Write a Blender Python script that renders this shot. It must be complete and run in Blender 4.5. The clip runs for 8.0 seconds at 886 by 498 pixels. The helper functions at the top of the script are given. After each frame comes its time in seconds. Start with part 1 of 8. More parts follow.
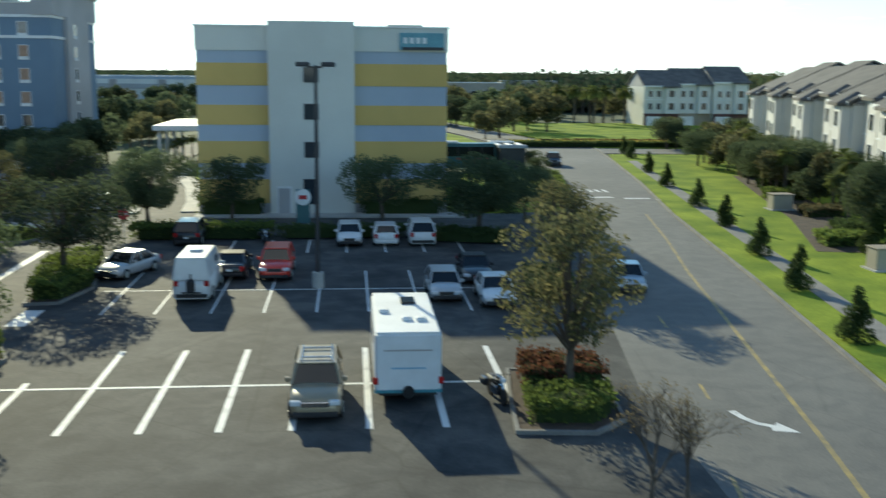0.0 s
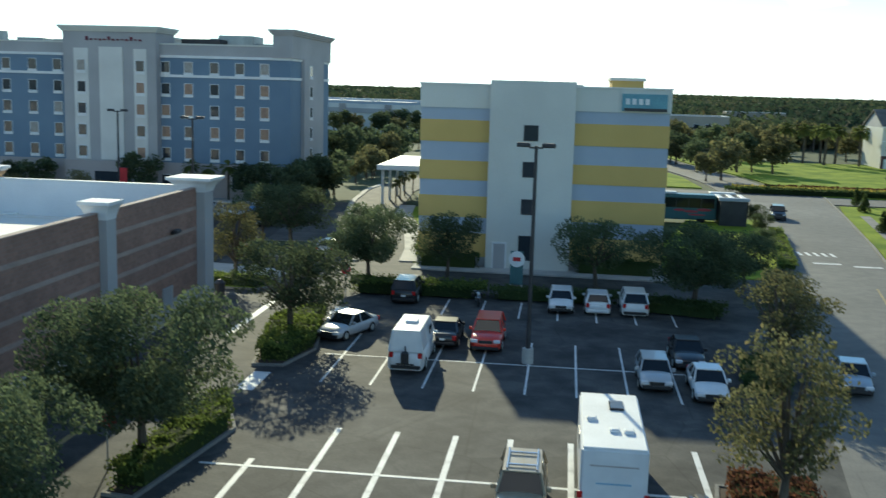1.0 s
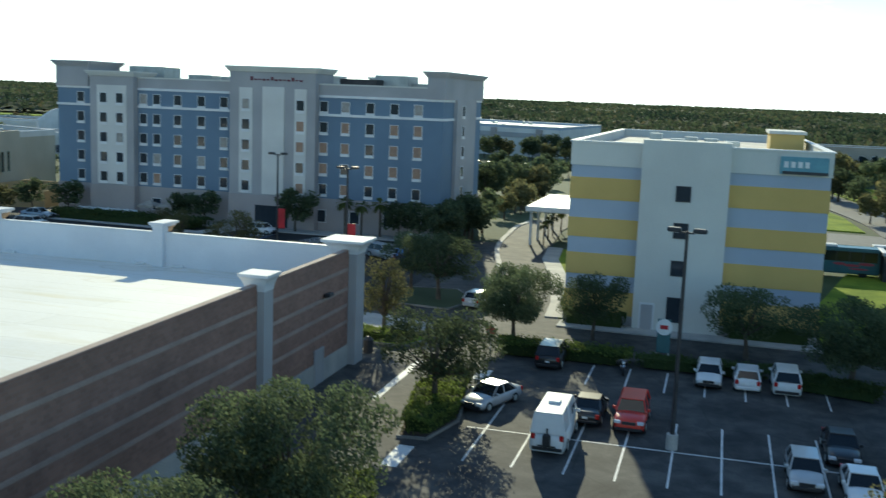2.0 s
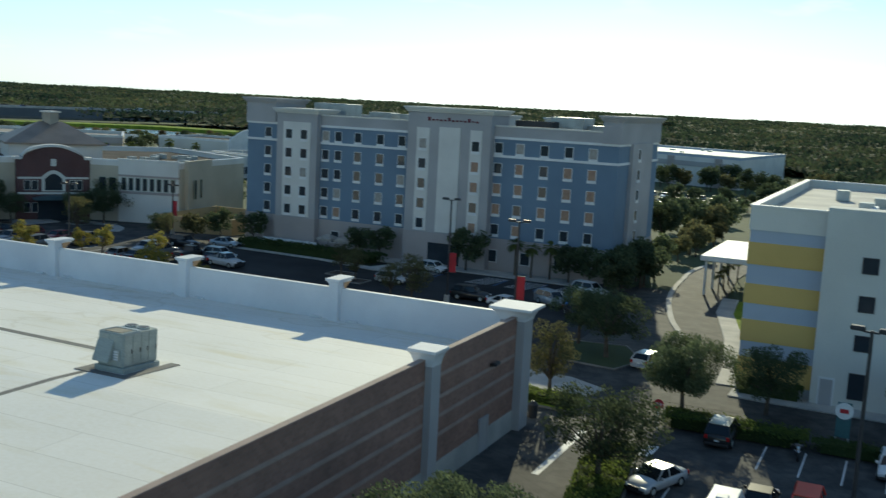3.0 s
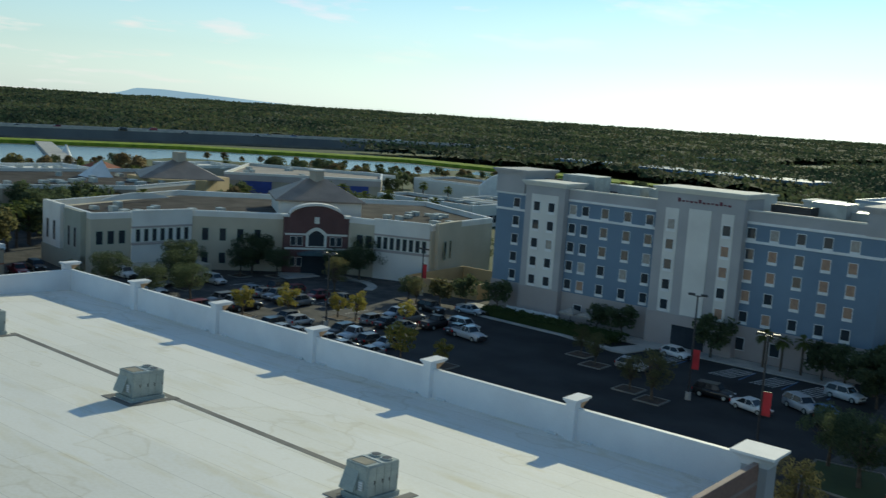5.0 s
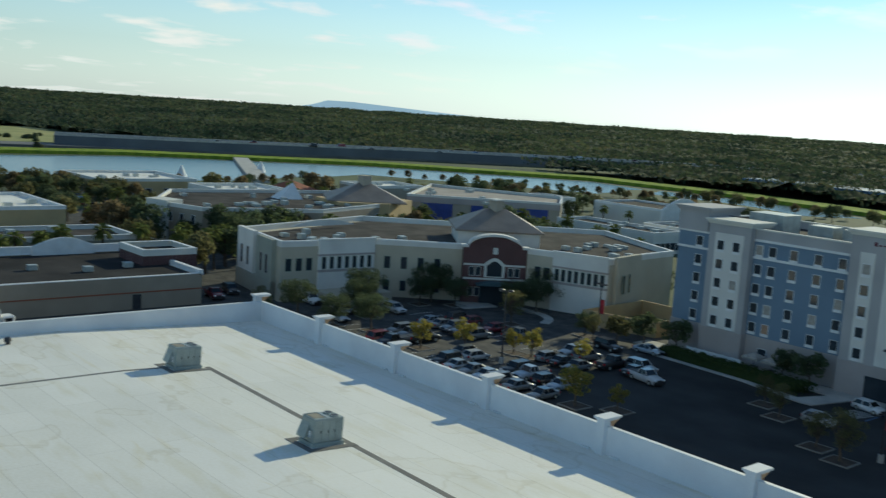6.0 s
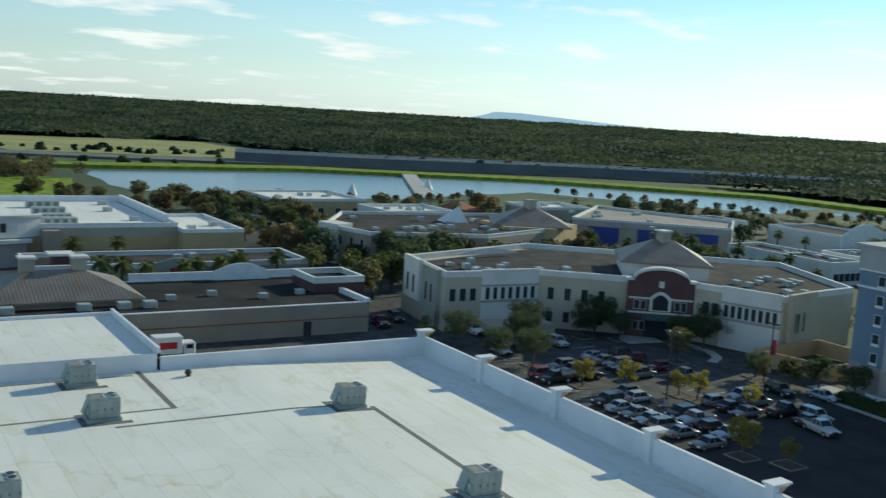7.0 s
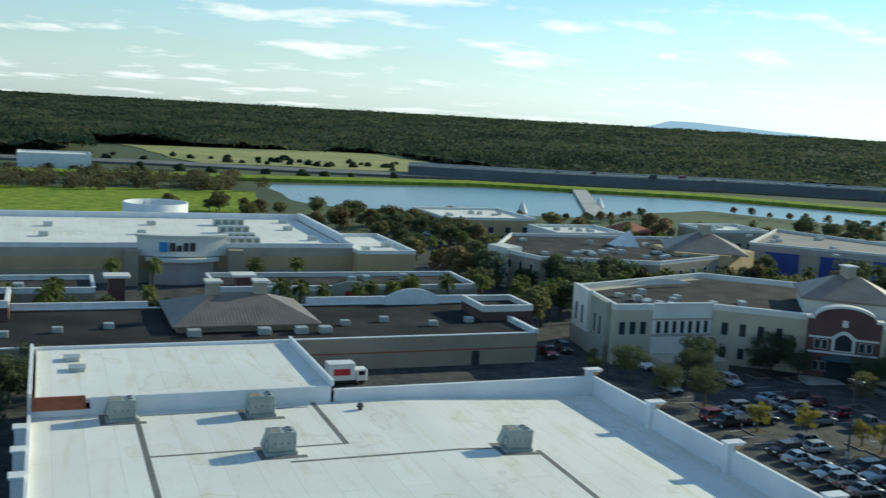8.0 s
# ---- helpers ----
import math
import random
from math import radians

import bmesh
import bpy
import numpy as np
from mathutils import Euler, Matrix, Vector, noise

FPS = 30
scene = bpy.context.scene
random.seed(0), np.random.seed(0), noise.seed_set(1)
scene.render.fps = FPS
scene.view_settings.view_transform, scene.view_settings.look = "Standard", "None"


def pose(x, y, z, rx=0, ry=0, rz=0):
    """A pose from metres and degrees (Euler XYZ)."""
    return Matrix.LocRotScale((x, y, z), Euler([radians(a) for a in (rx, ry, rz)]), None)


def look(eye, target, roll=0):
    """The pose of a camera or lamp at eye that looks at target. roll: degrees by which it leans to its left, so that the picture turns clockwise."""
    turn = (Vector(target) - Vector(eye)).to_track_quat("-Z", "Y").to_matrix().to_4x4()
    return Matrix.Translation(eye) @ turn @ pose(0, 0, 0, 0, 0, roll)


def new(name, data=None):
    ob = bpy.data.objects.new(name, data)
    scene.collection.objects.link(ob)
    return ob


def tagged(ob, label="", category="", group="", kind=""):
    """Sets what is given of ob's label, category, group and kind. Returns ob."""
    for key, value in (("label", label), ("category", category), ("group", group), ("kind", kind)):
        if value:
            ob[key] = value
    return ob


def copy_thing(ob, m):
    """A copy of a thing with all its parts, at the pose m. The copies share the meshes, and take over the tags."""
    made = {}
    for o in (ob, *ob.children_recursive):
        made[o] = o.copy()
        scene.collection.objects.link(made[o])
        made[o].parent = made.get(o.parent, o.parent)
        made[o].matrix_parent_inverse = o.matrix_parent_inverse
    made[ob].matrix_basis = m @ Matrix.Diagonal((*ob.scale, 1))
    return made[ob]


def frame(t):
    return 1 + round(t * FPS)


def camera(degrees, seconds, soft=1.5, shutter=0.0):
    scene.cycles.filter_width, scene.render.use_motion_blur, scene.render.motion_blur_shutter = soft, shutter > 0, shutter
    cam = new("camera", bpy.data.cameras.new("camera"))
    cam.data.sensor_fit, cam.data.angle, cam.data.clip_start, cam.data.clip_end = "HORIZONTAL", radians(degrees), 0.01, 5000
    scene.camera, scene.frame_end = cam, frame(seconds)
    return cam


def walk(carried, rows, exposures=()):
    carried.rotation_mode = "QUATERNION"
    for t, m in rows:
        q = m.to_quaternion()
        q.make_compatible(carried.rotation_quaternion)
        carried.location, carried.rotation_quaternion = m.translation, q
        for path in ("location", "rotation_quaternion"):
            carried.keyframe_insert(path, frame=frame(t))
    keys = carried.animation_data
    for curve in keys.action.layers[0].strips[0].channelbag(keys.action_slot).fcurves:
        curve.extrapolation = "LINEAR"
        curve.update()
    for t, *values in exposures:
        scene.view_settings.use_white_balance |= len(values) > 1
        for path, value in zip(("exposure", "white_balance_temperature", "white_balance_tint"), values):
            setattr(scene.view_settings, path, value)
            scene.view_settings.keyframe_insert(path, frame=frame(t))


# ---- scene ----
cam = camera(47.3, 8.0, soft=1.3, shutter=0.36)
PATH = [
    (0, (-3.797, -1.333, 12.244), (-3.616, 0.629, 11.901), 0.5),
    (0.5, (-3.915, -1.167, 13.899), (-3.985, 0.805, 13.571), 1.2),
    (1, (-3.988, -1.127, 15.73), (-4.222, 0.834, 15.414), 1.6),
    (2.5, (-4.194, -0.972, 21.505), (-4.87, 0.887, 21.211), 2.5),
    (3, (-4.302, -0.832, 23.431), (-5.138, 0.962, 23.142), 2.9),
    (3.5, (-4.373, -0.716, 25.312), (-5.33, 1.017, 25.029), 3.2),
    (4, (-4.508, -0.725, 27.2), (-5.576, 0.943, 26.922), 3.6),
    (5.5, (-4.642, -0.691, 33.008), (-6.004, 0.748, 32.737), 3.7),
    (6, (-4.752, -0.603, 34.866), (-6.252, 0.691, 34.593), 3.7),
    (6.5, (-4.881, -0.477, 36.713), (-6.482, 0.69, 36.44), 3.5),
    (7, (-5.036, -0.436, 38.604), (-6.728, 0.595, 38.331), 3.4),
    (7.5, (-5.182, -0.498, 40.517), (-6.95, 0.395, 40.244), 3.4),
    (8, (-5.315, -0.7, 42.412), (-7.155, 0.033, 42.136), 3.3),
]
walk(cam, [(t, look(eye, target, roll)) for t, eye, target, roll in PATH], exposures=[(0.0, 0.2, 6600, 0), (1.5, 0.17, 6500, 0), (2.5, 0.0, 6550, 0), (3.5, -0.5, 6650, 0), (5.5, -0.5, 6600, -1), (7.0, -0.29, 6450, -1), (8.0, -0.17, 6300, -2)])

# ---- world, sun ----
SUN_EL, SUN_DIR = radians(20.6), Vector((-0.262, 0.965))
world = bpy.data.worlds.new("sky")
scene.world = world
world.use_nodes = True
wt = world.node_tree
wt.nodes.clear()


def wnode(kind, **values):
    n = wt.nodes.new(kind)
    for k, v in values.items():
        n.inputs[k].default_value = v
    return n


sky = wt.nodes.new("ShaderNodeTexSky")
sky.sky_type = "NISHITA"
sky.sun_disc = False
sky.sun_elevation = SUN_EL
sky.sun_rotation = math.atan2(SUN_DIR.x, SUN_DIR.y)
sky.air_density, sky.dust_density, sky.ozone_density = 1.0, 0.1, 2.5
# thin streaks of fair-weather cloud, flattened towards the horizon
coord = wt.nodes.new("ShaderNodeTexCoord")
sep = wt.nodes.new("ShaderNodeSeparateXYZ")
wt.links.new(coord.outputs["Generated"], sep.inputs[0])
lift = wt.nodes.new("ShaderNodeMath")
lift.operation = "ADD"
lift.inputs[1].default_value = 0.11
wt.links.new(sep.outputs["Z"], lift.inputs[0])
flat = wt.nodes.new("ShaderNodeVectorMath")
flat.operation = "SCALE"
inv = wt.nodes.new("ShaderNodeMath")
inv.operation = "DIVIDE"
inv.inputs[0].default_value = 1.0
wt.links.new(lift.outputs[0], inv.inputs[1])
wt.links.new(coord.outputs["Generated"], flat.inputs[0])
wt.links.new(inv.outputs[0], flat.inputs["Scale"])
flatmap = wt.nodes.new("ShaderNodeMapping")
flatmap.inputs["Scale"].default_value = (1.0, 0.85, 0.0)
flatmap.inputs["Rotation"].default_value = (0, 0, radians(25))
wt.links.new(flat.outputs[0], flatmap.inputs[0])
cloud_noise = wnode("ShaderNodeTexNoise", Scale=1.9, Detail=9.0, Roughness=0.54, Distortion=0.1)
wt.links.new(flatmap.outputs[0], cloud_noise.inputs["Vector"])
cloud_ramp = wt.nodes.new("ShaderNodeValToRGB")
cloud_ramp.color_ramp.elements[0].position = 0.545
cloud_ramp.color_ramp.elements[1].position = 0.68
wt.links.new(cloud_noise.outputs["Fac"], cloud_ramp.inputs[0])
cloud_mix = wt.nodes.new("ShaderNodeMixRGB")
cloud_mix.blend_type = "LIGHTEN"
cloud_mix.inputs[2].default_value = (8.2, 8.3, 8.4, 1)
wt.links.new(cloud_ramp.outputs[0], cloud_mix.inputs[0])
tint = wt.nodes.new("ShaderNodeMixRGB")
tint.blend_type = "MULTIPLY"
tint.inputs[0].default_value = 1.0
tint.inputs[2].default_value = (0.68, 0.97, 1.15, 1)
wt.links.new(sky.outputs[0], tint.inputs[1])
# hazy air: the sky pales towards the horizon
pale = wt.nodes.new("ShaderNodeHueSaturation")
pale.inputs["Saturation"].default_value = 0.1
cool = wt.nodes.new("ShaderNodeMixRGB")
cool.blend_type, cool.inputs[0].default_value = "MULTIPLY", 1.0
cool.inputs[2].default_value = (0.93, 1.0, 1.03, 1)
wt.links.new(pale.outputs[0], cool.inputs[1])
wt.links.new(tint.outputs[0], pale.inputs["Color"])
low = wt.nodes.new("ShaderNodeMapRange")
low.inputs["From Min"].default_value, low.inputs["From Max"].default_value = 0.0, 0.15
low.inputs["To Min"].default_value, low.inputs["To Max"].default_value = 0.9, 0.0
wt.links.new(sep.outputs["Z"], low.inputs["Value"])
hazy = wt.nodes.new("ShaderNodeMixRGB")
wt.links.new(low.outputs[0], hazy.inputs[0])
wt.links.new(tint.outputs[0], hazy.inputs[1])
wt.links.new(cool.outputs[0], hazy.inputs[2])
wt.links.new(hazy.outputs[0], cloud_mix.inputs[1])
back = wnode("ShaderNodeBackground", Strength=0.142)
wt.links.new(cloud_mix.outputs[0], back.inputs[0])
wout = wt.nodes.new("ShaderNodeOutputWorld")
wt.links.new(back.outputs[0], wout.inputs[0])

sun = new("sun", bpy.data.lights.new("sun", "SUN"))
sun.data.energy, sun.data.angle, sun.data.color = 4.8, radians(0.55), (1.0, 0.92, 0.68)
sun.matrix_world = look((0, 0, 60), Vector((0, 0, 60)) - Vector((SUN_DIR.x * math.cos(SUN_EL), SUN_DIR.y * math.cos(SUN_EL), math.sin(SUN_EL))))
# ---- materials ----
MATS = {}


def mat(name, col, dark=None, rough=0.8, scale=0.6, fine=14.0, bump=0.15, metal=0.0, contrast=(0.35, 0.65), spread=0.0, spec=0.5, trans=0.0):
    """Two scales of noise between two colours, with a fine bump; spread varies alike pieces."""
    if name in MATS:
        return MATS[name]
    m = bpy.data.materials.new(name)
    m.use_nodes = True
    nt = m.node_tree
    b = nt.nodes["Principled BSDF"]
    b.inputs["Roughness"].default_value = rough
    b.inputs["Metallic"].default_value = metal
    b.inputs["Specular IOR Level"].default_value = spec
    if trans:
        b.inputs["Transmission Weight"].default_value = trans
    geo = nt.nodes.new("ShaderNodeNewGeometry")
    big, small = nt.nodes.new("ShaderNodeTexNoise"), nt.nodes.new("ShaderNodeTexNoise")
    for n, s, d in ((big, scale, 6.0), (small, fine, 3.0)):
        n.inputs["Scale"].default_value, n.inputs["Detail"].default_value = s, d
        nt.links.new(geo.outputs["Position"], n.inputs["Vector"])
    ramp = nt.nodes.new("ShaderNodeValToRGB")
    dark = dark or tuple(c * 0.72 for c in col)
    ramp.color_ramp.elements[0].position, ramp.color_ramp.elements[1].position = contrast
    ramp.color_ramp.elements[0].color, ramp.color_ramp.elements[1].color = (*dark, 1), (*col, 1)
    nt.links.new(big.outputs["Fac"], ramp.inputs[0])
    grain = nt.nodes.new("ShaderNodeMixRGB")
    grain.blend_type = "OVERLAY"
    grain.inputs[0].default_value = 0.1 if name.startswith("stucco") else 0.35
    nt.links.new(ramp.outputs[0], grain.inputs[1])
    nt.links.new(small.outputs["Fac"], grain.inputs[2])
    last = grain
    if spread:
        info = nt.nodes.new("ShaderNodeObjectInfo")
        hsv = nt.nodes.new("ShaderNodeHueSaturation")
        rng = nt.nodes.new("ShaderNodeMapRange")
        rng.inputs["To Min"].default_value, rng.inputs["To Max"].default_value = 1 - spread, 1 + spread
        nt.links.new(info.outputs["Random"], rng.inputs["Value"])
        nt.links.new(rng.outputs[0], hsv.inputs["Value"])
        nt.links.new(last.outputs[0], hsv.inputs["Color"])
        last = hsv
    nt.links.new(last.outputs[0], b.inputs["Base Color"])
    if bump:
        bp = nt.nodes.new("ShaderNodeBump")
        bp.inputs["Strength"].default_value, bp.inputs["Distance"].default_value = bump, 0.02
        nt.links.new(small.outputs["Fac"], bp.inputs["Height"])
        nt.links.new(bp.outputs[0], b.inputs["Normal"])
    MATS[name] = m
    return m


def leafy(name, col, dark, warm=None, stands=0.0):
    """Leaves: diffuse with some light passing through, varied leaf by leaf and tree by tree."""
    m = bpy.data.materials.new(name)
    m.use_nodes = True
    nt = m.node_tree
    b = nt.nodes["Principled BSDF"]
    out = nt.nodes["Material Output"]
    b.inputs["Roughness"].default_value = 0.85
    b.inputs["Specular IOR Level"].default_value = 0.12
    geo = nt.nodes.new("ShaderNodeNewGeometry")
    info = nt.nodes.new("ShaderNodeObjectInfo")
    ramp = nt.nodes.new("ShaderNodeValToRGB")
    ramp.color_ramp.elements[0].color, ramp.color_ramp.elements[1].color = (*dark, 1), (*col, 1)
    if warm:
        e = ramp.color_ramp.elements.new(0.7)
        e.color = (*col, 1)
        ramp.color_ramp.elements[2].color = (*warm, 1)
    nt.links.new(geo.outputs["Random Per Island"], ramp.inputs[0])
    hsv = nt.nodes.new("ShaderNodeHueSaturation")
    rng = nt.nodes.new("ShaderNodeMapRange")
    rng.inputs["To Min"].default_value, rng.inputs["To Max"].default_value = 0.75, 1.25
    nt.links.new(info.outputs["Random"], rng.inputs["Value"])
    nt.links.new(rng.outputs[0], hsv.inputs["Value"])
    nt.links.new(ramp.outputs[0], hsv.inputs["Color"])
    last = hsv
    if stands:
        n = nt.nodes.new("ShaderNodeTexNoise")
        n.inputs["Scale"].default_value, n.inputs["Detail"].default_value = stands, 4.0
        nt.links.new(geo.outputs["Position"], n.inputs["Vector"])
        shade = nt.nodes.new("ShaderNodeValToRGB")
        shade.color_ramp.elements[0].position, shade.color_ramp.elements[1].position = 0.42, 0.58
        shade.color_ramp.elements[0].color, shade.color_ramp.elements[1].color = (0.4, 0.5, 0.58, 1), (1.3, 1.15, 1.02, 1)
        nt.links.new(n.outputs["Fac"], shade.inputs[0])
        last = nt.nodes.new("ShaderNodeMixRGB")
        last.blend_type, last.inputs[0].default_value = "MULTIPLY", 1.0
        nt.links.new(hsv.outputs[0], last.inputs[1])
        nt.links.new(shade.outputs[0], last.inputs[2])
    nt.links.new(last.outputs[0], b.inputs["Base Color"])
    tr = nt.nodes.new("ShaderNodeBsdfTranslucent")
    nt.links.new(last.outputs[0], tr.inputs["Color"])
    mix = nt.nodes.new("ShaderNodeMixShader")
    mix.inputs[0].default_value = 0.52
    nt.links.new(b.outputs[0], mix.inputs[1])
    nt.links.new(tr.outputs[0], mix.inputs[2])
    nt.links.new(mix.outputs[0], out.inputs["Surface"])
    MATS[name] = m
    return m


def brickwork(name, a, b_, mortar, w, h, gap, rough=0.85):
    """Coursed masonry: courses follow the height, joints run along the wall."""
    m = bpy.data.materials.new(name)
    m.use_nodes = True
    nt = m.node_tree
    b = nt.nodes["Principled BSDF"]
    b.inputs["Roughness"].default_value = rough
    geo = nt.nodes.new("ShaderNodeNewGeometry")
    sp = nt.nodes.new("ShaderNodeSeparateXYZ")
    nt.links.new(geo.outputs["Position"], sp.inputs[0])
    add = nt.nodes.new("ShaderNodeMath")
    nt.links.new(sp.outputs["X"], add.inputs[0])
    nt.links.new(sp.outputs["Y"], add.inputs[1])
    comb = nt.nodes.new("ShaderNodeCombineXYZ")
    nt.links.new(add.outputs[0], comb.inputs["X"])
    nt.links.new(sp.outputs["Z"], comb.inputs["Y"])
    br = nt.nodes.new("ShaderNodeTexBrick")
    for k, v in (("Scale", 1.0), ("Brick Width", w), ("Row Height", h), ("Mortar Size", gap)):
        br.inputs[k].default_value = v
    br.inputs["Color1"].default_value, br.inputs["Color2"].default_value, br.inputs["Mortar"].default_value = (*a, 1), (*b_, 1), (*mortar, 1)
    nt.links.new(comb.outputs[0], br.inputs["Vector"])
    n = nt.nodes.new("ShaderNodeTexNoise")
    n.inputs["Scale"].default_value, n.inputs["Detail"].default_value = 0.5, 6
    nt.links.new(geo.outputs["Position"], n.inputs["Vector"])
    mx = nt.nodes.new("ShaderNodeMixRGB")
    mx.blend_type, mx.inputs[0].default_value = "OVERLAY", 0.4
    nt.links.new(br.outputs["Color"], mx.inputs[1])
    nt.links.new(n.outputs["Fac"], mx.inputs[2])
    nt.links.new(mx.outputs[0], b.inputs["Base Color"])
    bp = nt.nodes.new("ShaderNodeBump")
    bp.inputs["Strength"].default_value, bp.inputs["Distance"].default_value = 0.4, 0.01
    nt.links.new(br.outputs["Fac"], bp.inputs["Height"])
    bp.invert = True
    nt.links.new(bp.outputs[0], b.inputs["Normal"])
    MATS[name] = m
    return m


def worn(m, amount=0.45):
    """Oil stains, patches and cracks over an asphalt."""
    nt = m.node_tree
    b = nt.nodes["Principled BSDF"]
    src = b.inputs["Base Color"].links[0].from_socket
    geo = nt.nodes.new("ShaderNodeNewGeometry")
    stain = nt.nodes.new("ShaderNodeTexNoise")
    stain.inputs["Scale"].default_value, stain.inputs["Detail"].default_value, stain.inputs["Distortion"].default_value = 0.9, 7.0, 0.6
    nt.links.new(geo.outputs["Position"], stain.inputs["Vector"])
    ramp = nt.nodes.new("ShaderNodeValToRGB")
    ramp.color_ramp.elements[0].position, ramp.color_ramp.elements[1].position = 0.38, 0.6
    ramp.color_ramp.elements[0].color, ramp.color_ramp.elements[1].color = (0.62, 0.63, 0.66, 1), (1.12, 1.1, 1.06, 1)
    nt.links.new(stain.outputs["Fac"], ramp.inputs[0])
    one = nt.nodes.new("ShaderNodeMixRGB")
    one.blend_type, one.inputs[0].default_value = "MULTIPLY", amount * 1.6
    nt.links.new(src, one.inputs[1])
    nt.links.new(ramp.outputs[0], one.inputs[2])
    bend = nt.nodes.new("ShaderNodeMixRGB")
    bend.inputs[0].default_value = 0.12
    nt.links.new(geo.outputs["Position"], bend.inputs[1])
    nt.links.new(stain.outputs["Color"], bend.inputs[2])
    cell = nt.nodes.new("ShaderNodeTexVoronoi")
    cell.feature = "DISTANCE_TO_EDGE"
    cell.inputs["Scale"].default_value = 0.16
    nt.links.new(bend.outputs[0], cell.inputs["Vector"])
    crack = nt.nodes.new("ShaderNodeValToRGB")
    crack.color_ramp.elements[0].position, crack.color_ramp.elements[1].position = 0.002, 0.009
    crack.color_ramp.elements[0].color, crack.color_ramp.elements[1].color = (0.45, 0.45, 0.45, 1), (1, 1, 1, 1)
    nt.links.new(cell.outputs["Distance"], crack.inputs[0])
    two = nt.nodes.new("ShaderNodeMixRGB")
    two.blend_type, two.inputs[0].default_value = "MULTIPLY", amount
    nt.links.new(one.outputs[0], two.inputs[1])
    nt.links.new(crack.outputs[0], two.inputs[2])
    nt.links.new(two.outputs[0], b.inputs["Base Color"])


def shiny(name, col, rough=0.25, metal=0.0, coat=0.0):
    m = mat(name, col, tuple(c * 0.9 for c in col), rough, 1.5, 60.0, 0.0, metal)
    m.node_tree.nodes["Principled BSDF"].inputs["Coat Weight"].default_value = coat
    return m


ASPHALT = mat("asphalt", (0.094, 0.093, 0.089), (0.05, 0.051, 0.052), 0.85, 0.3, 7.0, 0.35, contrast=(0.36, 0.62), spec=0.25)
worn(ASPHALT)
ROAD_ASPHALT = mat("road_asphalt", (0.178, 0.173, 0.158), (0.13, 0.126, 0.117), 0.8, 0.06, 9.0, 0.3)
worn(ROAD_ASPHALT, 0.25)
SHADED_ASPHALT = mat("shaded_asphalt", (0.046, 0.047, 0.048), (0.027, 0.028, 0.029), 0.9, 0.15, 7.0, 0.3, spec=0.2)
CONCRETE = mat("concrete", (0.5, 0.48, 0.44), (0.36, 0.35, 0.33), 0.85, 0.4)
LINE_WHITE = mat("line_white", (0.72, 0.72, 0.7), (0.42, 0.42, 0.42), 0.7, 1.2, 20.0, contrast=(0.25, 0.5))
LINE_YELLOW = mat("line_yellow", (0.42, 0.31, 0.1), (0.2, 0.17, 0.1), 0.7, 1.2, 20.0)
GRASS = mat("grass", (0.3, 0.36, 0.045), (0.12, 0.19, 0.025), 0.95, 0.22, 5.0, 0.5, contrast=(0.3, 0.68), spec=0.08)
EARTH = mat("field_ground", (0.07, 0.1, 0.03), (0.035, 0.055, 0.02), 0.95, 0.012, 0.4, 0.4)
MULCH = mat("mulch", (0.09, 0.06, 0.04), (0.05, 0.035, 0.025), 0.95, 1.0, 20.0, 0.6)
KERB = mat("kerb_concrete", (0.25, 0.24, 0.22), (0.17, 0.165, 0.155), 0.9, 0.6)
WATER = mat("water", (0.06, 0.09, 0.11), (0.05, 0.08, 0.1), 0.2, 0.03, 0.8, 0.06)
MEMBRANE = mat("roof_membrane", (0.86, 0.83, 0.76), (0.77, 0.745, 0.68), 0.75, 0.08, 4.0, 0.05, contrast=(0.25, 0.6))
# welded seams of the membrane: long sheets, three metres wide
nt = MEMBRANE.node_tree
seam = nt.nodes.new("ShaderNodeTexBrick")
for key, value in (("Scale", 1.0), ("Brick Width", 26.0), ("Row Height", 3.1), ("Mortar Size", 0.035)):
    seam.inputs[key].default_value = value
seam.inputs["Color1"].default_value, seam.inputs["Color2"].default_value, seam.inputs["Mortar"].default_value = (1, 1, 1, 1), (0.95, 0.95, 0.94, 1), (0.8, 0.79, 0.77, 1)
geo_node = next(n for n in nt.nodes if n.bl_idname == "ShaderNodeNewGeometry")
nt.links.new(geo_node.outputs["Position"], seam.inputs["Vector"])
streak = nt.nodes.new("ShaderNodeTexNoise")
streak.inputs["Scale"].default_value, streak.inputs["Detail"].default_value = 1.0, 5.0
stretch = nt.nodes.new("ShaderNodeMapping")
stretch.inputs["Scale"].default_value = (0.12, 0.5, 1.0)
nt.links.new(geo_node.outputs["Position"], stretch.inputs[0])
nt.links.new(stretch.outputs[0], streak.inputs["Vector"])
stain = nt.nodes.new("ShaderNodeValToRGB")
stain.color_ramp.elements[0].position, stain.color_ramp.elements[1].position = 0.3, 0.46
stain.color_ramp.elements[0].color, stain.color_ramp.elements[1].color = (0.92, 0.9, 0.83, 1), (1, 1, 1, 1)
nt.links.new(streak.outputs["Fac"], stain.inputs[0])
pool = nt.nodes.new("ShaderNodeTexNoise")
pool.inputs["Scale"].default_value, pool.inputs["Detail"].default_value, pool.inputs["Roughness"].default_value = 0.11, 5.0, 0.45
nt.links.new(geo_node.outputs["Position"], pool.inputs["Vector"])
edge = nt.nodes.new("ShaderNodeValToRGB")
edge.color_ramp.elements[0].position, edge.color_ramp.elements[1].position = 0.385, 0.4
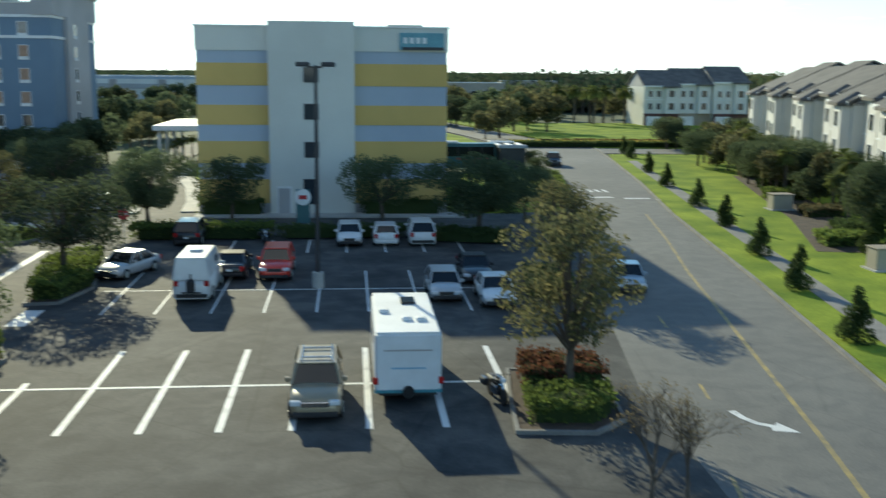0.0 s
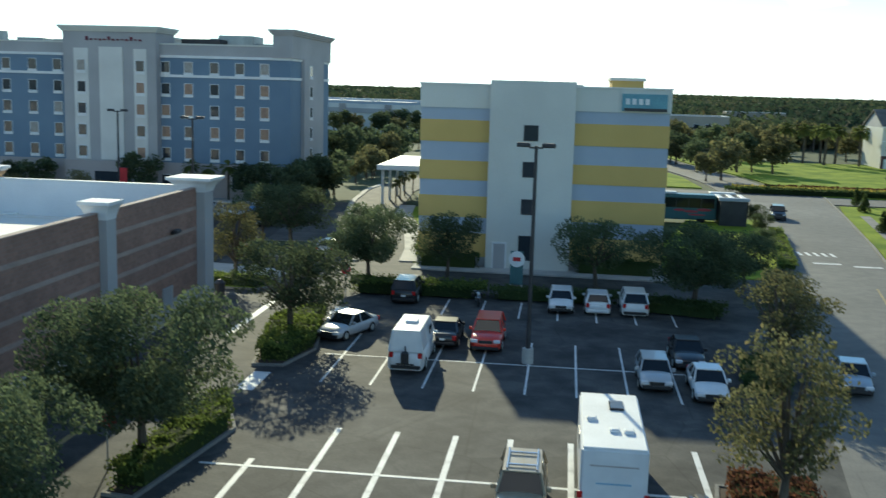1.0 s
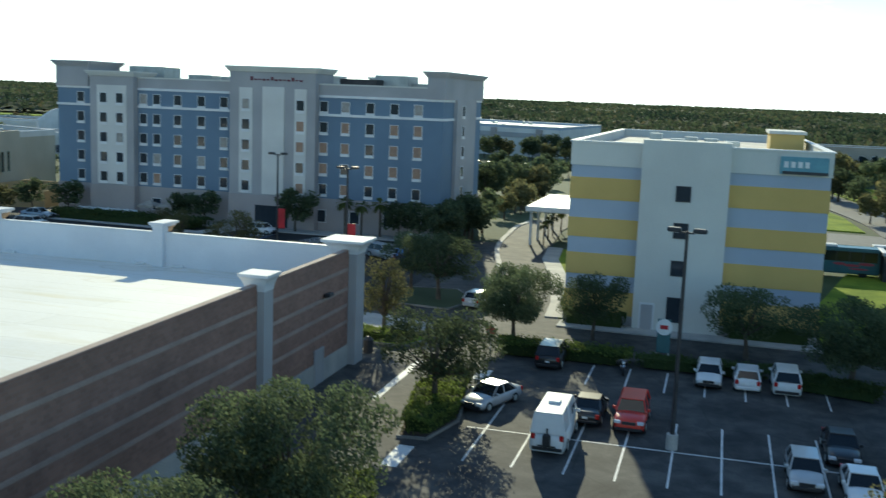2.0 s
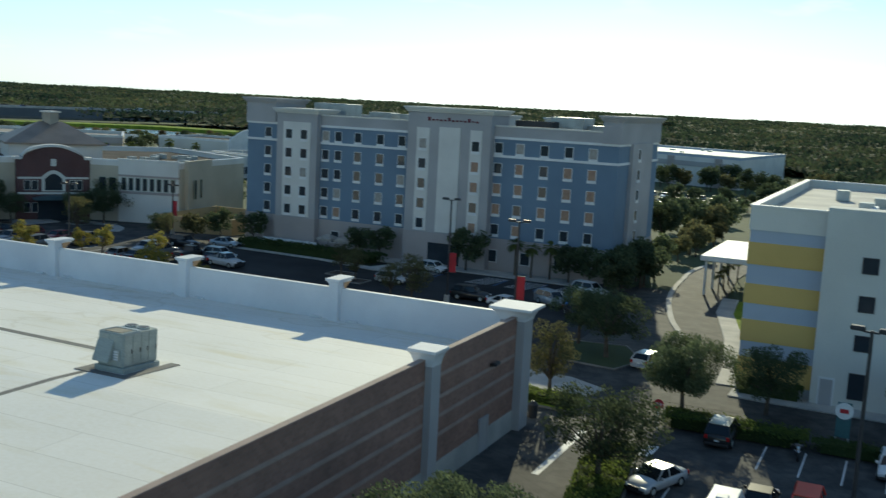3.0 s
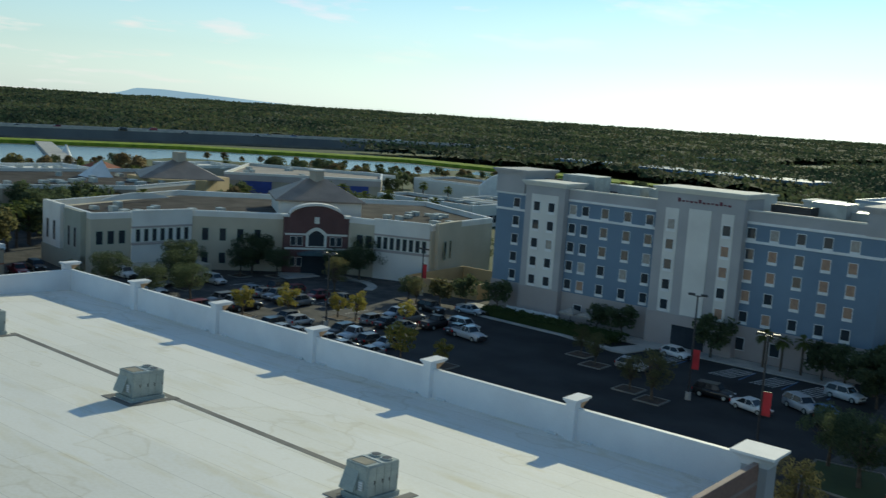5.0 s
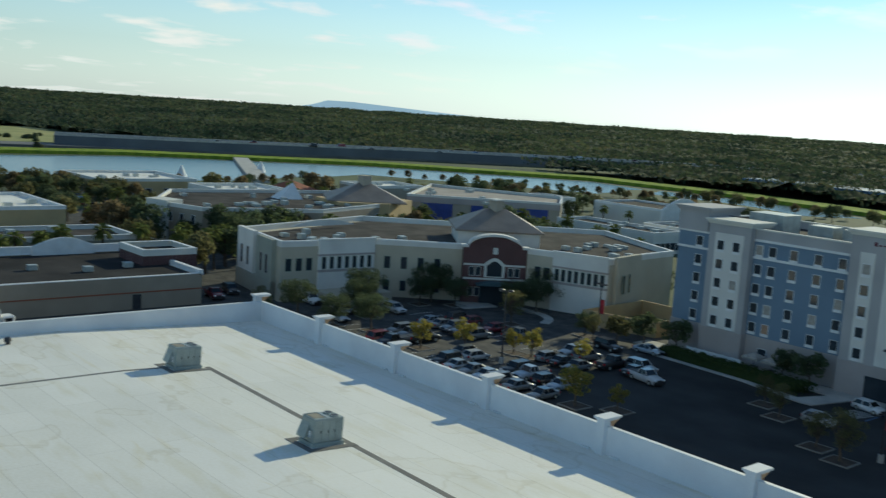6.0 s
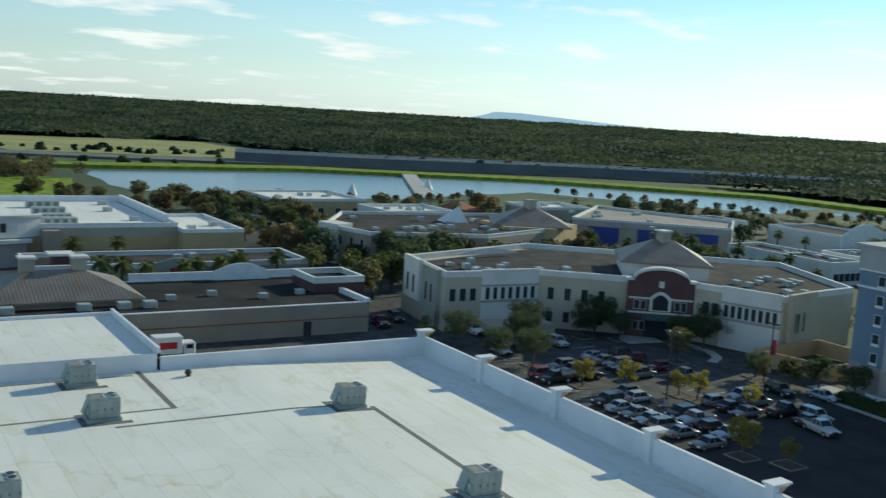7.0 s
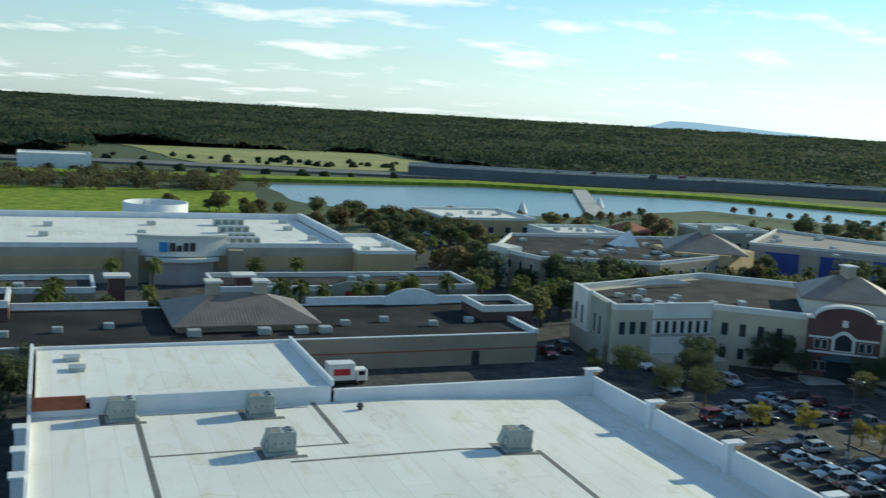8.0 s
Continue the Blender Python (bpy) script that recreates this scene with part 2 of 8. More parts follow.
edge.color_ramp.elements[0].color, edge.color_ramp.elements[1].color = (0.985, 0.98, 0.965, 1), (0.88, 0.86, 0.81, 1)
tail = edge.color_ramp.elements.new(0.412)
tail.color = (1, 1, 1, 1)
nt.links.new(pool.outputs["Fac"], edge.inputs[0])
rust = nt.nodes.new("ShaderNodeTexNoise")
rust.inputs["Scale"].default_value, rust.inputs["Detail"].default_value, rust.inputs["Distortion"].default_value = 0.9, 6.0, 0.8
nt.links.new(stretch.outputs[0], rust.inputs["Vector"])
ochre = nt.nodes.new("ShaderNodeValToRGB")
ochre.color_ramp.elements[0].position, ochre.color_ramp.elements[1].position = 0.62, 0.74
ochre.color_ramp.elements[0].color, ochre.color_ramp.elements[1].color = (1, 1, 1, 1), (0.92, 0.88, 0.76, 1)
nt.links.new(rust.outputs["Fac"], ochre.inputs[0])
base_in = nt.nodes["Principled BSDF"].inputs["Base Color"]
src = base_in.links[0].from_socket
for other in (seam.outputs["Color"], stain.outputs[0], edge.outputs[0], ochre.outputs[0]):
    mul = nt.nodes.new("ShaderNodeMixRGB")
    mul.blend_type, mul.inputs[0].default_value = "MULTIPLY", 1.0
    nt.links.new(src, mul.inputs[1])
    nt.links.new(other, mul.inputs[2])
    src = mul.outputs[0]
nt.links.new(src, base_in)
MEMBRANE_SEAM = mat("roof_walkway", (0.19, 0.182, 0.165), (0.13, 0.125, 0.115), 0.8, 0.4)
PARAPET = mat("parapet_paint", (0.78, 0.78, 0.78), (0.68, 0.68, 0.69), 0.75, 0.25)
STUCCO_WHITE = mat("stucco_white", (0.74, 0.72, 0.67), (0.64, 0.62, 0.58), 0.85, 0.2)
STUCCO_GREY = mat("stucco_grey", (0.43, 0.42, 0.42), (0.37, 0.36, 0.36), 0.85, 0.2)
STUCCO_BLUE = mat("stucco_blue", (0.17, 0.245, 0.325), (0.145, 0.21, 0.285), 0.85, 0.2)
STUCCO_TAUPE = mat("stucco_taupe", (0.42, 0.37, 0.35), (0.36, 0.32, 0.3), 0.85, 0.2)
STUCCO_YELLOW = mat("stucco_yellow", (0.66, 0.45, 0.15), (0.59, 0.4, 0.13), 0.85, 0.2)
STUCCO_PALEBLUE = mat("stucco_pale_blue", (0.42, 0.475, 0.55), (0.37, 0.42, 0.5), 0.85, 0.2)
STUCCO_CREAM = mat("stucco_cream", (0.68, 0.67, 0.61), (0.61, 0.6, 0.55), 0.85, 0.2)
STUCCO_BEIGE = mat("stucco_beige", (0.44, 0.385, 0.305), (0.36, 0.315, 0.25), 0.85, 0.2)
STUCCO_BUFF = mat("stucco_buff", (0.52, 0.465, 0.36), (0.45, 0.4, 0.31), 0.85, 0.2)
STUCCO_TAN = mat("stucco_tan", (0.36, 0.3, 0.23), (0.3, 0.25, 0.19), 0.85, 0.2)
STUCCO_OCHRE = mat("stucco_ochre", (0.52, 0.38, 0.2), (0.44, 0.32, 0.17), 0.85, 0.2)
STUCCO_SAGE = mat("stucco_sage", (0.36, 0.37, 0.31), (0.3, 0.31, 0.26), 0.85, 0.2)
BRICK_RED = brickwork("brick_red", (0.11, 0.04, 0.038), (0.085, 0.033, 0.032), (0.17, 0.13, 0.12), 0.4, 0.13, 0.012)
BLOCK_BROWN = brickwork("block_brown", (0.33, 0.185, 0.14), (0.26, 0.145, 0.11), (0.27, 0.19, 0.155), 0.4, 0.2, 0.012)
BAND_BLOCK = mat("band_block", (0.42, 0.31, 0.26), (0.34, 0.25, 0.21), 0.85, 0.6)
DARK_ROOF = mat("dark_roof", (0.052, 0.049, 0.048), (0.024, 0.024, 0.025), 0.95, 0.12, 8.0, 0.3, spec=0.1)
GRAVEL_ROOF = mat("gravel_roof", (0.085, 0.076, 0.07), (0.04, 0.037, 0.035), 0.95, 0.2, 8.0, 0.3, spec=0.1)
METAL_ROOF = mat("metal_roof", (0.27, 0.22, 0.18), (0.21, 0.17, 0.14), 0.55, 0.3, 6.0, 0.05, metal=0.2)
SHINGLE = mat("shingle", (0.16, 0.145, 0.13), (0.1, 0.092, 0.085), 0.9, 0.6, 6.0, 0.4)
TILE_RED = mat("tile_red", (0.34, 0.1, 0.05), (0.25, 0.075, 0.04), 0.8, 0.6, 6.0, 0.4)
GALV = mat("galvanised", (0.5, 0.53, 0.5), (0.38, 0.4, 0.38), 0.5, 0.8, 20.0, 0.05, metal=0.3)
DARK_METAL = mat("dark_metal", (0.06, 0.06, 0.065), (0.04, 0.04, 0.045), 0.5, 1.0, 20.0, 0.05, metal=0.4)
GLASS = shiny("window_glass", (0.035, 0.045, 0.055), 0.06)
CURTAIN = mat("curtain_orange", (0.42, 0.26, 0.17), (0.32, 0.2, 0.14), 0.7, 2.0)
CURTAIN_PALE = mat("curtain_pale", (0.42, 0.38, 0.33), (0.3, 0.27, 0.24), 0.7, 2.0)
WHITE_PAINT = mat("white_paint", (0.8, 0.8, 0.79), (0.7, 0.7, 0.69), 0.6, 0.6)
RED_CLOTH = mat("red_cloth", (0.55, 0.03, 0.04), (0.42, 0.025, 0.03), 0.75, 1.0)
RUBBER = mat("rubber", (0.02, 0.02, 0.02), (0.012, 0.012, 0.012), 0.85, 4.0)
BARK = mat("bark", (0.13, 0.1, 0.075), (0.075, 0.06, 0.045), 0.95, 2.0, 20.0, 0.6)
OAK_LEAF = leafy("oak_leaf", (0.135, 0.165, 0.085), (0.065, 0.088, 0.048))
OLIVE_LEAF = leafy("olive_leaf", (0.19, 0.185, 0.085), (0.105, 0.11, 0.058), (0.24, 0.2, 0.09))
GOLD_LEAF = leafy("gold_leaf", (0.38, 0.33, 0.085), (0.2, 0.21, 0.06), (0.46, 0.33, 0.075))
RUSSET_LEAF = leafy("russet_leaf", (0.22, 0.17, 0.095), (0.14, 0.12, 0.06), (0.27, 0.19, 0.1))
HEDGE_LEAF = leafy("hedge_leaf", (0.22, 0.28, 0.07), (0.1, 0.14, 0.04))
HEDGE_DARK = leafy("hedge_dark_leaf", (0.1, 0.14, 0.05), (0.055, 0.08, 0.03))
RED_SHRUB = leafy("red_shrub_leaf", (0.2, 0.08, 0.05), (0.09, 0.06, 0.03))
PALM_LEAF = leafy("palm_leaf", (0.25, 0.28, 0.09), (0.12, 0.15, 0.05))
BRUSH_LEAF = leafy("brush_leaf", (0.2, 0.175, 0.095), (0.1, 0.1, 0.05), (0.25, 0.19, 0.11))
FOREST_LEAF = leafy("forest_leaf", (0.06, 0.086, 0.05), (0.036, 0.054, 0.034), (0.085, 0.082, 0.05), 0.008)

# ---- builders ----


def box(bm, x0, x1, y0, y1, z0, z1):
    v = [bm.verts.new((x, y, z)) for z in (z0, z1) for x, y in ((x0, y0), (x1, y0), (x1, y1), (x0, y1))]
    for f in ((3, 2, 1, 0), (4, 5, 6, 7), (0, 1, 5, 4), (1, 2, 6, 5), (2, 3, 7, 6), (3, 0, 4, 7)):
        bm.faces.new([v[i] for i in f])
    return v


def boxes(*dims):
    bm = bmesh.new()
    for d in dims:
        box(bm, *d)
    return bm


def prism(pts, z0, z1, bm=None):
    """An upright block on a plan polygon."""
    bm = bm or bmesh.new()
    area = sum(a[0] * b[1] - b[0] * a[1] for a, b in zip(pts, pts[1:] + pts[:1]))
    pts = pts if area > 0 else pts[::-1]
    lo, hi = [bm.verts.new((x, y, z0)) for x, y in pts], [bm.verts.new((x, y, z1)) for x, y in pts]
    bm.faces.new(lo[::-1])
    bm.faces.new(hi)
    n = len(pts)
    for i in range(n):
        bm.faces.new((lo[i], lo[(i + 1) % n], hi[(i + 1) % n], hi[i]))
    return bm


def ring(pts, z0, z1, thick, bm=None):
    """A wall of one thickness standing inside a plan polygon (counter-clockwise)."""
    bm = bm or bmesh.new()
    area = sum(a[0] * b[1] - b[0] * a[1] for a, b in zip(pts, pts[1:] + pts[:1]))
    pts = [Vector(p) for p in (pts if area > 0 else pts[::-1])]
    n = len(pts)
    inner = []
    for i in range(n):
        a, b, c = pts[i - 1], pts[i], pts[(i + 1) % n]
        d1, d2 = (b - a).normalized(), (c - b).normalized()
        n1, n2 = Vector((-d1.y, d1.x)), Vector((-d2.y, d2.x))
        k = max(0.3, 1 + n1.dot(n2))
        inner.append(b + (n1 + n2) * thick / k)
    rows = [[bm.verts.new((p.x, p.y, z)) for p in line] for line, z in ((pts, z0), (pts, z1), (inner, z1), (inner, z0))]
    for i in range(n):
        j = (i + 1) % n
        for r in range(4):
            s = (r + 1) % 4
            bm.faces.new((rows[r][i], rows[r][j], rows[s][j], rows[s][i]))
    return bm


def cyl(bm, x, y, z0, z1, r0, r1=None, n=10, cap=True):
    r1 = r0 if r1 is None else r1
    lo = [bm.verts.new((x + r0 * math.cos(a), y + r0 * math.sin(a), z0)) for a in (2 * math.pi * i / n for i in range(n))]
    hi = [bm.verts.new((x + r1 * math.cos(a), y + r1 * math.sin(a), z1)) for a in (2 * math.pi * i / n for i in range(n))]
    for i in range(n):
        bm.faces.new((lo[i], lo[(i + 1) % n], hi[(i + 1) % n], hi[i]))
    if cap:
        bm.faces.new(lo[::-1])
        bm.faces.new(hi)
    return bm


def tube(bm, a, b, r0, r1, n=6):
    a, b = Vector(a), Vector(b)
    d = (b - a).normalized()
    u = d.orthogonal().normalized()
    w = d.cross(u)
    rows = [[bm.verts.new(p + r * (math.cos(t) * u + math.sin(t) * w)) for t in (2 * math.pi * i / n for i in range(n))] for p, r in ((a, r0), (b, r1))]
    for i in range(n):
        bm.faces.new((rows[0][i], rows[0][(i + 1) % n], rows[1][(i + 1) % n], rows[1][i]))
    bm.faces.new(rows[0][::-1])
    bm.faces.new(rows[1])


def bevel(bm, w, seg=1):
    bmesh.ops.bevel(bm, geom=[e for e in bm.edges], offset=w, segments=seg, affect="EDGES", clamp_overlap=True)
    return bm


def mesh_of(name, bm, material, smooth=False):
    me = bpy.data.meshes.new(name)
    bmesh.ops.recalc_face_normals(bm, faces=bm.faces)
    bm.to_mesh(me)
    bm.free()
    me.materials.append(material)
    if smooth:
        me.polygons.foreach_set("use_smooth", [True] * len(me.polygons))
    return me


def where(ob):
    """The world place of a thing or part, which carry no turn while they are built."""
    p = Vector((0, 0, 0))
    while ob:
        p += ob.location
        ob = ob.parent
    return p


def part(name, bm, material, parent, label="", smooth=False):
    """One mesh under a thing or a part, given in the world's coordinates."""
    bm.transform(Matrix.Translation(-where(parent)))
    ob = new(name, mesh_of(name, bm, material, smooth))
    ob.parent = parent
    return tagged(ob, label)


def shared(name, me, material_loc, parent, label=""):
    """A piece on a mesh that it shares with its like."""
    ob = new(name, me)
    ob.parent = parent
    ob.matrix_basis = material_loc
    return tagged(ob, label)


def thing(name, x, y, z, label, category, group="", kind=""):
    ob = new(name)
    ob.empty_display_size = 0.5
    ob.location = (x, y, z)
    return tagged(ob, label, category, group, kind)


def solid(name, bm, material, label, category="", kind="structure", smooth=False):
    return tagged(new(name, mesh_of(name, bm, material, smooth)), label, category, "", kind)
# ---- the ground and its surfaces ----
def slab(name, pts, z0, z1, material, label, category="", kind="structure"):
    return solid(name, prism(pts, z0, z1), material, label, category, kind)


def strip_poly(line, half):
    """A plan polygon of one width along a line of points."""
    line = [Vector(p) for p in line]
    left, right = [], []
    for i, p in enumerate(line):
        d = (line[min(i + 1, len(line) - 1)] - line[max(i - 1, 0)]).normalized()
        n = Vector((-d.y, d.x))
        left.append(tuple(p + n * half))
        right.append(tuple(p - n * half))
    return left + right[::-1]


def wavy(pts, step=18.0, amount=3.0, seed=0):
    """The same outline with an uneven edge, as banks and woods have."""
    rnd = random.Random(seed)
    out = []
    for a, b in zip(pts, pts[1:] + pts[:1]):
        a, b = Vector(a), Vector(b)
        n = max(1, int((b - a).length / step))
        for i in range(n):
            p = a.lerp(b, i / n)
            out.append((p.x + rnd.uniform(-amount, amount), p.y + rnd.uniform(-amount, amount)))
    return out


slab("ground", [(-4900, -4900), (4900, -4900), (4900, 4900), (-4900, 4900)], -3.0, -0.12, EARTH, "rough grassland and scrub reaching the horizon", "ground")
slab("parking_lot", [(-290, -90), (8.0, -90), (6.5, 0), (7.5, 36), (11, 60), (15.7, 88), (18, 100), (-18.5, 100), (-24, 132), (-120, 134), (-150, 175), (-290, 200)], -0.5, 0.0, ASPHALT,
     "grey worn asphalt of the parking lots and lanes", "asphalt")
ROAD_R = [(6.0, -90), (11.5, 0), (17.3, 35.5), (20.8, 58), (24.6, 85), (29.0, 110), (33.5, 140), (37, 165)]
ROAD_L = [(23.6, 166), (21.6, 133), (18, 100), (15.7, 88), (11, 60), (7.5, 36), (6.5, 0), (8.0, -90)]
slab("road", [(-2, -90)] + ROAD_R[1:] + ROAD_L[:-1], -0.5, 0.004, ROAD_ASPHALT, "two-lane asphalt road beside the parking lot", "road")
slab("road_crossing", [(-10, 158), (110, 150), (112, 163), (-10, 172)], -0.5, 0.008, ROAD_ASPHALT, "cross street of grey asphalt at the junction", "road")
def smooth(line, n=5):
    """A line of points rounded through its corners."""
    pts = [Vector(p) for p in line]
    pts = [2 * pts[0] - pts[1]] + pts + [2 * pts[-1] - pts[-2]]
    out = []
    for i in range(1, len(pts) - 2):
        a, b, c, d = pts[i - 1 : i + 3]
        for k in range(n):
            t = k / n
            q = 0.5 * (2 * b + (c - a) * t + (2 * a - 5 * b + 4 * c - d) * t * t + (3 * b - a - 3 * c + d) * t**3)
            out.append((q.x, q.y))
    return out + [tuple(pts[-2])]


CURVE = smooth([(-18.8, 80), (-19.0, 88.7), (-20.0, 96.4), (-21.7, 104.9), (-24.8, 113.8), (-28.0, 127), (-29.5, 141), (-29.5, 158), (-22, 200)])
# darker asphalt before the hotel: its shade is painted into the colour
slab("parking_lot.001", [(-97, 71), (-34, 71), (-34, 100), (-37, 126.1), (-98, 126.1)], -0.3, 0.003, SHADED_ASPHALT, "asphalt of the hotel's parking lot, the hotel's shade in its dark colour", "asphalt")
slab("drive", strip_poly(CURVE, 3.5), -0.5, 0.012, ASPHALT, "curved asphalt drive between the two hotels", "road")
slab("lawn", [(17.6, 35.5), (20.9, 57.6), (24.9, 85), (29.3, 110), (33.8, 140), (36, 152), (140, 150), (140, -90), (6.4, -90), (11.8, 0)], -0.5, 0.1, GRASS, "bright mown lawn along the road", "lawn")
slab("median_lawn", [(37, 166), (120, 158), (150, 260), (42, 250)], -0.5, 0.1, GRASS, "sunlit green lawn beyond the junction", "lawn")
slab("hotel_lawn", [(-17.4, 88), (-19.2, 106), (-22.6, 121), (-23.4, 130), (-17.2, 130), (-16.9, 88)], -0.4, 0.1, GRASS, "narrow grass bed beside the striped hotel", "lawn")
slab("east_bed", [(5, 86.5), (15.2, 88), (21, 131), (12, 131), (5, 100)], -0.4, 0.1, GRASS, "shaded grass bed beside the road", "lawn")
slab("plaza", [(-141.4, 121.2), (-137.4, 126.0), (-134.5, 125.2), (-135.5, 118.2), (-139.0, 118.7)], -0.3, 0.13, CONCRETE, "pale concrete plaza before the office entrance", "pavement")
slab("pavement.005", strip_poly(smooth([(-134.0, 128.2), (-130.6, 128.4), (-126.5, 128.2), (-122.7, 126.4), (-120.5, 123.0)]), 0.8), -0.3, 0.132, CONCRETE, "curved pale footpath to the office entrance", "pavement")
slab("apron", [(-36, 77.6), (-27.2, 77.4), (-26.4, 80.6), (-30, 82.6), (-36, 83.4)], -0.4, 0.016, CONCRETE, "sunlit pale concrete apron behind the store", "pavement")
slab("road.001", strip_poly(smooth([(26, 168), (25, 190), (19, 225), (12, 262), (2, 310)]), 5), -0.4, 0.11, ROAD_ASPHALT, "road running on beyond the junction", "road")
slab("lawn.002", [(34, 172), (42, 172), (42, 262), (16, 290), (24, 235), (31, 200)], -0.4, 0.094, GRASS, "sunlit grass beside the far road", "lawn")
slab("lawn.003", [(6, 175), (19, 174), (18, 195), (12, 228), (2, 262), (-14, 262)], -0.4, 0.1, GRASS, "grass under trees beyond the hotel", "lawn")
slab("pavement", strip_poly([(-17.6, 88), (-18.2, 95), (-20.2, 107), (-23.6, 121), (-24.6, 131)], 1.0), -0.4, 0.13, CONCRETE, "pale concrete footpath along the drive", "pavement")
slab("pavement.001", [(-17, 84.6), (6, 84.2), (6, 87.2), (-17, 87.2)], -0.4, 0.13, CONCRETE, "concrete footpath in front of the striped hotel", "pavement")
slab("pavement.002", [(-104, 126.2), (-42, 126.2), (-42, 130.2), (-104, 130.2)], -0.4, 0.13, CONCRETE, "concrete footpath in front of the blue hotel", "pavement")
slab("pavement.003", [(19.6, 35), (20.9, 35), (24.3, 57), (28.7, 85), (36.9, 140), (35.6, 140), (27.4, 85), (23.0, 57)], -0.4, 0.13, KERB, "concrete footpath through the roadside lawn", "pavement")
for k, line in enumerate(([(a, b) for a, b in ROAD_R[1:]], [(8.2, 62), (11.0, 72), (15.5, 88), (17.8, 100), (21.4, 132)])):
    slab("kerb", strip_poly(line, 0.1), -0.3, 0.15, KERB, "pale concrete kerb along the road", "kerb")
slab("drive_kerb", strip_poly([(x - 3.6, y) for x, y in CURVE[4:-5]], 0.32), -0.3, 0.15, CONCRETE, "broad white concrete kerb curving with the drive", "kerb")

LAKE = wavy([(-480, 98), (-406, 100), (-379, 202), (-400, 250), (-416, 302), (-322, 364), (-342, 425), (-381, 432), (-470, 342), (-517, 225), (-506, 108)], 20, 3, 3)
slab("water", LAKE, -0.5, -0.06, WATER, "calm blue lake behind the shopping village", "lake")
slab("water.001", wavy([(-318, 405), (-277, 409), (-230, 395), (-215, 420), (-270, 440), (-332, 428)], 15, 2, 4), -0.5, -0.06, WATER, "small pond beyond the lake", "pond")
slab("levee", strip_poly([(-530, -300), (-535, 60), (-530, 110), (-536, 225), (-487, 352), (-395, 448), (-300, 455), (-200, 440)], 11), -0.4, 1.6, GRASS, "long green grass bank along the lake", "embankment")
slab("field", wavy([(-835, 50), (-640, 90), (-615, 275), (-700, 272), (-835, 260)], 25, 6, 5), -0.4, 0.3, mat("dry_grass", (0.36, 0.33, 0.11), (0.22, 0.24, 0.07), 0.95, 0.03, 2.0, 0.4), "pale dry grass field by the highway", "field")
slab("lawn.001", wavy([(-470, -120), (-345, -120), (-335, 60), (-462, 90)], 15, 2, 6), -0.4, 0.12, GRASS, "green lawn behind the department store", "lawn")
# the raised highway behind the lake
HWY = [(-660, -400), (-625, 60), (-600, 140), (-572, 285), (-540, 430), (-470, 580), (-330, 780)]
hwy_high = [(-600, 210), (-572, 285), (-540, 430), (-470, 580), (-330, 780)]
slab("highway", strip_poly([(x, y) for x, y in HWY], 14), -0.4, 1.2, ROAD_ASPHALT, "grey highway crossing behind the lake", "highway")
hw = thing("highway_ramp", -540, 430, 0, "long raised highway on a grey retaining wall", "highway", kind="structure")
part("retaining_wall", prism(strip_poly(hwy_high, 13.5), -0.3, 6.2), mat("retaining_wall", (0.15, 0.165, 0.18), (0.11, 0.12, 0.135), 0.9, 0.05), hw, "dark grey retaining wall")
for side in (-1, 1):
    line = strip_poly(hwy_high, 13.2)
    n = len(hwy_high)
    edge = line[:n] if side > 0 else line[n:][::-1]
    part("barrier", prism(strip_poly(edge, 0.25), 6.2, 7.2), CONCRETE, hw, "pale concrete barrier")
part("overpass_deck", boxes((-330, -180, 500, 530, 6.0, 7.4)), mat("bridge_blue", (0.1, 0.22, 0.36), (0.08, 0.18, 0.3), 0.7, 0.1), hw, "blue-painted overpass beam")
bridge = thing("causeway", -450, 250, 0, "straight concrete causeway over the lake", "bridge", kind="structure")
part("deck", prism(strip_poly([(-372, 214), (-520, 286)], 4), -0.3, 1.4), CONCRETE, bridge)

# ---- paint on the asphalt ----
def mark(x0, x1, y0, y1, name="parking_line", material=None, label="worn white parking line on asphalt", z=0.006):
    return solid(name, boxes((x0, x1, y0, y1, z - 0.01, z)), material or LINE_WHITE, label, "road marking")


for x in (-19.3, -16.6, -13.85, -11.1, -8.4, -5.9, -3.2, -0.5, 2.25):
    if x > -18:
        mark(x - 0.13, x + 0.13, 32.4, 43.0 if x != -16.6 else 38.5)
mark(-18.6, 2.3, 37.55, 37.75, z=0.010)
for x in (-16.5, -13.8, -11.0, -8.3, -5.6, -2.9, -0.2, 2.5):
    mark(x - 0.06, x + 0.06, 50.0, 61.0)
mark(-17.6, 5.2, 55.6, 55.72, z=0.010)
for x in (-12.2, -9.5, -6.8, -4.1, -1.4, 1.3, 4.0):
    mark(x - 0.06, x + 0.06, 67.6, 73.0)
for x0, y0, y1 in ((-20.5, 47.8, 51.2), (-19.9, 65.9, 68.5)):
    mark(x0, x0 + 0.95, y0, y1, "stop_line", label="thick white stop line at the lane's end")
mark(-24.9, -24.4, 58.5, 69.0, "stop_line", label="long white line along the service lane")
mark(-25.4, -25.1, 36.0, 44.0, "lane_line", LINE_YELLOW, "faded yellow line in the service lane")
YEL = [(9.8, 16), (11.3, 25.6), (12.3, 30.7), (13.5, 37.6), (15.1, 46.7), (17.4, 59.8), (19.9, 72), (22.4, 86)]
solid("centre_line", prism(strip_poly(YEL, 0.1), -0.01, 0.012), LINE_YELLOW, "faded yellow centre line on the road", "road marking")
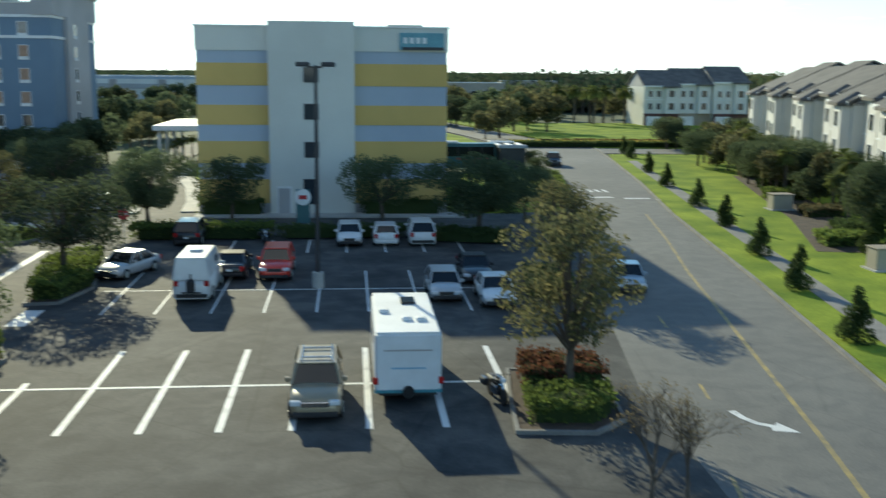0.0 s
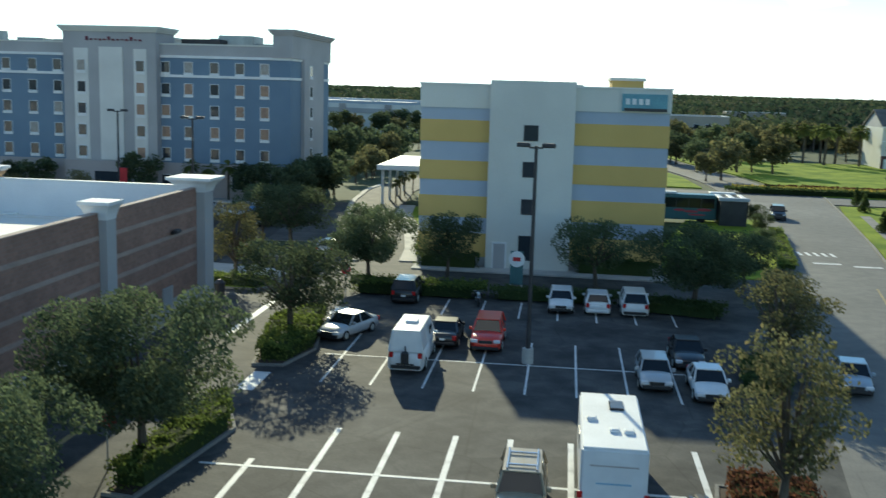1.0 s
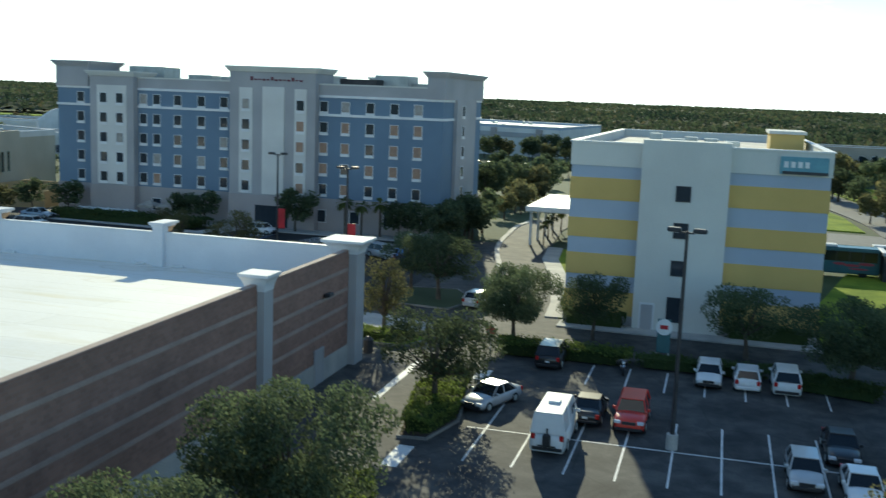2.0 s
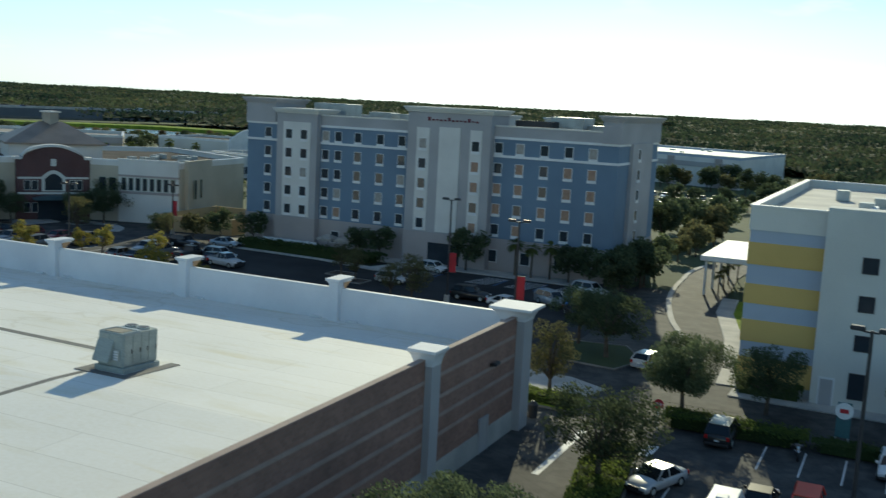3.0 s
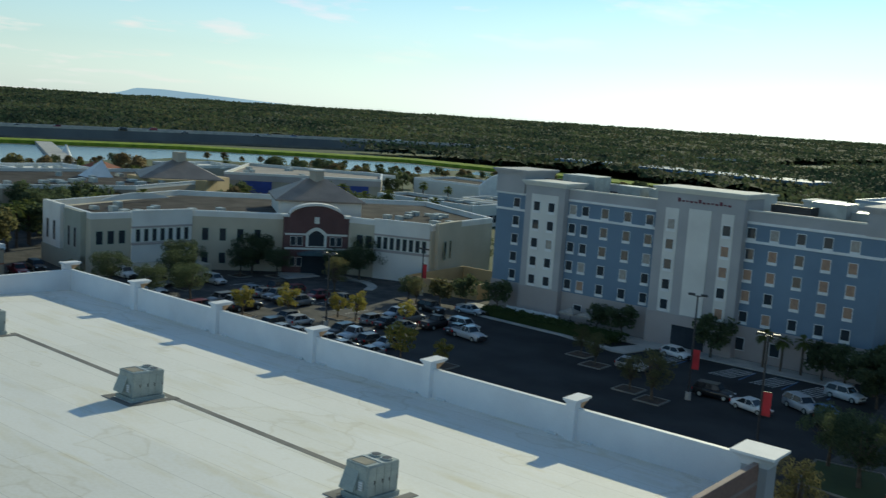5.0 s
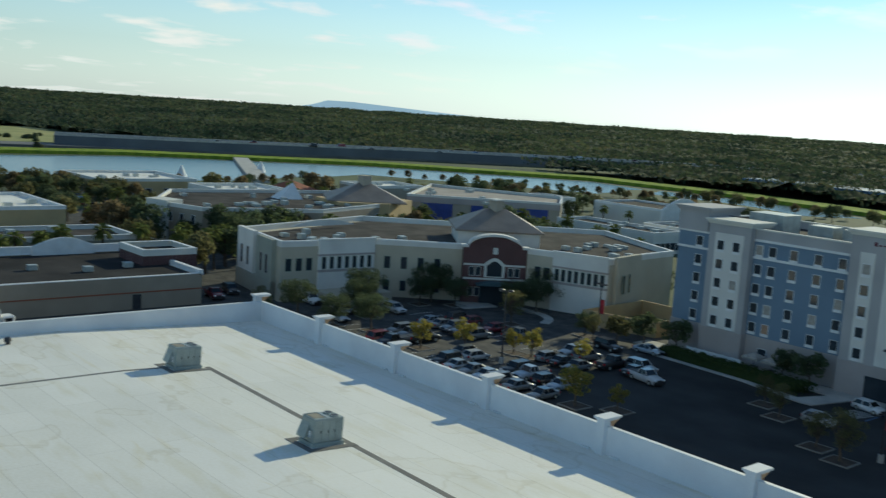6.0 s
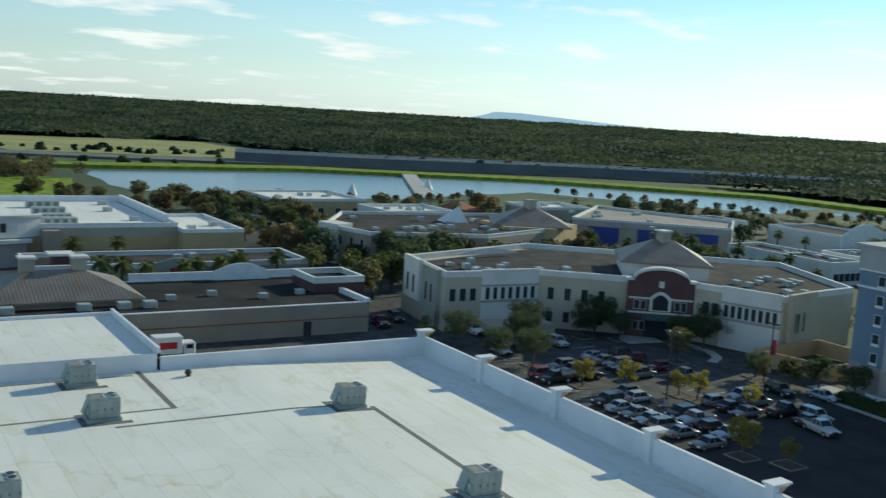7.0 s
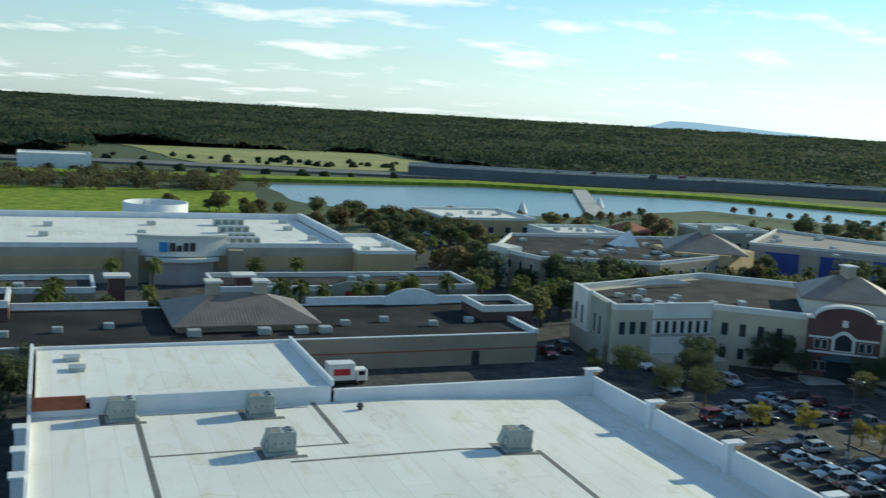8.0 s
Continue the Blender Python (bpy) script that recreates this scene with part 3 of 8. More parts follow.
for x in (20.0, 23.5, 26.5):
    mark(x, x + 2.6, 98 + (x - 20) * -0.3, 98.7 + (x - 20) * -0.3, "crosswalk_bar", label="white crosswalk bar across the road", z=0.012)
for i in range(7):
    mark(18.2 + i * 0.8, 18.55 + i * 0.8, 103.4 - 0.1 * i, 105.6 - 0.1 * i, "crosswalk_bar", label="white crosswalk bar across the road", z=0.012)
# turn arrow: a bent shaft with a head
bm = prism([(10.05, 33.4), (10.2, 32.6), (10.5, 31.95), (10.95, 31.6), (10.85, 31.25), (11.75, 31.0), (11.35, 32.05), (11.15, 31.8), (10.7, 32.15), (10.45, 32.7), (10.35, 33.45)], -0.01, 0.012)
solid("turn_arrow", bm, LINE_WHITE, "white turn arrow painted on the road", "road marking")
for a, b in (((10.13, 36.7), (9.84, 34.8)), ((7.9, 27.4), (7.5, 25.3)), ((11.93, 48.2), (11.64, 45.8)), ((13.9, 60.5), (13.5, 58.0))):
    solid("lane_dash", prism(strip_poly([a, b], 0.07), -0.01, 0.012), LINE_YELLOW, "short worn dash between the lanes", "road marking")
HANDI_BLUE = mat("paint_blue", (0.1, 0.25, 0.55), (0.08, 0.2, 0.45), 0.7, 1.0)
for x in (-66, -57, -51.5, -46):
    for i in range(6):
        solid("hatch_line", prism([(x + i * 0.55, 119.5), (x + i * 0.55 + 0.14, 119.5), (x + i * 0.55 + 1.4, 125), (x + i * 0.55 + 1.26, 125)], -0.01, 0.012), LINE_WHITE, "white diagonal hatching of an access aisle", "road marking")
    mark(x + 4.0, x + 4.12, 119.5, 125.2, label="pale blue accessible stall line", material=HANDI_BLUE, z=0.012)
for y in (88.5, 106.0):
    for i in range(12):
        mark(-136 + i * 2.7, -135.9 + i * 2.7, y, y + 5, z=0.012)

# ---- windows ----
WIN_CACHE = {}


def window(parent, x, y, z, w, h, turn=0.0, pane_mat=None, frame_mat=None, sill=True, name="window"):
    """A framed pane whose middle bottom is at x, y, z; it faces -y, turned about z."""
    pane_mat, frame_mat = pane_mat or GLASS, frame_mat or WHITE_PAINT
    key = (round(w, 2), round(h, 2), sill, pane_mat.name, frame_mat.name)
    if key not in WIN_CACHE:
        t = 0.07
        bm = ring([(-w / 2, 0), (w / 2, 0), (w / 2, h), (-w / 2, h)], -0.06, 0.05, t)
        bm.transform(Matrix.Rotation(radians(90), 4, "X"))
        ledge = mesh_of("sill", boxes((-w / 2 - 0.03, w / 2 + 0.03, -0.1, 0.06, -0.34, -0.02)), frame_mat) if sill else None
        WIN_CACHE[key] = (mesh_of("window", bm, frame_mat), ledge, mesh_of("pane", boxes((-w / 2 + t, w / 2 - t, -0.015, 0.06, t, h - t)), pane_mat))
    frame_me, ledge, pane_me = WIN_CACHE[key]
    p = Vector((x, y, z)) - where(parent)
    ob = shared(name, frame_me, Matrix.Translation(p) @ Matrix.Rotation(radians(turn), 4, "Z"), parent)
    shared("pane", pane_me, Matrix.Identity(4), ob)
    if ledge:
        shared("sill", ledge, Matrix.Identity(4), ob)
    return ob


def wall_windows(parent, a, b, z, w, h, count, margin=1.0, **kw):
    """Windows evenly along the wall from a to b, facing to the right of that way."""
    a, b = Vector(a), Vector(b)
    d = b - a
    turn = math.degrees(math.atan2(d.y, d.x))
    n = Vector((d.y, -d.x)).normalized() * 0.03
    for i in range(count):
        f = (margin + (d.length - 2 * margin) * (i + 0.5) / count) / d.length
        p = a + d * f + n
        window(parent, p.x, p.y, z, w, h, turn, **kw)


def cornice(bm, x0, x1, y0, y1, z, h, out):
    """A flared crown round a block: three steps, each further out."""
    for k, f in enumerate((0.35, 0.7, 1.0)):
        o = out * f
        box(bm, x0 - o, x1 + o, y0 - o, y1 + o, z + h * k / 3, z + h * (k + 1) / 3)


# ---- the big store with the white roof ----
SX0, SX1, SY0, SY1 = -119.0, -29.3, -2.0, 67.2
store = thing("store", SX1, SY0, 0, "large store with a white membrane roof and brown block walls", "store")
roof_z = lambda y: 6.95 - max(0.0, y - 40) * 0.042  # noqa: E731
bm = bmesh.new()
ys = [SY0, 40, SY1 - 0.3]
rows = [[bm.verts.new((x, y, roof_z(y) - d)) for x in (SX0 + 0.3, SX1 - 0.3)] for d in (0, 0.4) for y in ys]
for a, b in ((0, 1), (1, 2)):
    bm.faces.new((rows[a][0], rows[a][1], rows[b][1], rows[b][0]))
    bm.faces.new((rows[a + 3][0], rows[b + 3][0], rows[b + 3][1], rows[a + 3][1]))
part("roof", bm, MEMBRANE, store, "white roof membrane with dirt streaks")
part("east_wall", boxes((SX1 - 0.35, SX1, SY0, SY1, 1.5, 8.35)), BLOCK_BROWN, store, "brown split-faced block wall")
part("wall_base", boxes((SX1 - 0.3, SX1 + 0.08, SY0, SY1 + 0.05, 0, 1.5)), CONCRETE, store, "pale painted base course")
for z in (3.1, 4.3, 5.5, 6.9):
    part("band", boxes((SX1 - 0.1, SX1 + 0.03, SY0, SY1, z, z + 0.24)), BAND_BLOCK, store, "paler block band")
part("coping", bevel(boxes((SX1 - 0.39, SX1 + 0.04, SY0, SY1 - 0.3, 8.35, 8.42)), 0.02), BAND_BLOCK, store, "brown block coping")
part("north_parapet", boxes((SX0, SX1, SY1 - 0.35, SY1, 0, 8.35)), PARAPET, store, "white painted parapet")
part("coping", bevel(boxes((SX0, SX1 + 0.05, SY1 - 0.42, SY1 + 0.07, 8.35, 8.45)), 0.02), WHITE_PAINT, store, "white metal coping")
part("west_parapet", boxes((SX0, SX0 + 0.35, 31.2, SY1 - 0.35, 0, 8.35)), PARAPET, store, "white painted parapet")
part("coping", bevel(boxes((SX0 - 0.06, SX0 + 0.42, 31.2, SY1 - 0.42, 8.35, 8.45)), 0.02), WHITE_PAINT, store, "white metal coping")
part("south_parapet", boxes((SX0, SX1 - 0.35, SY0 - 0.35, SY0, 0, 7.7)), PARAPET, store, "white painted parapet")
# raised roof at the west end
BX0, BX1, BY0, BY1 = -141.5, -119.0, -2.0, 31.5
part("raised_wall", boxes((BX1, BX1 + 0.4, BY0 + 6, BY1, 0, 8.9)), PARAPET, store, "stained white upstand wall")
part("raised_wall", boxes((BX1, BX1 + 0.4, BY0, BY0 + 6, 0, 7.6)), PARAPET, store, "stained white upstand wall")
part("raised_roof", boxes((BX0, BX1, BY0 + 0.4, BY1 - 0.4, 8.2, 8.7)), MEMBRANE, store, "white roof membrane")
part("parapet", boxes((BX0, BX1 + 0.4, BY1 - 0.35, BY1, 0, 9.6)), PARAPET, store)
part("parapet", boxes((BX0 - 0.35, BX0, BY0, BY1, 0, 9.1)), PARAPET, store)
part("parapet", boxes((BX0, BX1 + 0.4, BY0 - 0.35, BY0, 0, 9.6)), PARAPET, store)
part("brick_panel", boxes((BX1 + 0.4, BX1 + 0.7, BY0 + 0.1, BY0 + 5.5, 7.7, 9.2)), TILE_RED, store, "rust-red panel on the upstand")
# parapet piers with flared caps
PIER_X = [SX1 + 0.2 - 14.95 * i for i in range(7)]
CAP_UNDER = mat("cap_soffit", (0.5, 0.33, 0.2), (0.42, 0.28, 0.17), 0.8, 0.6)


def loft(levels):
    """One closed block through rectangles (x0, x1, y0, y1, z), from the lowest up."""
    bm = bmesh.new()
    rings = [[bm.verts.new(p) for p in ((x0, y0, z), (x1, y0, z), (x1, y1, z), (x0, y1, z))] for x0, x1, y0, y1, z in levels]
    for a, b in zip(rings, rings[1:]):
        for i in range(4):
            bm.faces.new((a[i], a[(i + 1) % 4], b[(i + 1) % 4], b[i]))
    bm.faces.new(rings[0][::-1])
    bm.faces.new(rings[-1])
    return bm


def pier(x, y, z0, w, top):
    """A pilaster on the parapet's inner face; its cap reaches out over stepped corbels."""
    ob = thing("pier", x, y, z0, "white pilaster with an outward flared cap on the store's parapet", "pier", "parapet piers")
    part("shaft", boxes((x - w / 2, x + w / 2, y - 0.55, y + 0.3, z0, top)), PARAPET, ob)
    a, b = w / 2 + 0.08, w / 2 + 0.22
    part("cap", loft([(x - a, x + a, y - 0.62, y + 1.36, top), (x - a, x + a, y - 0.62, y + 1.36, top + 0.1), (x - b, x + b, y - 0.75, y + 1.55, top + 0.16), (x - b, x + b, y - 0.75, y + 1.55, top + 0.34)]), PARAPET, ob, "flared white cap")
    bm = loft([(x - c, x + c, y + 0.28, y + d, top + z) for c, d, z in ((0.3, 0.5, -1.0), (0.32, 0.6, -0.72), (0.36, 0.8, -0.46), (0.42, 1.08, -0.2), (0.46, 1.3, -0.06), (0.46, 1.3, 0.0))])
    part("corbel", bm, CAP_UNDER, ob, "brown stepped corbel")
    return ob


def corner_pier(x0, x1, y0, y1, top, cap, label):
    """A stout grey pier on the side wall under a flared white cap."""
    ob = thing("pier", (x0 + x1) / 2, (y0 + y1) / 2, 0.0, label, "pier", "parapet piers")
    part("shaft", boxes((x0, x1, y0, y1, 0.0, top)), STUCCO_GREY, ob, "grey painted shaft")
    bm = loft([(x0 - cap * o, x1 + cap * o, y0 - cap * o, y1 + cap * o, top + z) for o, z in ((0.06, -0.42), (0.08, -0.32), (0.2, -0.1), (0.45, 0.16), (0.8, 0.36), (1.0, 0.42), (1.0, 0.6))])
    part("cap", bm, PARAPET, ob, "flared white cap")
    return ob


for x in PIER_X[1:]:
    pier(x - 0.9, SY1 - 0.25, 0.0, 0.85, 8.88)
corner_pier(-30.6, -28.7, 66.0, 67.7, 8.5, 0.66, "stout grey corner pier with a flared white cap")
corner_pier(SX1 - 0.75, SX1 + 0.45, 51.2, 52.4, 8.42, 0.34, "grey pier with a small cap on the brown side wall")
for x in (-113.0, -106.0, -99.0):
    ob = thing("pier", x, -2.9, 0.0, "white pilaster outside the store's south parapet", "pier", "parapet piers")
    part("shaft", boxes((x - 0.6, x + 0.6, -3.5, -2.36, 0.0, 7.6)), PARAPET, ob)
    part("cap", loft([(x - 0.6, x + 0.6, -3.5, -2.36, 7.6), (x - 0.8, x + 0.8, -3.7, -2.3, 7.8), (x - 0.8, x + 0.8, -3.7, -2.3, 7.95)]), PARAPET, ob, "flared white cap")
# scuppers at the foot of the parapet
for i in range(1, 6):
    for d in (-1.75, 1.55):
        x = PIER_X[i] + d - 0.9
        ob = solid("scupper", bevel(boxes((x - 0.5, x + 0.5, SY1 - 0.66, SY1 - 0.34, roof_z(SY1) + 0.03, roof_z(SY1) + 0.2)), 0.03), WHITE_PAINT, "white drain scupper at the parapet's foot", "scupper", "object")
# walkway seams on the roof
def roof_strip(x0, x1, y0, y1):
    if y0 < 40 < y1:
        roof_strip(x0, x1, y0, 40)
        y0 = 40
    bm = bmesh.new()
    vs = [bm.verts.new((x, y, roof_z(y) + dz)) for dz in (-0.02, 0.012) for x, y in ((x0, y0), (x1, y0), (x1, y1), (x0, y1))]
    for f in ((3, 2, 1, 0), (4, 5, 6, 7), (0, 1, 5, 4), (1, 2, 6, 5), (2, 3, 7, 6), (3, 0, 4, 7)):
        bm.faces.new([vs[i] for i in f])
    return solid("roof_walkway", bm, MEMBRANE_SEAM, "dark grey conduit strip across the white roof", "roof strip")


def roof_line(a, b, w):
    """A strip laid on the roof from a to b."""
    bm = prism(strip_poly([a, b], w / 2), -0.02, 0.012)
    for v in bm.verts:
        v.co.z += roof_z(v.co.y)
    return solid("roof_walkway", bm, MEMBRANE_SEAM, "dark grey conduit strip across the white roof", "roof strip")


roof_line((-98.5, 48.7), (-46, 46.9), 0.62)
roof_strip(-47.2, -46.75, 4, 46.3)
roof_strip(-99.8, -99.35, 22, 46.3)
roof_strip(-118.6, -104, 28.6, 29.2)
roof_strip(-116.5, -30, 8.4, 9.0)
roof_strip(-104.0, -103.6, 8.9, 29.2)
roof_strip(-117.2, -116.9, 9, 28)
# ---- the striped hotel ----
yh = thing("hotel", -6, 87.5, 0, "five-storey hotel with yellow and pale blue stripes", "hotel")
YX0, YX1, YY0, YY1, YT = -16.8, 4.6, 87.5, 132.0, 14.0
part("wall", boxes((YX0, YX1, YY0, YY1, 0, YT)), STUCCO_PALEBLUE, yh, "pale blue stucco wall")
for z0, z1 in ((11.05, 12.95), (7.7, 9.4), (4.4, 6.3), (0.9, 3.0)):
    part("stripe", boxes((YX0 - 0.06, YX1 + 0.06, YY0 - 0.06, YY1 + 0.06, z0, z1)), STUCCO_YELLOW, yh, "mustard yellow stripe")
part("parapet", ring([(YX0 - 0.1, YY0 - 0.1), (YX1 + 0.1, YY0 - 0.1), (YX1 + 0.1, YY1), (YX0 - 0.1, YY1)], YT, 16.0, 0.4), STUCCO_CREAM, yh, "pale grey parapet")
part("coping", ring([(YX0 - 0.2, YY0 - 0.2), (YX1 + 0.2, YY0 - 0.2), (YX1 + 0.2, YY1 + 0.1), (YX0 - 0.2, YY1 + 0.1)], 16.0, 16.12, 0.6), WHITE_PAINT, yh, "white metal coping")
part("roof", boxes((YX0 + 0.3, YX1 - 0.3, YY0 + 0.3, YY1 - 0.3, YT, 15.2)), mat("roof_sheet", (0.62, 0.58, 0.5), (0.45, 0.42, 0.37), 0.85, 0.2), yh, "pale roof with dirt stains")
part("tower", boxes((-10.7, -3.4, YY0 - 0.9, YY0 + 1.5, 0, 16.45)), STUCCO_CREAM, yh, "pale grey stair tower")
part("wall_base", boxes((YX0 - 0.09, YX1 + 0.09, YY0 - 0.09, YY1, 0, 0.9)), STUCCO_GREY, yh)
for z in (11.35, 8.2, 4.95):
    window(yh, -7.1, YY0 - 0.92, z, 1.25, 1.35, 0, GLASS, DARK_METAL, False)
window(yh, -7.2, YY0 - 0.92, 0.9, 1.3, 2.2, 0, GLASS, DARK_METAL, False)
d = part("door", boxes((-10.0, -9.0, YY0 - 1.0, YY0 - 0.88, 0.05, 2.3)), STUCCO_GREY, yh, "grey metal service door")
part("door_frame", boxes((-10.15, -10.0, YY0 - 1.02, YY0 - 0.88, 0, 2.45), (-9.0, -8.85, YY0 - 1.02, YY0 - 0.88, 0, 2.45), (-10.0, -9.0, YY0 - 1.02, YY0 - 0.88, 2.3, 2.45)), WHITE_PAINT, d)
SIGN_TEAL = mat("sign_teal", (0.16, 0.36, 0.42), (0.13, 0.3, 0.36), 0.6, 0.8)
s = part("sign_panel", boxes((0.5, 4.3, YY0 - 0.32, YY0 - 0.1, 14.15, 15.6)), SIGN_TEAL, yh, "teal sign panel")
part("sign_band", boxes((0.7, 4.3, YY0 - 0.38, YY0 - 0.32, 14.15, 14.4)), DARK_METAL, s)
part("sign_mark", boxes(*[(0.8 + i * 0.55, 1.15 + i * 0.55, YY0 - 0.38, YY0 - 0.32, 14.7, 15.2) for i in range(4)]), WHITE_PAINT, s)
part("roof_house", boxes((0.4, 3.7, 108, 116, 15.2, 16.9)), STUCCO_YELLOW, yh, "yellow lift housing on the roof")
part("roof_house_cap", boxes((0.2, 3.9, 107.8, 116.2, 16.9, 17.2)), STUCCO_CREAM, yh)
for x, y in ((-9, 97), (-8, 104), (-12, 112), (-4, 96), (-6, 101)):
    part("roof_unit", bevel(boxes((x, x + 1.3, y, y + 1.6, 15.2, 16.3)), 0.05), GALV, yh)
part("roof_curb", boxes((-8, 1, 93, 94, 15.2, 15.9), (-8, -7.4, 94, 100, 15.2, 15.9)), WHITE_PAINT, yh)
for i in range(9):
    for z in (11.35, 8.1, 4.8, 1.5):
        window(yh, YX0 - 0.1, 90.5 + i * 4.4, z, 1.4, 1.3, -90, GLASS, WHITE_PAINT, False)
        window(yh, YX1 + 0.1, 90.5 + i * 4.4, z, 1.4, 1.3, 90, GLASS, WHITE_PAINT, False)
can = thing("canopy", -24.5, 140, 0, "flat white entrance canopy on slim posts", "canopy")
part("deck", bevel(boxes((-29, -16.9, 131.5, 151, 4.6, 5.3)), 0.08), WHITE_PAINT, can)
for x in (-28.3, -22.5):
    for y in (132.3, 138, 144, 150.3):
        bm = bmesh.new()
        cyl(bm, x, y, 0, 4.6, 0.18)
        part("post", bm, WHITE_PAINT, can)

# ---- the blue hotel ----
bh = thing("hotel", -70, 131, 0, "six-storey blue-grey hotel with pale cornices", "hotel")
HX0, HX1, HY0, HY1 = -100.6, -40.7, 131.0, 152.5
part("wall", boxes((HX0, HX1, HY0, HY1, 4.6, 18.7)), STUCCO_BLUE, bh, "slate blue stucco wall")
part("wall_base", boxes((HX0 - 0.12, HX1 + 0.12, HY0 - 0.12, HY1, 0, 4.6)), STUCCO_TAUPE, bh, "brown-grey ground storey wall")
part("top_wall", ring([(HX0 - 0.05, HY0 - 0.05), (HX1 + 0.05, HY0 - 0.05), (HX1 + 0.05, HY1), (HX0 - 0.05, HY1)], 18.7, 20.3, 0.5), STUCCO_GREY, bh, "grey top storey band")
part("roof", boxes((HX0 + 0.4, HX1 - 0.4, HY0 + 0.4, HY1 - 0.4, 18.7, 19.2)), GRAVEL_ROOF, bh)
for z in (16.05, 18.6):
    part("band", boxes((HX0 - 0.14, HX1 + 0.14, HY0 - 0.14, HY1 + 0.1, z, z + 0.34)), WHITE_PAINT, bh, "white string course")
part("coping", ring([(HX0 - 0.15, HY0 - 0.15), (HX1 + 0.15, HY0 - 0.15), (HX1 + 0.15, HY1 + 0.1), (HX0 - 0.15, HY1 + 0.1)], 20.3, 20.5, 0.7), STUCCO_CREAM, bh, "pale coping")


def tower(x0, x1, y0, y1, z1, wallmat, label):
    part("tower", boxes((x0, x1, y0, y1, 4.6, z1)), wallmat, bh, label)
    bm = bmesh.new()
    cornice(bm, x0, x1, y0, y1, z1, 0.75, 0.55)
    part("cornice", bm, STUCCO_CREAM, bh, "pale flared cornice")


tower(-71.6, -58.6, HY0 - 1.4, HY0 + 5, 21.8, STUCCO_GREY, "grey central tower")
tower(-94.3, -87.1, HY0 - 1.2, HY0 + 4, 20.5, STUCCO_GREY, "grey side tower")
bm = bmesh.new()
box(bm, HX0 - 0.1, -95.2, HY0 - 0.3, HY0 + 8, 18.9, 21.9)
cornice(bm, HX0 - 0.1, -95.2, HY0 - 0.3, HY0 + 8, 21.9, 0.7, 0.55)
part("corner_tower", bm, STUCCO_GREY, bh, "grey corner block with a cornice")
bm = bmesh.new()
box(bm, -43.0, HX1 + 0.3, HY0 - 0.3, HY1 + 0.2, 18.9, 21.9)
cornice(bm, -43.0, HX1 + 0.3, HY0 - 0.3, HY1 + 0.2, 21.9, 0.7, 0.55)
part("corner_tower", bm, STUCCO_GREY, bh, "grey corner block with a cornice")
part("end_bay", boxes((HX1 + 0.0, HX1 + 0.5, HY0 + 5.5, HY1 - 5.0, 4.6, 18.9)), STUCCO_GREY, bh, "grey end wall")
part("white_panel", boxes((-66.5, -63.2, HY0 - 1.6, HY0 - 1.3, 4.8, 19.8)), STUCCO_WHITE, bh, "tall white panel")
part("white_panel", boxes((-70.1, -68.05, HY0 - 1.5, HY0 - 1.3, 4.8, 19.6)), STUCCO_WHITE, bh, "tall white panel")
part("white_panel", boxes((-61.7, -59.9, HY0 - 1.5, HY0 - 1.3, 4.8, 19.6)), STUCCO_WHITE, bh, "tall white panel")
part("white_panel", boxes((-93.1, -88.2, HY0 - 1.3, HY0 - 1.1, 4.8, 19.2)), STUCCO_WHITE, bh, "tall white panel")
part("tower_base", boxes((-71.7, -58.5, HY0 - 1.5, HY0, 0, 4.6)), STUCCO_TAUPE, bh)
part("tower_base", boxes((-94.4, -87.0, HY0 - 1.3, HY0, 0, 4.6)), STUCCO_TAUPE, bh)
part("sign_mark", boxes(*[(-68.4 + i * 0.62, -68.0 + i * 0.62, HY0 - 1.5, HY0 - 1.38, 20.6 + 0.04 * (i % 3), 20.85 + (0.3 if i % 5 == 0 else 0)) for i in range(13)]), mat("sign_red", (0.16, 0.03, 0.05), (0.12, 0.025, 0.04), 0.6, 1.0), bh, "dark red sign lettering bars")
rnd = random.Random(4)
ROWS = (16.62, 13.76, 10.9, 8.02, 5.15)
cols = [(-96.7, HY0), (-92.0, HY0 - 1.32), (-89.3, HY0 - 1.32), (-86.2, HY0), (-84.0, HY0), (-80.6, HY0), (-76.8, HY0), (-73.2, HY0), (-69.05, HY0 - 1.52), (-60.8, HY0 - 1.52), (-57.9, HY0), (-54.7, HY0), (-51.1, HY0), (-47.6, HY0), (-44.2, HY0)]
for ci, (x, y) in enumerate(cols):
    for ri, z in enumerate(ROWS):
        glow = rnd.random() < (0.5 if ci > 8 and 0 < ri < 4 else 0.06)
        window(bh, x, y - 0.02, z, 1.25, 1.5, 0, CURTAIN if glow and z < 15 else (CURTAIN_PALE if rnd.random() < 0.1 else GLASS), WHITE_PAINT)
for x in (-98, -84, -80.5, -77, -58, -53, -48, -44):
    window(bh, x, HY0 - 0.14, 1.2, 1.5, 1.8, 0, GLASS, WHITE_PAINT, False)
for y in (140.0,):
    for z in ROWS:
        window(bh, HX1 + 0.52, y, z, 1.3, 1.5, 90)
for i in range(10):
    for z in ROWS:
        window(bh, HX0 - 0.02, 132.5 + i * 1.75, z, 0.9, 1.4, -90) if i in (2, 7) else None
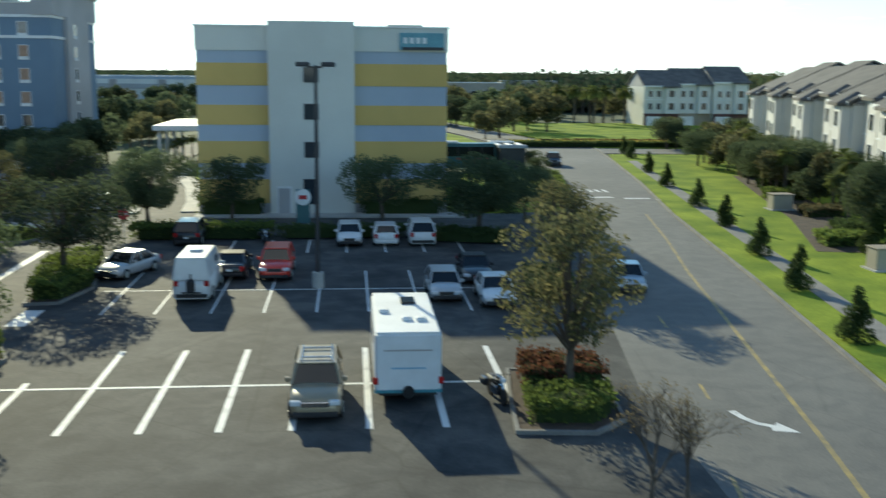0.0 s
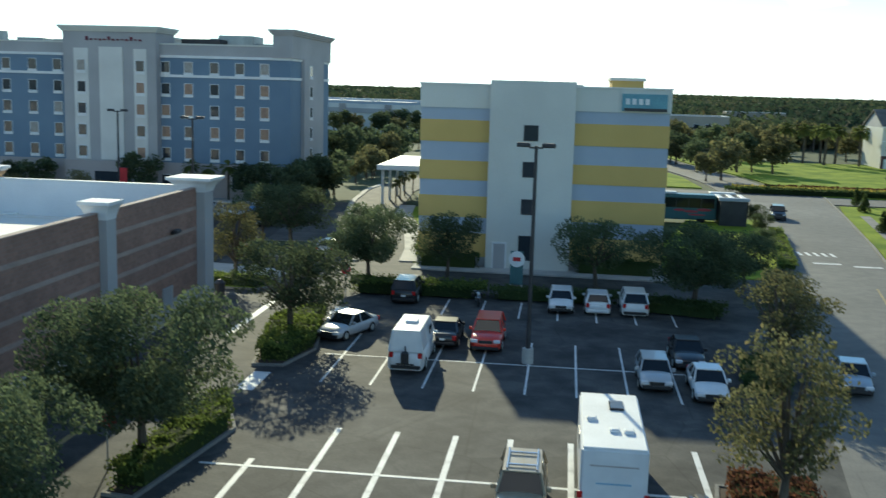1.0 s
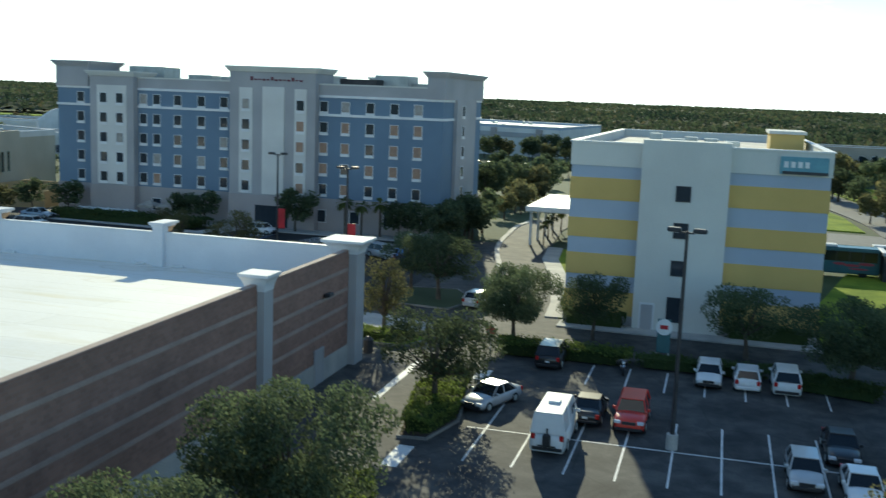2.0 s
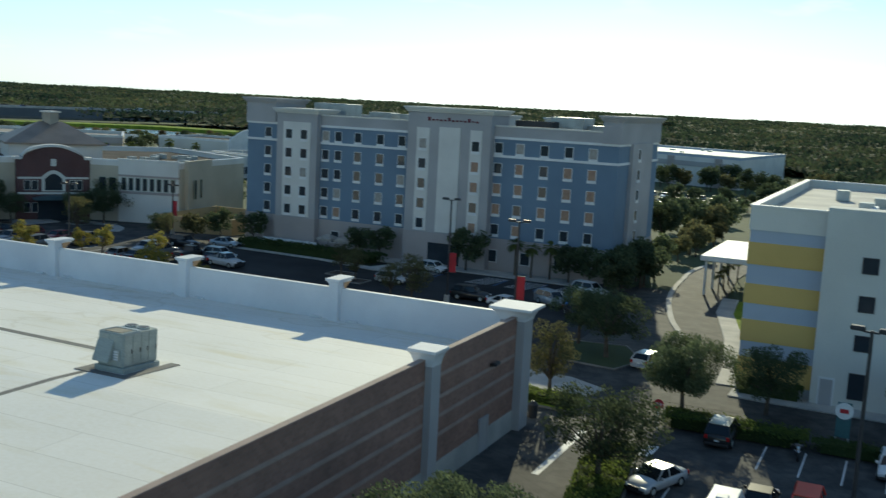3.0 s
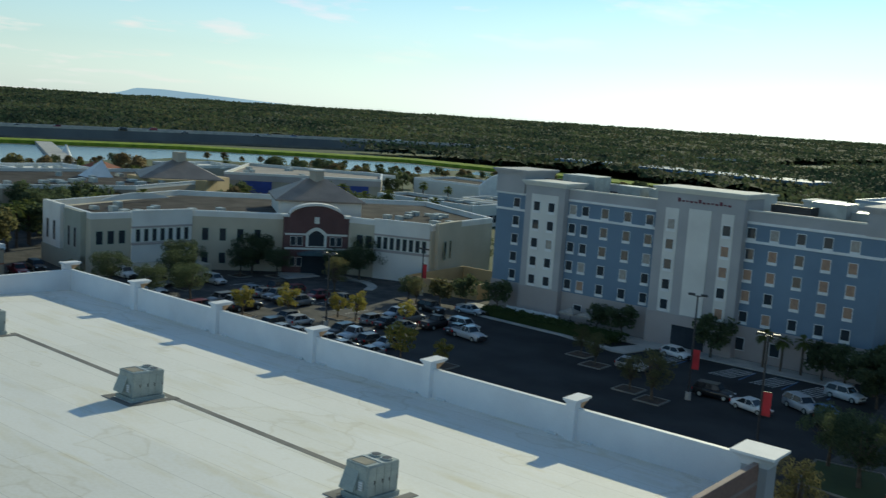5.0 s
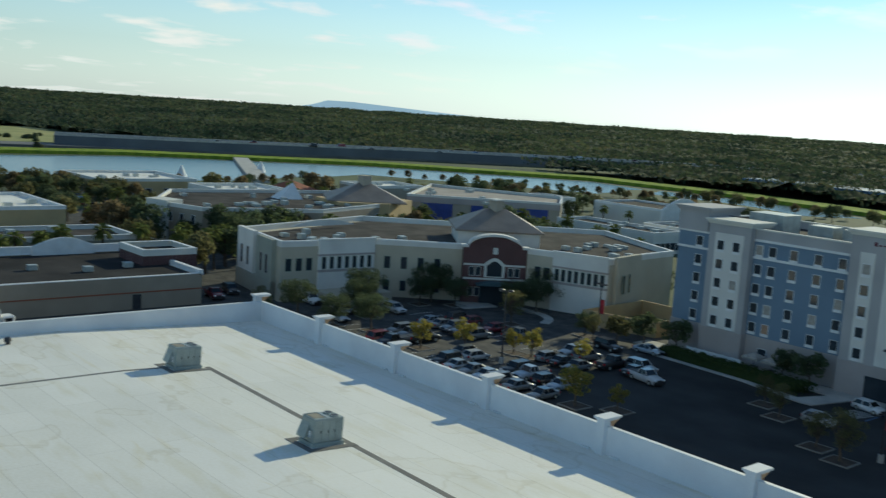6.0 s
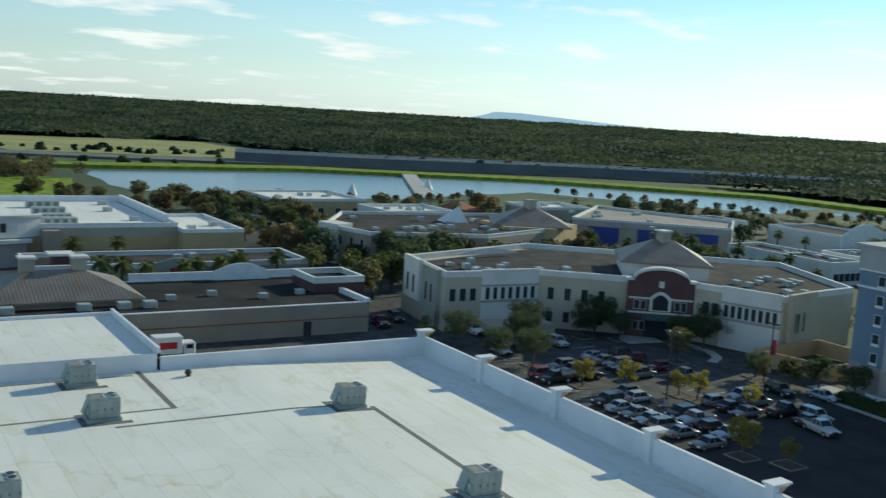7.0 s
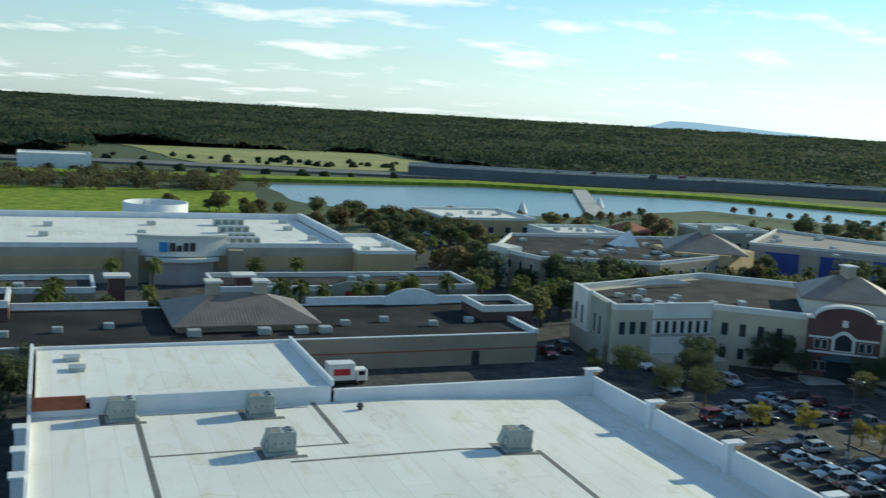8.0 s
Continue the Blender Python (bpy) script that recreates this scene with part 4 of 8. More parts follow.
for x, y, w, dd, h in ((-93, 138, 6, 5, 2.6), (-84, 140, 4, 3, 1.6), (-79, 141, 5, 3, 1.5), (-53, 138, 5, 5, 2.4), (-50, 140, 6, 3, 1.4)):
    part("roof_unit", bevel(boxes((x, x + w, y, y + dd, 19.2, 19.6 + h)), 0.06), GALV, bh)
for x in (-66.0, -56.0):
    rh = part("stair_house", boxes((x, x + 4.2, 144, 149, 19.2, 21.5)), STUCCO_CREAM, bh, "cream stair house on the roof")
    part("stair_house_cap", boxes((x - 0.2, x + 4.4, 143.8, 149.2, 21.5, 21.8)), STUCCO_CREAM, rh)
for x, y in ((-98.8, 136), (-57.2, 135)):
    part("plant_screen", boxes((x, x + 5.5, y, y + 0.3, 19.2, 21.3), (x + 5.2, x + 5.5, y + 0.3, y + 6, 19.2, 21.3)), DARK_METAL, bh, "dark plant screen on the roof")
part("entrance", boxes((-67.5, -62.5, HY0 - 1.56, HY0 - 1.45, 0.2, 3.2)), GLASS, bh, "glazed entrance")

# ---- the office block with the brick gable ----
of = thing("office_building", -143, 123, 0, "two-storey cream office block with a brick gable", "office building")
OFF = [(-172.7, 94.1), (-153.3, 90.8), (-152.0, 110.0), (-143.5, 121.0), (-136.5, 130.5), (-118.8, 137.0), (-121.5, 150.3), (-122.6, 160.0), (-150, 172), (-184, 130)]
part("wall", prism(OFF, 0, 9.6), STUCCO_BUFF, of, "cream stucco wall")
part("parapet", ring(OFF, 9.6, 10.5, 0.4), STUCCO_WHITE, of, "white parapet")
part("coping", ring([(x * 1.0005, y * 1.0005) for x, y in OFF], 10.5, 10.65, 0.6), WHITE_PAINT, of)
ins = [(-170, 96.5), (-155, 93.5), (-153.6, 111), (-143, 125), (-137.6, 132.2), (-120.5, 138.5), (-124, 159), (-149, 170), (-181, 129)]
part("roof", prism(ins, 9.6, 9.8), GRAVEL_ROOF, of, "brown gravel roof")


def face_box(a, b, f0, f1, z0, z1, out):
    """A block standing out from the wall a to b (outside to the right), between two shares of its length."""
    a, b = Vector(a), Vector(b)
    d = (b - a).normalized()
    n = Vector((d.y, -d.x))
    p, q = a.lerp(b, f0), a.lerp(b, f1)
    return prism([tuple(p - n * 0.1), tuple(q - n * 0.1), tuple(q + n * out), tuple(p + n * out)], z0, z1)


A1, A2, A3, A4, A5 = OFF[1], OFF[2], OFF[3], OFF[4], OFF[5]
FRAME_SAGE = mat("frame_sage", (0.3, 0.36, 0.3), (0.25, 0.3, 0.25), 0.7, 0.8)


def banded_bay(a, b, f0, f1, count):
    """A white bay: lower wall, two brown courses with a row of windows between white piers, deep white frieze."""
    part("lower_bay", face_box(a, b, f0, f1, 0.0, 4.95, 0.3), STUCCO_WHITE, of, "white lower bay")
    part("window_course", face_box(a, b, f0, f1, 4.95, 5.4, 0.42), STUCCO_TAUPE, of, "brown string course")
    part("window_strip", face_box(a, b, f0, f1, 5.4, 7.85, 0.26), STUCCO_WHITE, of, "white wall strip between windows")
    part("window_course", face_box(a, b, f0, f1, 7.85, 8.2, 0.42), STUCCO_TAUPE, of, "brown string course")
    part("frieze", face_box(a, b, f0, f1, 8.2, 10.75, 0.36), STUCCO_WHITE, of, "deep white frieze")
    part("frieze_coping", face_box(a, b, f0 - 0.005, f1 + 0.005, 10.75, 10.92, 0.5), WHITE_PAINT, of)
    p, q = Vector(a).lerp(Vector(b), f0), Vector(a).lerp(Vector(b), f1)
    d = (q - p).normalized()
    n = Vector((d.y, -d.x)) * 0.27
    wall_windows(of, tuple(p + n), tuple(q + n), 5.5, 0.85, 2.2, count, 0.35, sill=False, frame_mat=FRAME_SAGE)


def lerp2(a, b, f):
    return tuple(Vector(a).lerp(Vector(b), f))


banded_bay(A1, A2, 0.38, 0.99, 7)
banded_bay(A4, A5, 0.42, 0.985, 8)
wall_windows(of, A1, lerp2(A1, A2, 0.37), 5.3, 1.25, 2.3, 3, 0.5, sill=False, frame_mat=FRAME_SAGE)
wall_windows(of, A2, A3, 5.3, 1.2, 2.3, 4, 0.8, sill=False, frame_mat=FRAME_SAGE)
wall_windows(of, A2, A3, 1.2, 1.2, 2.0, 4, 0.8, sill=False, frame_mat=FRAME_SAGE)
wall_windows(of, lerp2(A4, A5, 0.2), lerp2(A4, A5, 0.42), 5.3, 1.3, 2.3, 2, 0.3, sill=False, frame_mat=FRAME_SAGE)
part("corner_pier", face_box(OFF[0], A1, 0.52, 0.9, 0, 10.6, 0.9), STUCCO_SAGE, of, "sage green corner pier")
part("corner_pier", face_box(OFF[0], A1, 0.0, 0.42, 0, 10.9, 0.8), STUCCO_WHITE, of, "white end pavilion")
part("pavilion_base", face_box(OFF[0], A1, 0.0, 0.9, 0, 3.2, 1.0), STUCCO_SAGE, of, "sage green base wall")
for f0, f1, o in ((0.02, 0.4, 0.82), (0.55, 0.88, 0.92)):
    d = (Vector(A1) - Vector(OFF[0])).normalized()
    n = Vector((d.y, -d.x)) * o
    wall_windows(of, tuple(Vector(lerp2(OFF[0], A1, f0)) + n), tuple(Vector(lerp2(OFF[0], A1, f1)) + n), 4.4, 1.0, 3.4, 2, 0.6, sill=False, frame_mat=STUCCO_TAUPE)
part("end_pavilion", face_box(A5, OFF[6], 0.1, 0.75, 0, 10.9, 0.7), STUCCO_BUFF, of)
wall_windows(of, (A5[0] + 0.7, A5[1] + 2), (OFF[6][0] + 0.9, OFF[6][1] - 3), 4.2, 1.1, 3.4, 3, 0.5, sill=False, frame_mat=FRAME_SAGE)
# brick gable with an arched head, facing the lot
a, b = Vector(A3), Vector(A4)
gd = (b - a).normalized()
gn = Vector((gd.y, -gd.x))
gl = 11.8
ga = a + gd * 2.2 + gn * 1.6


def gable(x0, x1, z0, arch, rise, y0, y1, bm=None):
    """A slab in the gable's plane, its head an arc; y is counted outwards."""
    bm = bm or bmesh.new()
    prof = [(x0, z0), (x1, z0)] + [(x1 + (x0 - x1) * i / 12, arch + rise * math.sin(math.pi * i / 12)) for i in range(13)]
    lo = [bm.verts.new((*(ga + gd * x + gn * y0), z)) for x, z in prof]
    hi = [bm.verts.new((*(ga + gd * x + gn * y1), z)) for x, z in prof]
    bm.faces.new(lo[::-1])
    bm.faces.new(hi)
    for i in range(len(prof)):
        j = (i + 1) % len(prof)
        bm.faces.new((lo[i], lo[j], hi[j], hi[i]))
    return bm


part("gable", gable(0, gl, 0, 10.3, 2.1, -1.8, 0), BRICK_RED, of, "dark red brick gable")
bm = bmesh.new()
arc = [(-0.4, 10.3), (0.9, 10.3)] + [(gl / 2 - (gl / 2 - 0.9) * math.cos(math.pi * i / 16), 10.3 + 2.15 * math.sin(math.pi * i / 16)) for i in range(17)] + [(gl - 0.9, 10.3), (gl + 0.4, 10.3)]
cross = [[bm.verts.new((*(ga + gd * x + gn * o), z + dz)) for o, dz in ((-1.9, 0), (0.25, 0), (0.25, 0.42), (-1.9, 0.42))] for x, z in arc]
for p, q in zip(cross, cross[1:]):
    for i in range(4):
        bm.faces.new((p[i], p[(i + 1) % 4], q[(i + 1) % 4], q[i]))
bm.faces.new(cross[0])
bm.faces.new(cross[-1][::-1])
part("gable_coping", bm, STUCCO_WHITE, of, "white arched coping")
for z in (4.4, 7.0):
    part("stone_band", gable(0.2, gl - 0.2, z, z + 0.35, 0.0, -0.1, 0.08), STUCCO_CREAM, of, "pale stone band")
part("gable_window_arch", gable(gl / 2 - 1.9, gl / 2 + 1.9, 4.9, 7.4, 1.1, 0, 0.12), STUCCO_CREAM, of)
part("gable_window", gable(gl / 2 - 1.4, gl / 2 + 1.4, 5.1, 7.0, 0.9, 0.05, 0.16), GLASS, of)
part("gable_mark", gable(gl / 2 - 0.45, gl / 2 + 0.45, 9.2, 10.4, 0.0, 0, 0.1), STUCCO_CREAM, of)
part("entrance", gable(gl / 2 - 2.6, gl / 2 + 2.6, 0, 3.4, 0.0, 0, 0.08), GLASS, of)
part("entrance_canopy", gable(gl / 2 - 3.4, gl / 2 + 3.4, 3.6, 3.8, 0.5, 0, 2.4), mat("canopy_green", (0.05, 0.1, 0.12), (0.035, 0.075, 0.09), 0.6, 1.0), of, "green curved entrance canopy")
for sx in (1.7, 2.9, gl - 2.9, gl - 1.7):
    for z in (1.3, 5.1):
        p = ga + gd * sx + gn * 0.03
        window(of, p.x, p.y, z, 1.0, 1.7, math.degrees(math.atan2(gd.y, gd.x)), GLASS, STUCCO_CREAM, False)
# pyramid roof with a chimney behind the gable
def hip(cx, cy, w, d, z0, z1, ridge, turn, bm=None):
    """A hipped roof: eaves w by d, its ridge of that length along the width."""
    bm = bm or bmesh.new()
    m = Matrix.Translation((cx, cy, 0)) @ Matrix.Rotation(radians(turn), 4, "Z")
    lo = [bm.verts.new(m @ Vector((sx * w / 2, sy * d / 2, z0))) for sx, sy in ((-1, -1), (1, -1), (1, 1), (-1, 1))]
    un = [bm.verts.new(m @ Vector((sx * w / 2, sy * d / 2, z0 - 0.3))) for sx, sy in ((-1, -1), (1, -1), (1, 1), (-1, 1))]
    r = [bm.verts.new(m @ Vector((sx * ridge / 2, 0, z1))) for sx in (-1, 1)]
    bm.faces.new((lo[0], lo[1], r[1], r[0]))
    bm.faces.new((lo[1], lo[2], r[1]))
    bm.faces.new((lo[2], lo[3], r[0], r[1]))
    bm.faces.new((lo[3], lo[0], r[0]))
    for i in range(4):
        bm.faces.new((un[i], un[(i + 1) % 4], lo[(i + 1) % 4], lo[i]))
    bm.faces.new(un[::-1])
    return bm


part("drum", prism([tuple(Vector((-148.6, 136.6)) + Matrix.Rotation(radians(53.6), 2) @ Vector(p)) for p in ((-7.8, -7.8), (7.8, -7.8), (7.8, 7.8), (-7.8, 7.8))], 9.6, 12.4), STUCCO_WHITE, of, "white drum wall under the roof")
part("hip_roof", hip(-148.6, 136.6, 17.0, 17.0, 12.7, 16.2, 4.0, 53.6), METAL_ROOF, of, "brown hipped metal roof")
ch = part("chimney", boxes((-149.6, -147.6, 135.6, 137.6, 14.8, 17.8)), STUCCO_BEIGE, of, "cream chimney")
part("chimney_cap", bevel(boxes((-149.9, -147.3, 135.3, 137.9, 17.8, 18.1)), 0.05), STUCCO_WHITE, ch)
rnd = random.Random(8)
for i in range(26):
    f, g = rnd.random(), rnd.random()
    if i % 2:
        x, y = -168 + f * 14, 97 + g * 24
        if x < -168 + g * 2:
            continue
    else:
        x, y = -138 + f * 14, 139 + g * 18
    part("roof_unit", bevel(boxes((x, x + 1.4, y, y + 1.2, 9.8, 10.3 + rnd.random() * 0.6)), 0.05), GALV, of)
bm = bmesh.new()
prof = [(i / 10, 0.9 * math.sin(math.pi * i / 10)) for i in range(11)]
lo = [bm.verts.new((-171.4 - f * 1.5, 104 + f * 16, 10.4)) for f, _ in prof]
hi = [bm.verts.new((-171.4 - f * 1.5, 104 + f * 16, 10.5 + r * 1.3)) for f, r in prof]
lo2 = [bm.verts.new((-171.8 - f * 1.5, 104 + f * 16, 10.4)) for f, _ in prof]
hi2 = [bm.verts.new((-171.8 - f * 1.5, 104 + f * 16, 10.5 + r * 1.3)) for f, r in prof]
for i in range(10):
    bm.faces.new((lo[i], lo[i + 1], hi[i + 1], hi[i]))
    bm.faces.new((lo2[i + 1], lo2[i], hi2[i], hi2[i + 1]))
    bm.faces.new((hi[i], hi[i + 1], hi2[i + 1], hi2[i]))
part("arched_parapet", bm, STUCCO_WHITE, of, "white arched parapet")
yard = thing("yard_wall", -114, 130, 0, "low ochre wall round a service yard", "wall")
part("wall", ring([(-117.5, 129.0), (-104.5, 132.5), (-105.5, 147), (-119, 147)], 0, 2.6, 0.3), STUCCO_OCHRE, yard)
part("loading_dock", face_box(A1, A2, 0.35, 1.0, 0, 1.9, 6.5), STUCCO_BUFF, of, "cream loading dock wall")
# ---- the shopping village to the west ----
AC_GREEN = mat("louvre_green", (0.2, 0.24, 0.21), (0.14, 0.17, 0.15), 0.6, 0.8)

def block(name, pts, h, wallmat, roofmat, label, category, par=0.8, trim=None, units=0, seed=1, kind=""):
    """A flat-roofed building on a plan polygon: walls, roof, parapet, coping, rooftop units."""
    cx, cy = sum(p[0] for p in pts) / len(pts), sum(p[1] for p in pts) / len(pts)
    ob = thing(name, cx, cy, 0, label, category)
    part("wall", prism(pts, 0, h), wallmat, ob)
    part("roof", prism([(cx + (x - cx) * 0.985, cy + (y - cy) * 0.985) for x, y in pts], h, h + 0.06), roofmat, ob)
    part("parapet", ring(pts, h, h + par, 0.35), trim or wallmat, ob)
    part("coping", ring([(cx + (x - cx) * 1.004, cy + (y - cy) * 1.004) for x, y in pts], h + par, h + par + 0.14, 0.6), WHITE_PAINT, ob, "white coping")
    rnd = random.Random(seed)
    xs, ys = [p[0] for p in pts], [p[1] for p in pts]
    for _ in range(units):
        x, y = cx + (rnd.uniform(min(xs), max(xs)) - cx) * 0.7, cy + (rnd.uniform(min(ys), max(ys)) - cy) * 0.7
        w, d, hh = rnd.uniform(1.0, 2.4), rnd.uniform(1.0, 2.0), rnd.uniform(0.6, 1.3)
        part("roof_unit", bevel(boxes((x, x + w, y, y + d, h, h + hh)), 0.05), GALV, ob)
    return ob


def rect(x0, x1, y0, y1):
    return [(x0, y0), (x1, y0), (x1, y1), (x0, y1)]


def arch_panel(ob, x, y0, y1, z0, z1, rise, thick, material, name="arched_parapet", label=""):
    """An upright panel across y with a curved head, facing +x."""
    bm = bmesh.new()
    prof = [(y0, z0), (y1, z0)] + [(y1 + (y0 - y1) * i / 14, z1 + rise * math.sin(math.pi * i / 14)) for i in range(15)]
    lo, hi = [bm.verts.new((x, y, z)) for y, z in prof], [bm.verts.new((x + thick, y, z)) for y, z in prof]
    bm.faces.new(lo[::-1])
    bm.faces.new(hi)
    for i in range(len(prof)):
        j = (i + 1) % len(prof)
        bm.faces.new((lo[i], lo[j], hi[j], hi[i]))
    return part(name, bm, material, ob, label)


# dark-roofed row behind the store
row = block("shop_row", rect(-184, -157, -60, 78), 4.9, STUCCO_TAN, DARK_ROOF, "long single-storey shop row with a dark flat roof", "shop", 0.25)
part("stripe", boxes((-157.0, -156.95, -60, 78, 2.6, 2.8)), TILE_RED, row, "thin red stripe")
part("back_parapet", boxes((-184.2, -183.7, 44, 78.2, 4.9, 6.6)), WHITE_PAINT, row, "white rear parapet")
part("back_parapet", boxes((-184.2, -183.7, -60, 16, 4.9, 6.3)), WHITE_PAINT, row, "white rear parapet")
arch_panel(row, -183.6, 59, 70, 5.0, 6.6, 1.5, 0.4, WHITE_PAINT)
part("side_parapet", boxes((-184, -157, 77.4, 78.2, 4.9, 5.8)), WHITE_PAINT, row)
for i in range(14):
    y = -30 + i * 7.6
    if not 14 < y < 44:
        part("roof_unit", bevel(boxes((-166 - (i % 3) * 2, -164.8 - (i % 3) * 2, y, y + 1.5, 5.0, 5.9)), 0.05), GALV, row)
for y in (20, 31, 37, 41):
    part("roof_unit", bevel(boxes((-163.2, -161.6, y, y + 2.0, 5.0, 6.1)), 0.05), GALV, row)
part("side_door", boxes((-157.0, -156.92, 66, 67.4, 0, 2.4)), DARK_METAL, row, "dark steel door")
tw = block("corner_tower", rect(-178, -168, 72.5, 82.5), 6.6, BRICK_RED, DARK_ROOF, "brick corner tower with a cream and white crown", "tower", 1.0, STUCCO_CREAM)
tw2 = block("corner_tower", rect(-188, -176, -16, -6), 7.2, BRICK_RED, DARK_ROOF, "brick corner tower with a white crown", "tower", 1.0, WHITE_PAINT)
hr = thing("hip_roof_hall", -172, 30, 4.9, "brown ribbed metal hip roof with two square chimneys", "roof hall")
part("wall", boxes((-184, -165.0, 18.8, 41.0, 4.9, 6.0)), STUCCO_TAN, hr)
part("hip_roof", hip(-174.5, 29.9, 24.0, 21, 6.2, 9.4, 8.5, 90), METAL_ROOF, hr, "brown ribbed metal roof")
for i in range(40):
    y = 18.5 + i * 0.585
    run = min(1.0, min(y - 17.9, 41.9 - y) / 7.75)
    bm = bmesh.new()
    tube(bm, (-164.1, y, 6.24), (-164.1 - 10.4 * run, y, 6.24 + 3.15 * run), 0.06, 0.06, 4)
    part("rib", bm, METAL_ROOF, hr)
for y in (25.7, 33.7):
    c = part("chimney", boxes((-176.2, -174.0, y - 1.1, y + 1.1, 8.2, 11.2)), STUCCO_BEIGE, hr, "cream square chimney")
    part("chimney_cap", bevel(boxes((-176.5, -173.7, y - 1.4, y + 1.4, 11.2, 11.6)), 0.05), STUCCO_WHITE, c)

row2 = block("shop_row", rect(-213, -197, 30, 84), 5.2, STUCCO_SAGE, GRAVEL_ROOF, "sage green shop row with white parapets", "shop", 0.9, STUCCO_WHITE, 6, 3)
arch_panel(row2, -196.9, 50, 63, 0.5, 5.2, 2.0, 0.5, STUCCO_SAGE, "arched_front", "sage green arched shopfront")
part("sign_mark", boxes((-196.4, -196.3, 55, 58, 4.3, 5.2)), RED_CLOTH, row2, "red sign plate")
row3 = block("shop_row", rect(-213, -199, -60, 8), 5.0, STUCCO_TAN, GRAVEL_ROOF, "tan shop row with white parapets", "shop", 0.9, WHITE_PAINT, 6, 4)
for y0, m in ((12, STUCCO_OCHRE), (36, STUCCO_OCHRE)):
    g = thing("gateway", -203, y0, 0, "brick and cream entrance gateway with a sloping roof", "gateway")
    part("pier", boxes((-205, -202, y0 - 1.5, y0 + 1.5, 0, 7.2)), BRICK_RED, g)
    part("cap", bevel(boxes((-205.6, -201.4, y0 - 2.4, y0 + 2.4, 7.2, 7.7)), 0.08), STUCCO_WHITE, g)

# department store
ds = block("department_store", rect(-291, -236, -140, 68), 8.0, STUCCO_BEIGE, MEMBRANE, "broad department store with a white flat roof", "department store", 0.9, WHITE_PAINT)
part("front_band", boxes((-236, -235.9, -140, 68, 3.0, 6.0)), STUCCO_OCHRE, ds, "tan wall band")
wing = block("department_store_wing", rect(-262, -231.5, 68, 82.5), 7.2, STUCCO_OCHRE, MEMBRANE, "lower ochre wing of the department store", "store wing", 0.7, WHITE_PAINT, 2, 5)
part("inner_wall", boxes((-290, -244, 67.2, 68.1, 8.0, 10.0)), PARAPET, ds)
part("rear_wall", boxes((-291.1, -290.4, -140, 68, 8.0, 9.6)), PARAPET, ds)
for x, y, w in ((-277, 41, 8.0), (-262, 40, 7.6), (-249, 39.4, 7.2), (-241.5, 39, 7.4)):
    ah = part("air_handler", bevel(boxes((x, x + 2.6, y, y + w, 8.1, 9.9)), 0.1), GALV, ds, "long grey-green air handler")
    for k in range(4):
        part("louvre", boxes((x + 2.6, x + 2.66, y + 0.4 + k * w / 4, y + (k + 0.8) * w / 4, 8.5, 9.6)), AC_GREEN, ah)
for x, y in ((-272, -1), (-254, -2), (-268, 58), (-249, 60), (-283, 60), (-258, 20), (-276, 24)):
    part("roof_unit", bevel(boxes((x, x + 1.8, y, y + 2.2, 8.0, 9.1)), 0.08), GALV, ds)
bm = ring([(-301 + 9 * math.cos(2 * math.pi * i / 28), 28.6 + 9 * math.sin(2 * math.pi * i / 28)) for i in range(28)], 0.0, 11.4, 0.5)
part("drum", bm, WHITE_PAINT, ds, "round open white rotunda wall", True)
# curved sign front
def bowed(x, y0, y1, z0, z1, bulge, thick, bm=None):
    bm = bm or bmesh.new()
    n = 12
    line = [(x + bulge * math.sin(math.pi * i / n), y0 + (y1 - y0) * i / n) for i in range(n + 1)]
    a = [[bm.verts.new((px + o, py, z)) for px, py in line] for o, z in ((0, z0), (0, z1), (-thick, z1), (-thick, z0))]
    for i in range(n):
        for r in range(4):
            s = (r + 1) % 4
            bm.faces.new((a[r][i], a[r][i + 1], a[s][i + 1], a[s][i]))
    for i in (0, n):
        bm.faces.new([a[r][i] for r in range(4)])
    return bm


part("sign_wall", bowed(-236.0, 18.4, 38.0, 6.2, 10.5, 2.6, 2.0), STUCCO_WHITE, ds, "bowed white sign wall")
part("sign_wall_crown", bowed(-235.8, 18.0, 38.4, 10.5, 11.0, 2.8, 2.4), STUCCO_CREAM, ds)
part("entrance_bow", bowed(-234.5, 21, 35, 0, 5.2, 1.8, 1.8), STUCCO_TAUPE, ds)
part("entrance_canopy", bowed(-233.8, 20, 36, 5.2, 6.0, 2.4, 2.8), STUCCO_CREAM, ds)
for y0, y1 in ((15.4, 18.4), (38.0, 41.4)):
    part("side_pier", boxes((-236, -232.6, y0, y1, 0, 7.8)), STUCCO_TAN, ds)
part("sign_mark", boxes((-234.2, -233.3, 22.9, 24.6, 7.4, 9.5)), mat("sign_blue", (0.04, 0.25, 0.55), (0.03, 0.2, 0.45), 0.5, 1.0), ds, "blue sign diamond")
for k in range(4):
    part("sign_mark", boxes((-233.7, -233.2, 25.2 + k * 1.45, 26.3 + k * 1.45, 7.5, 9.4 if k in (0, 2, 3) else 8.8)), DARK_METAL, ds, "dark sign bar")

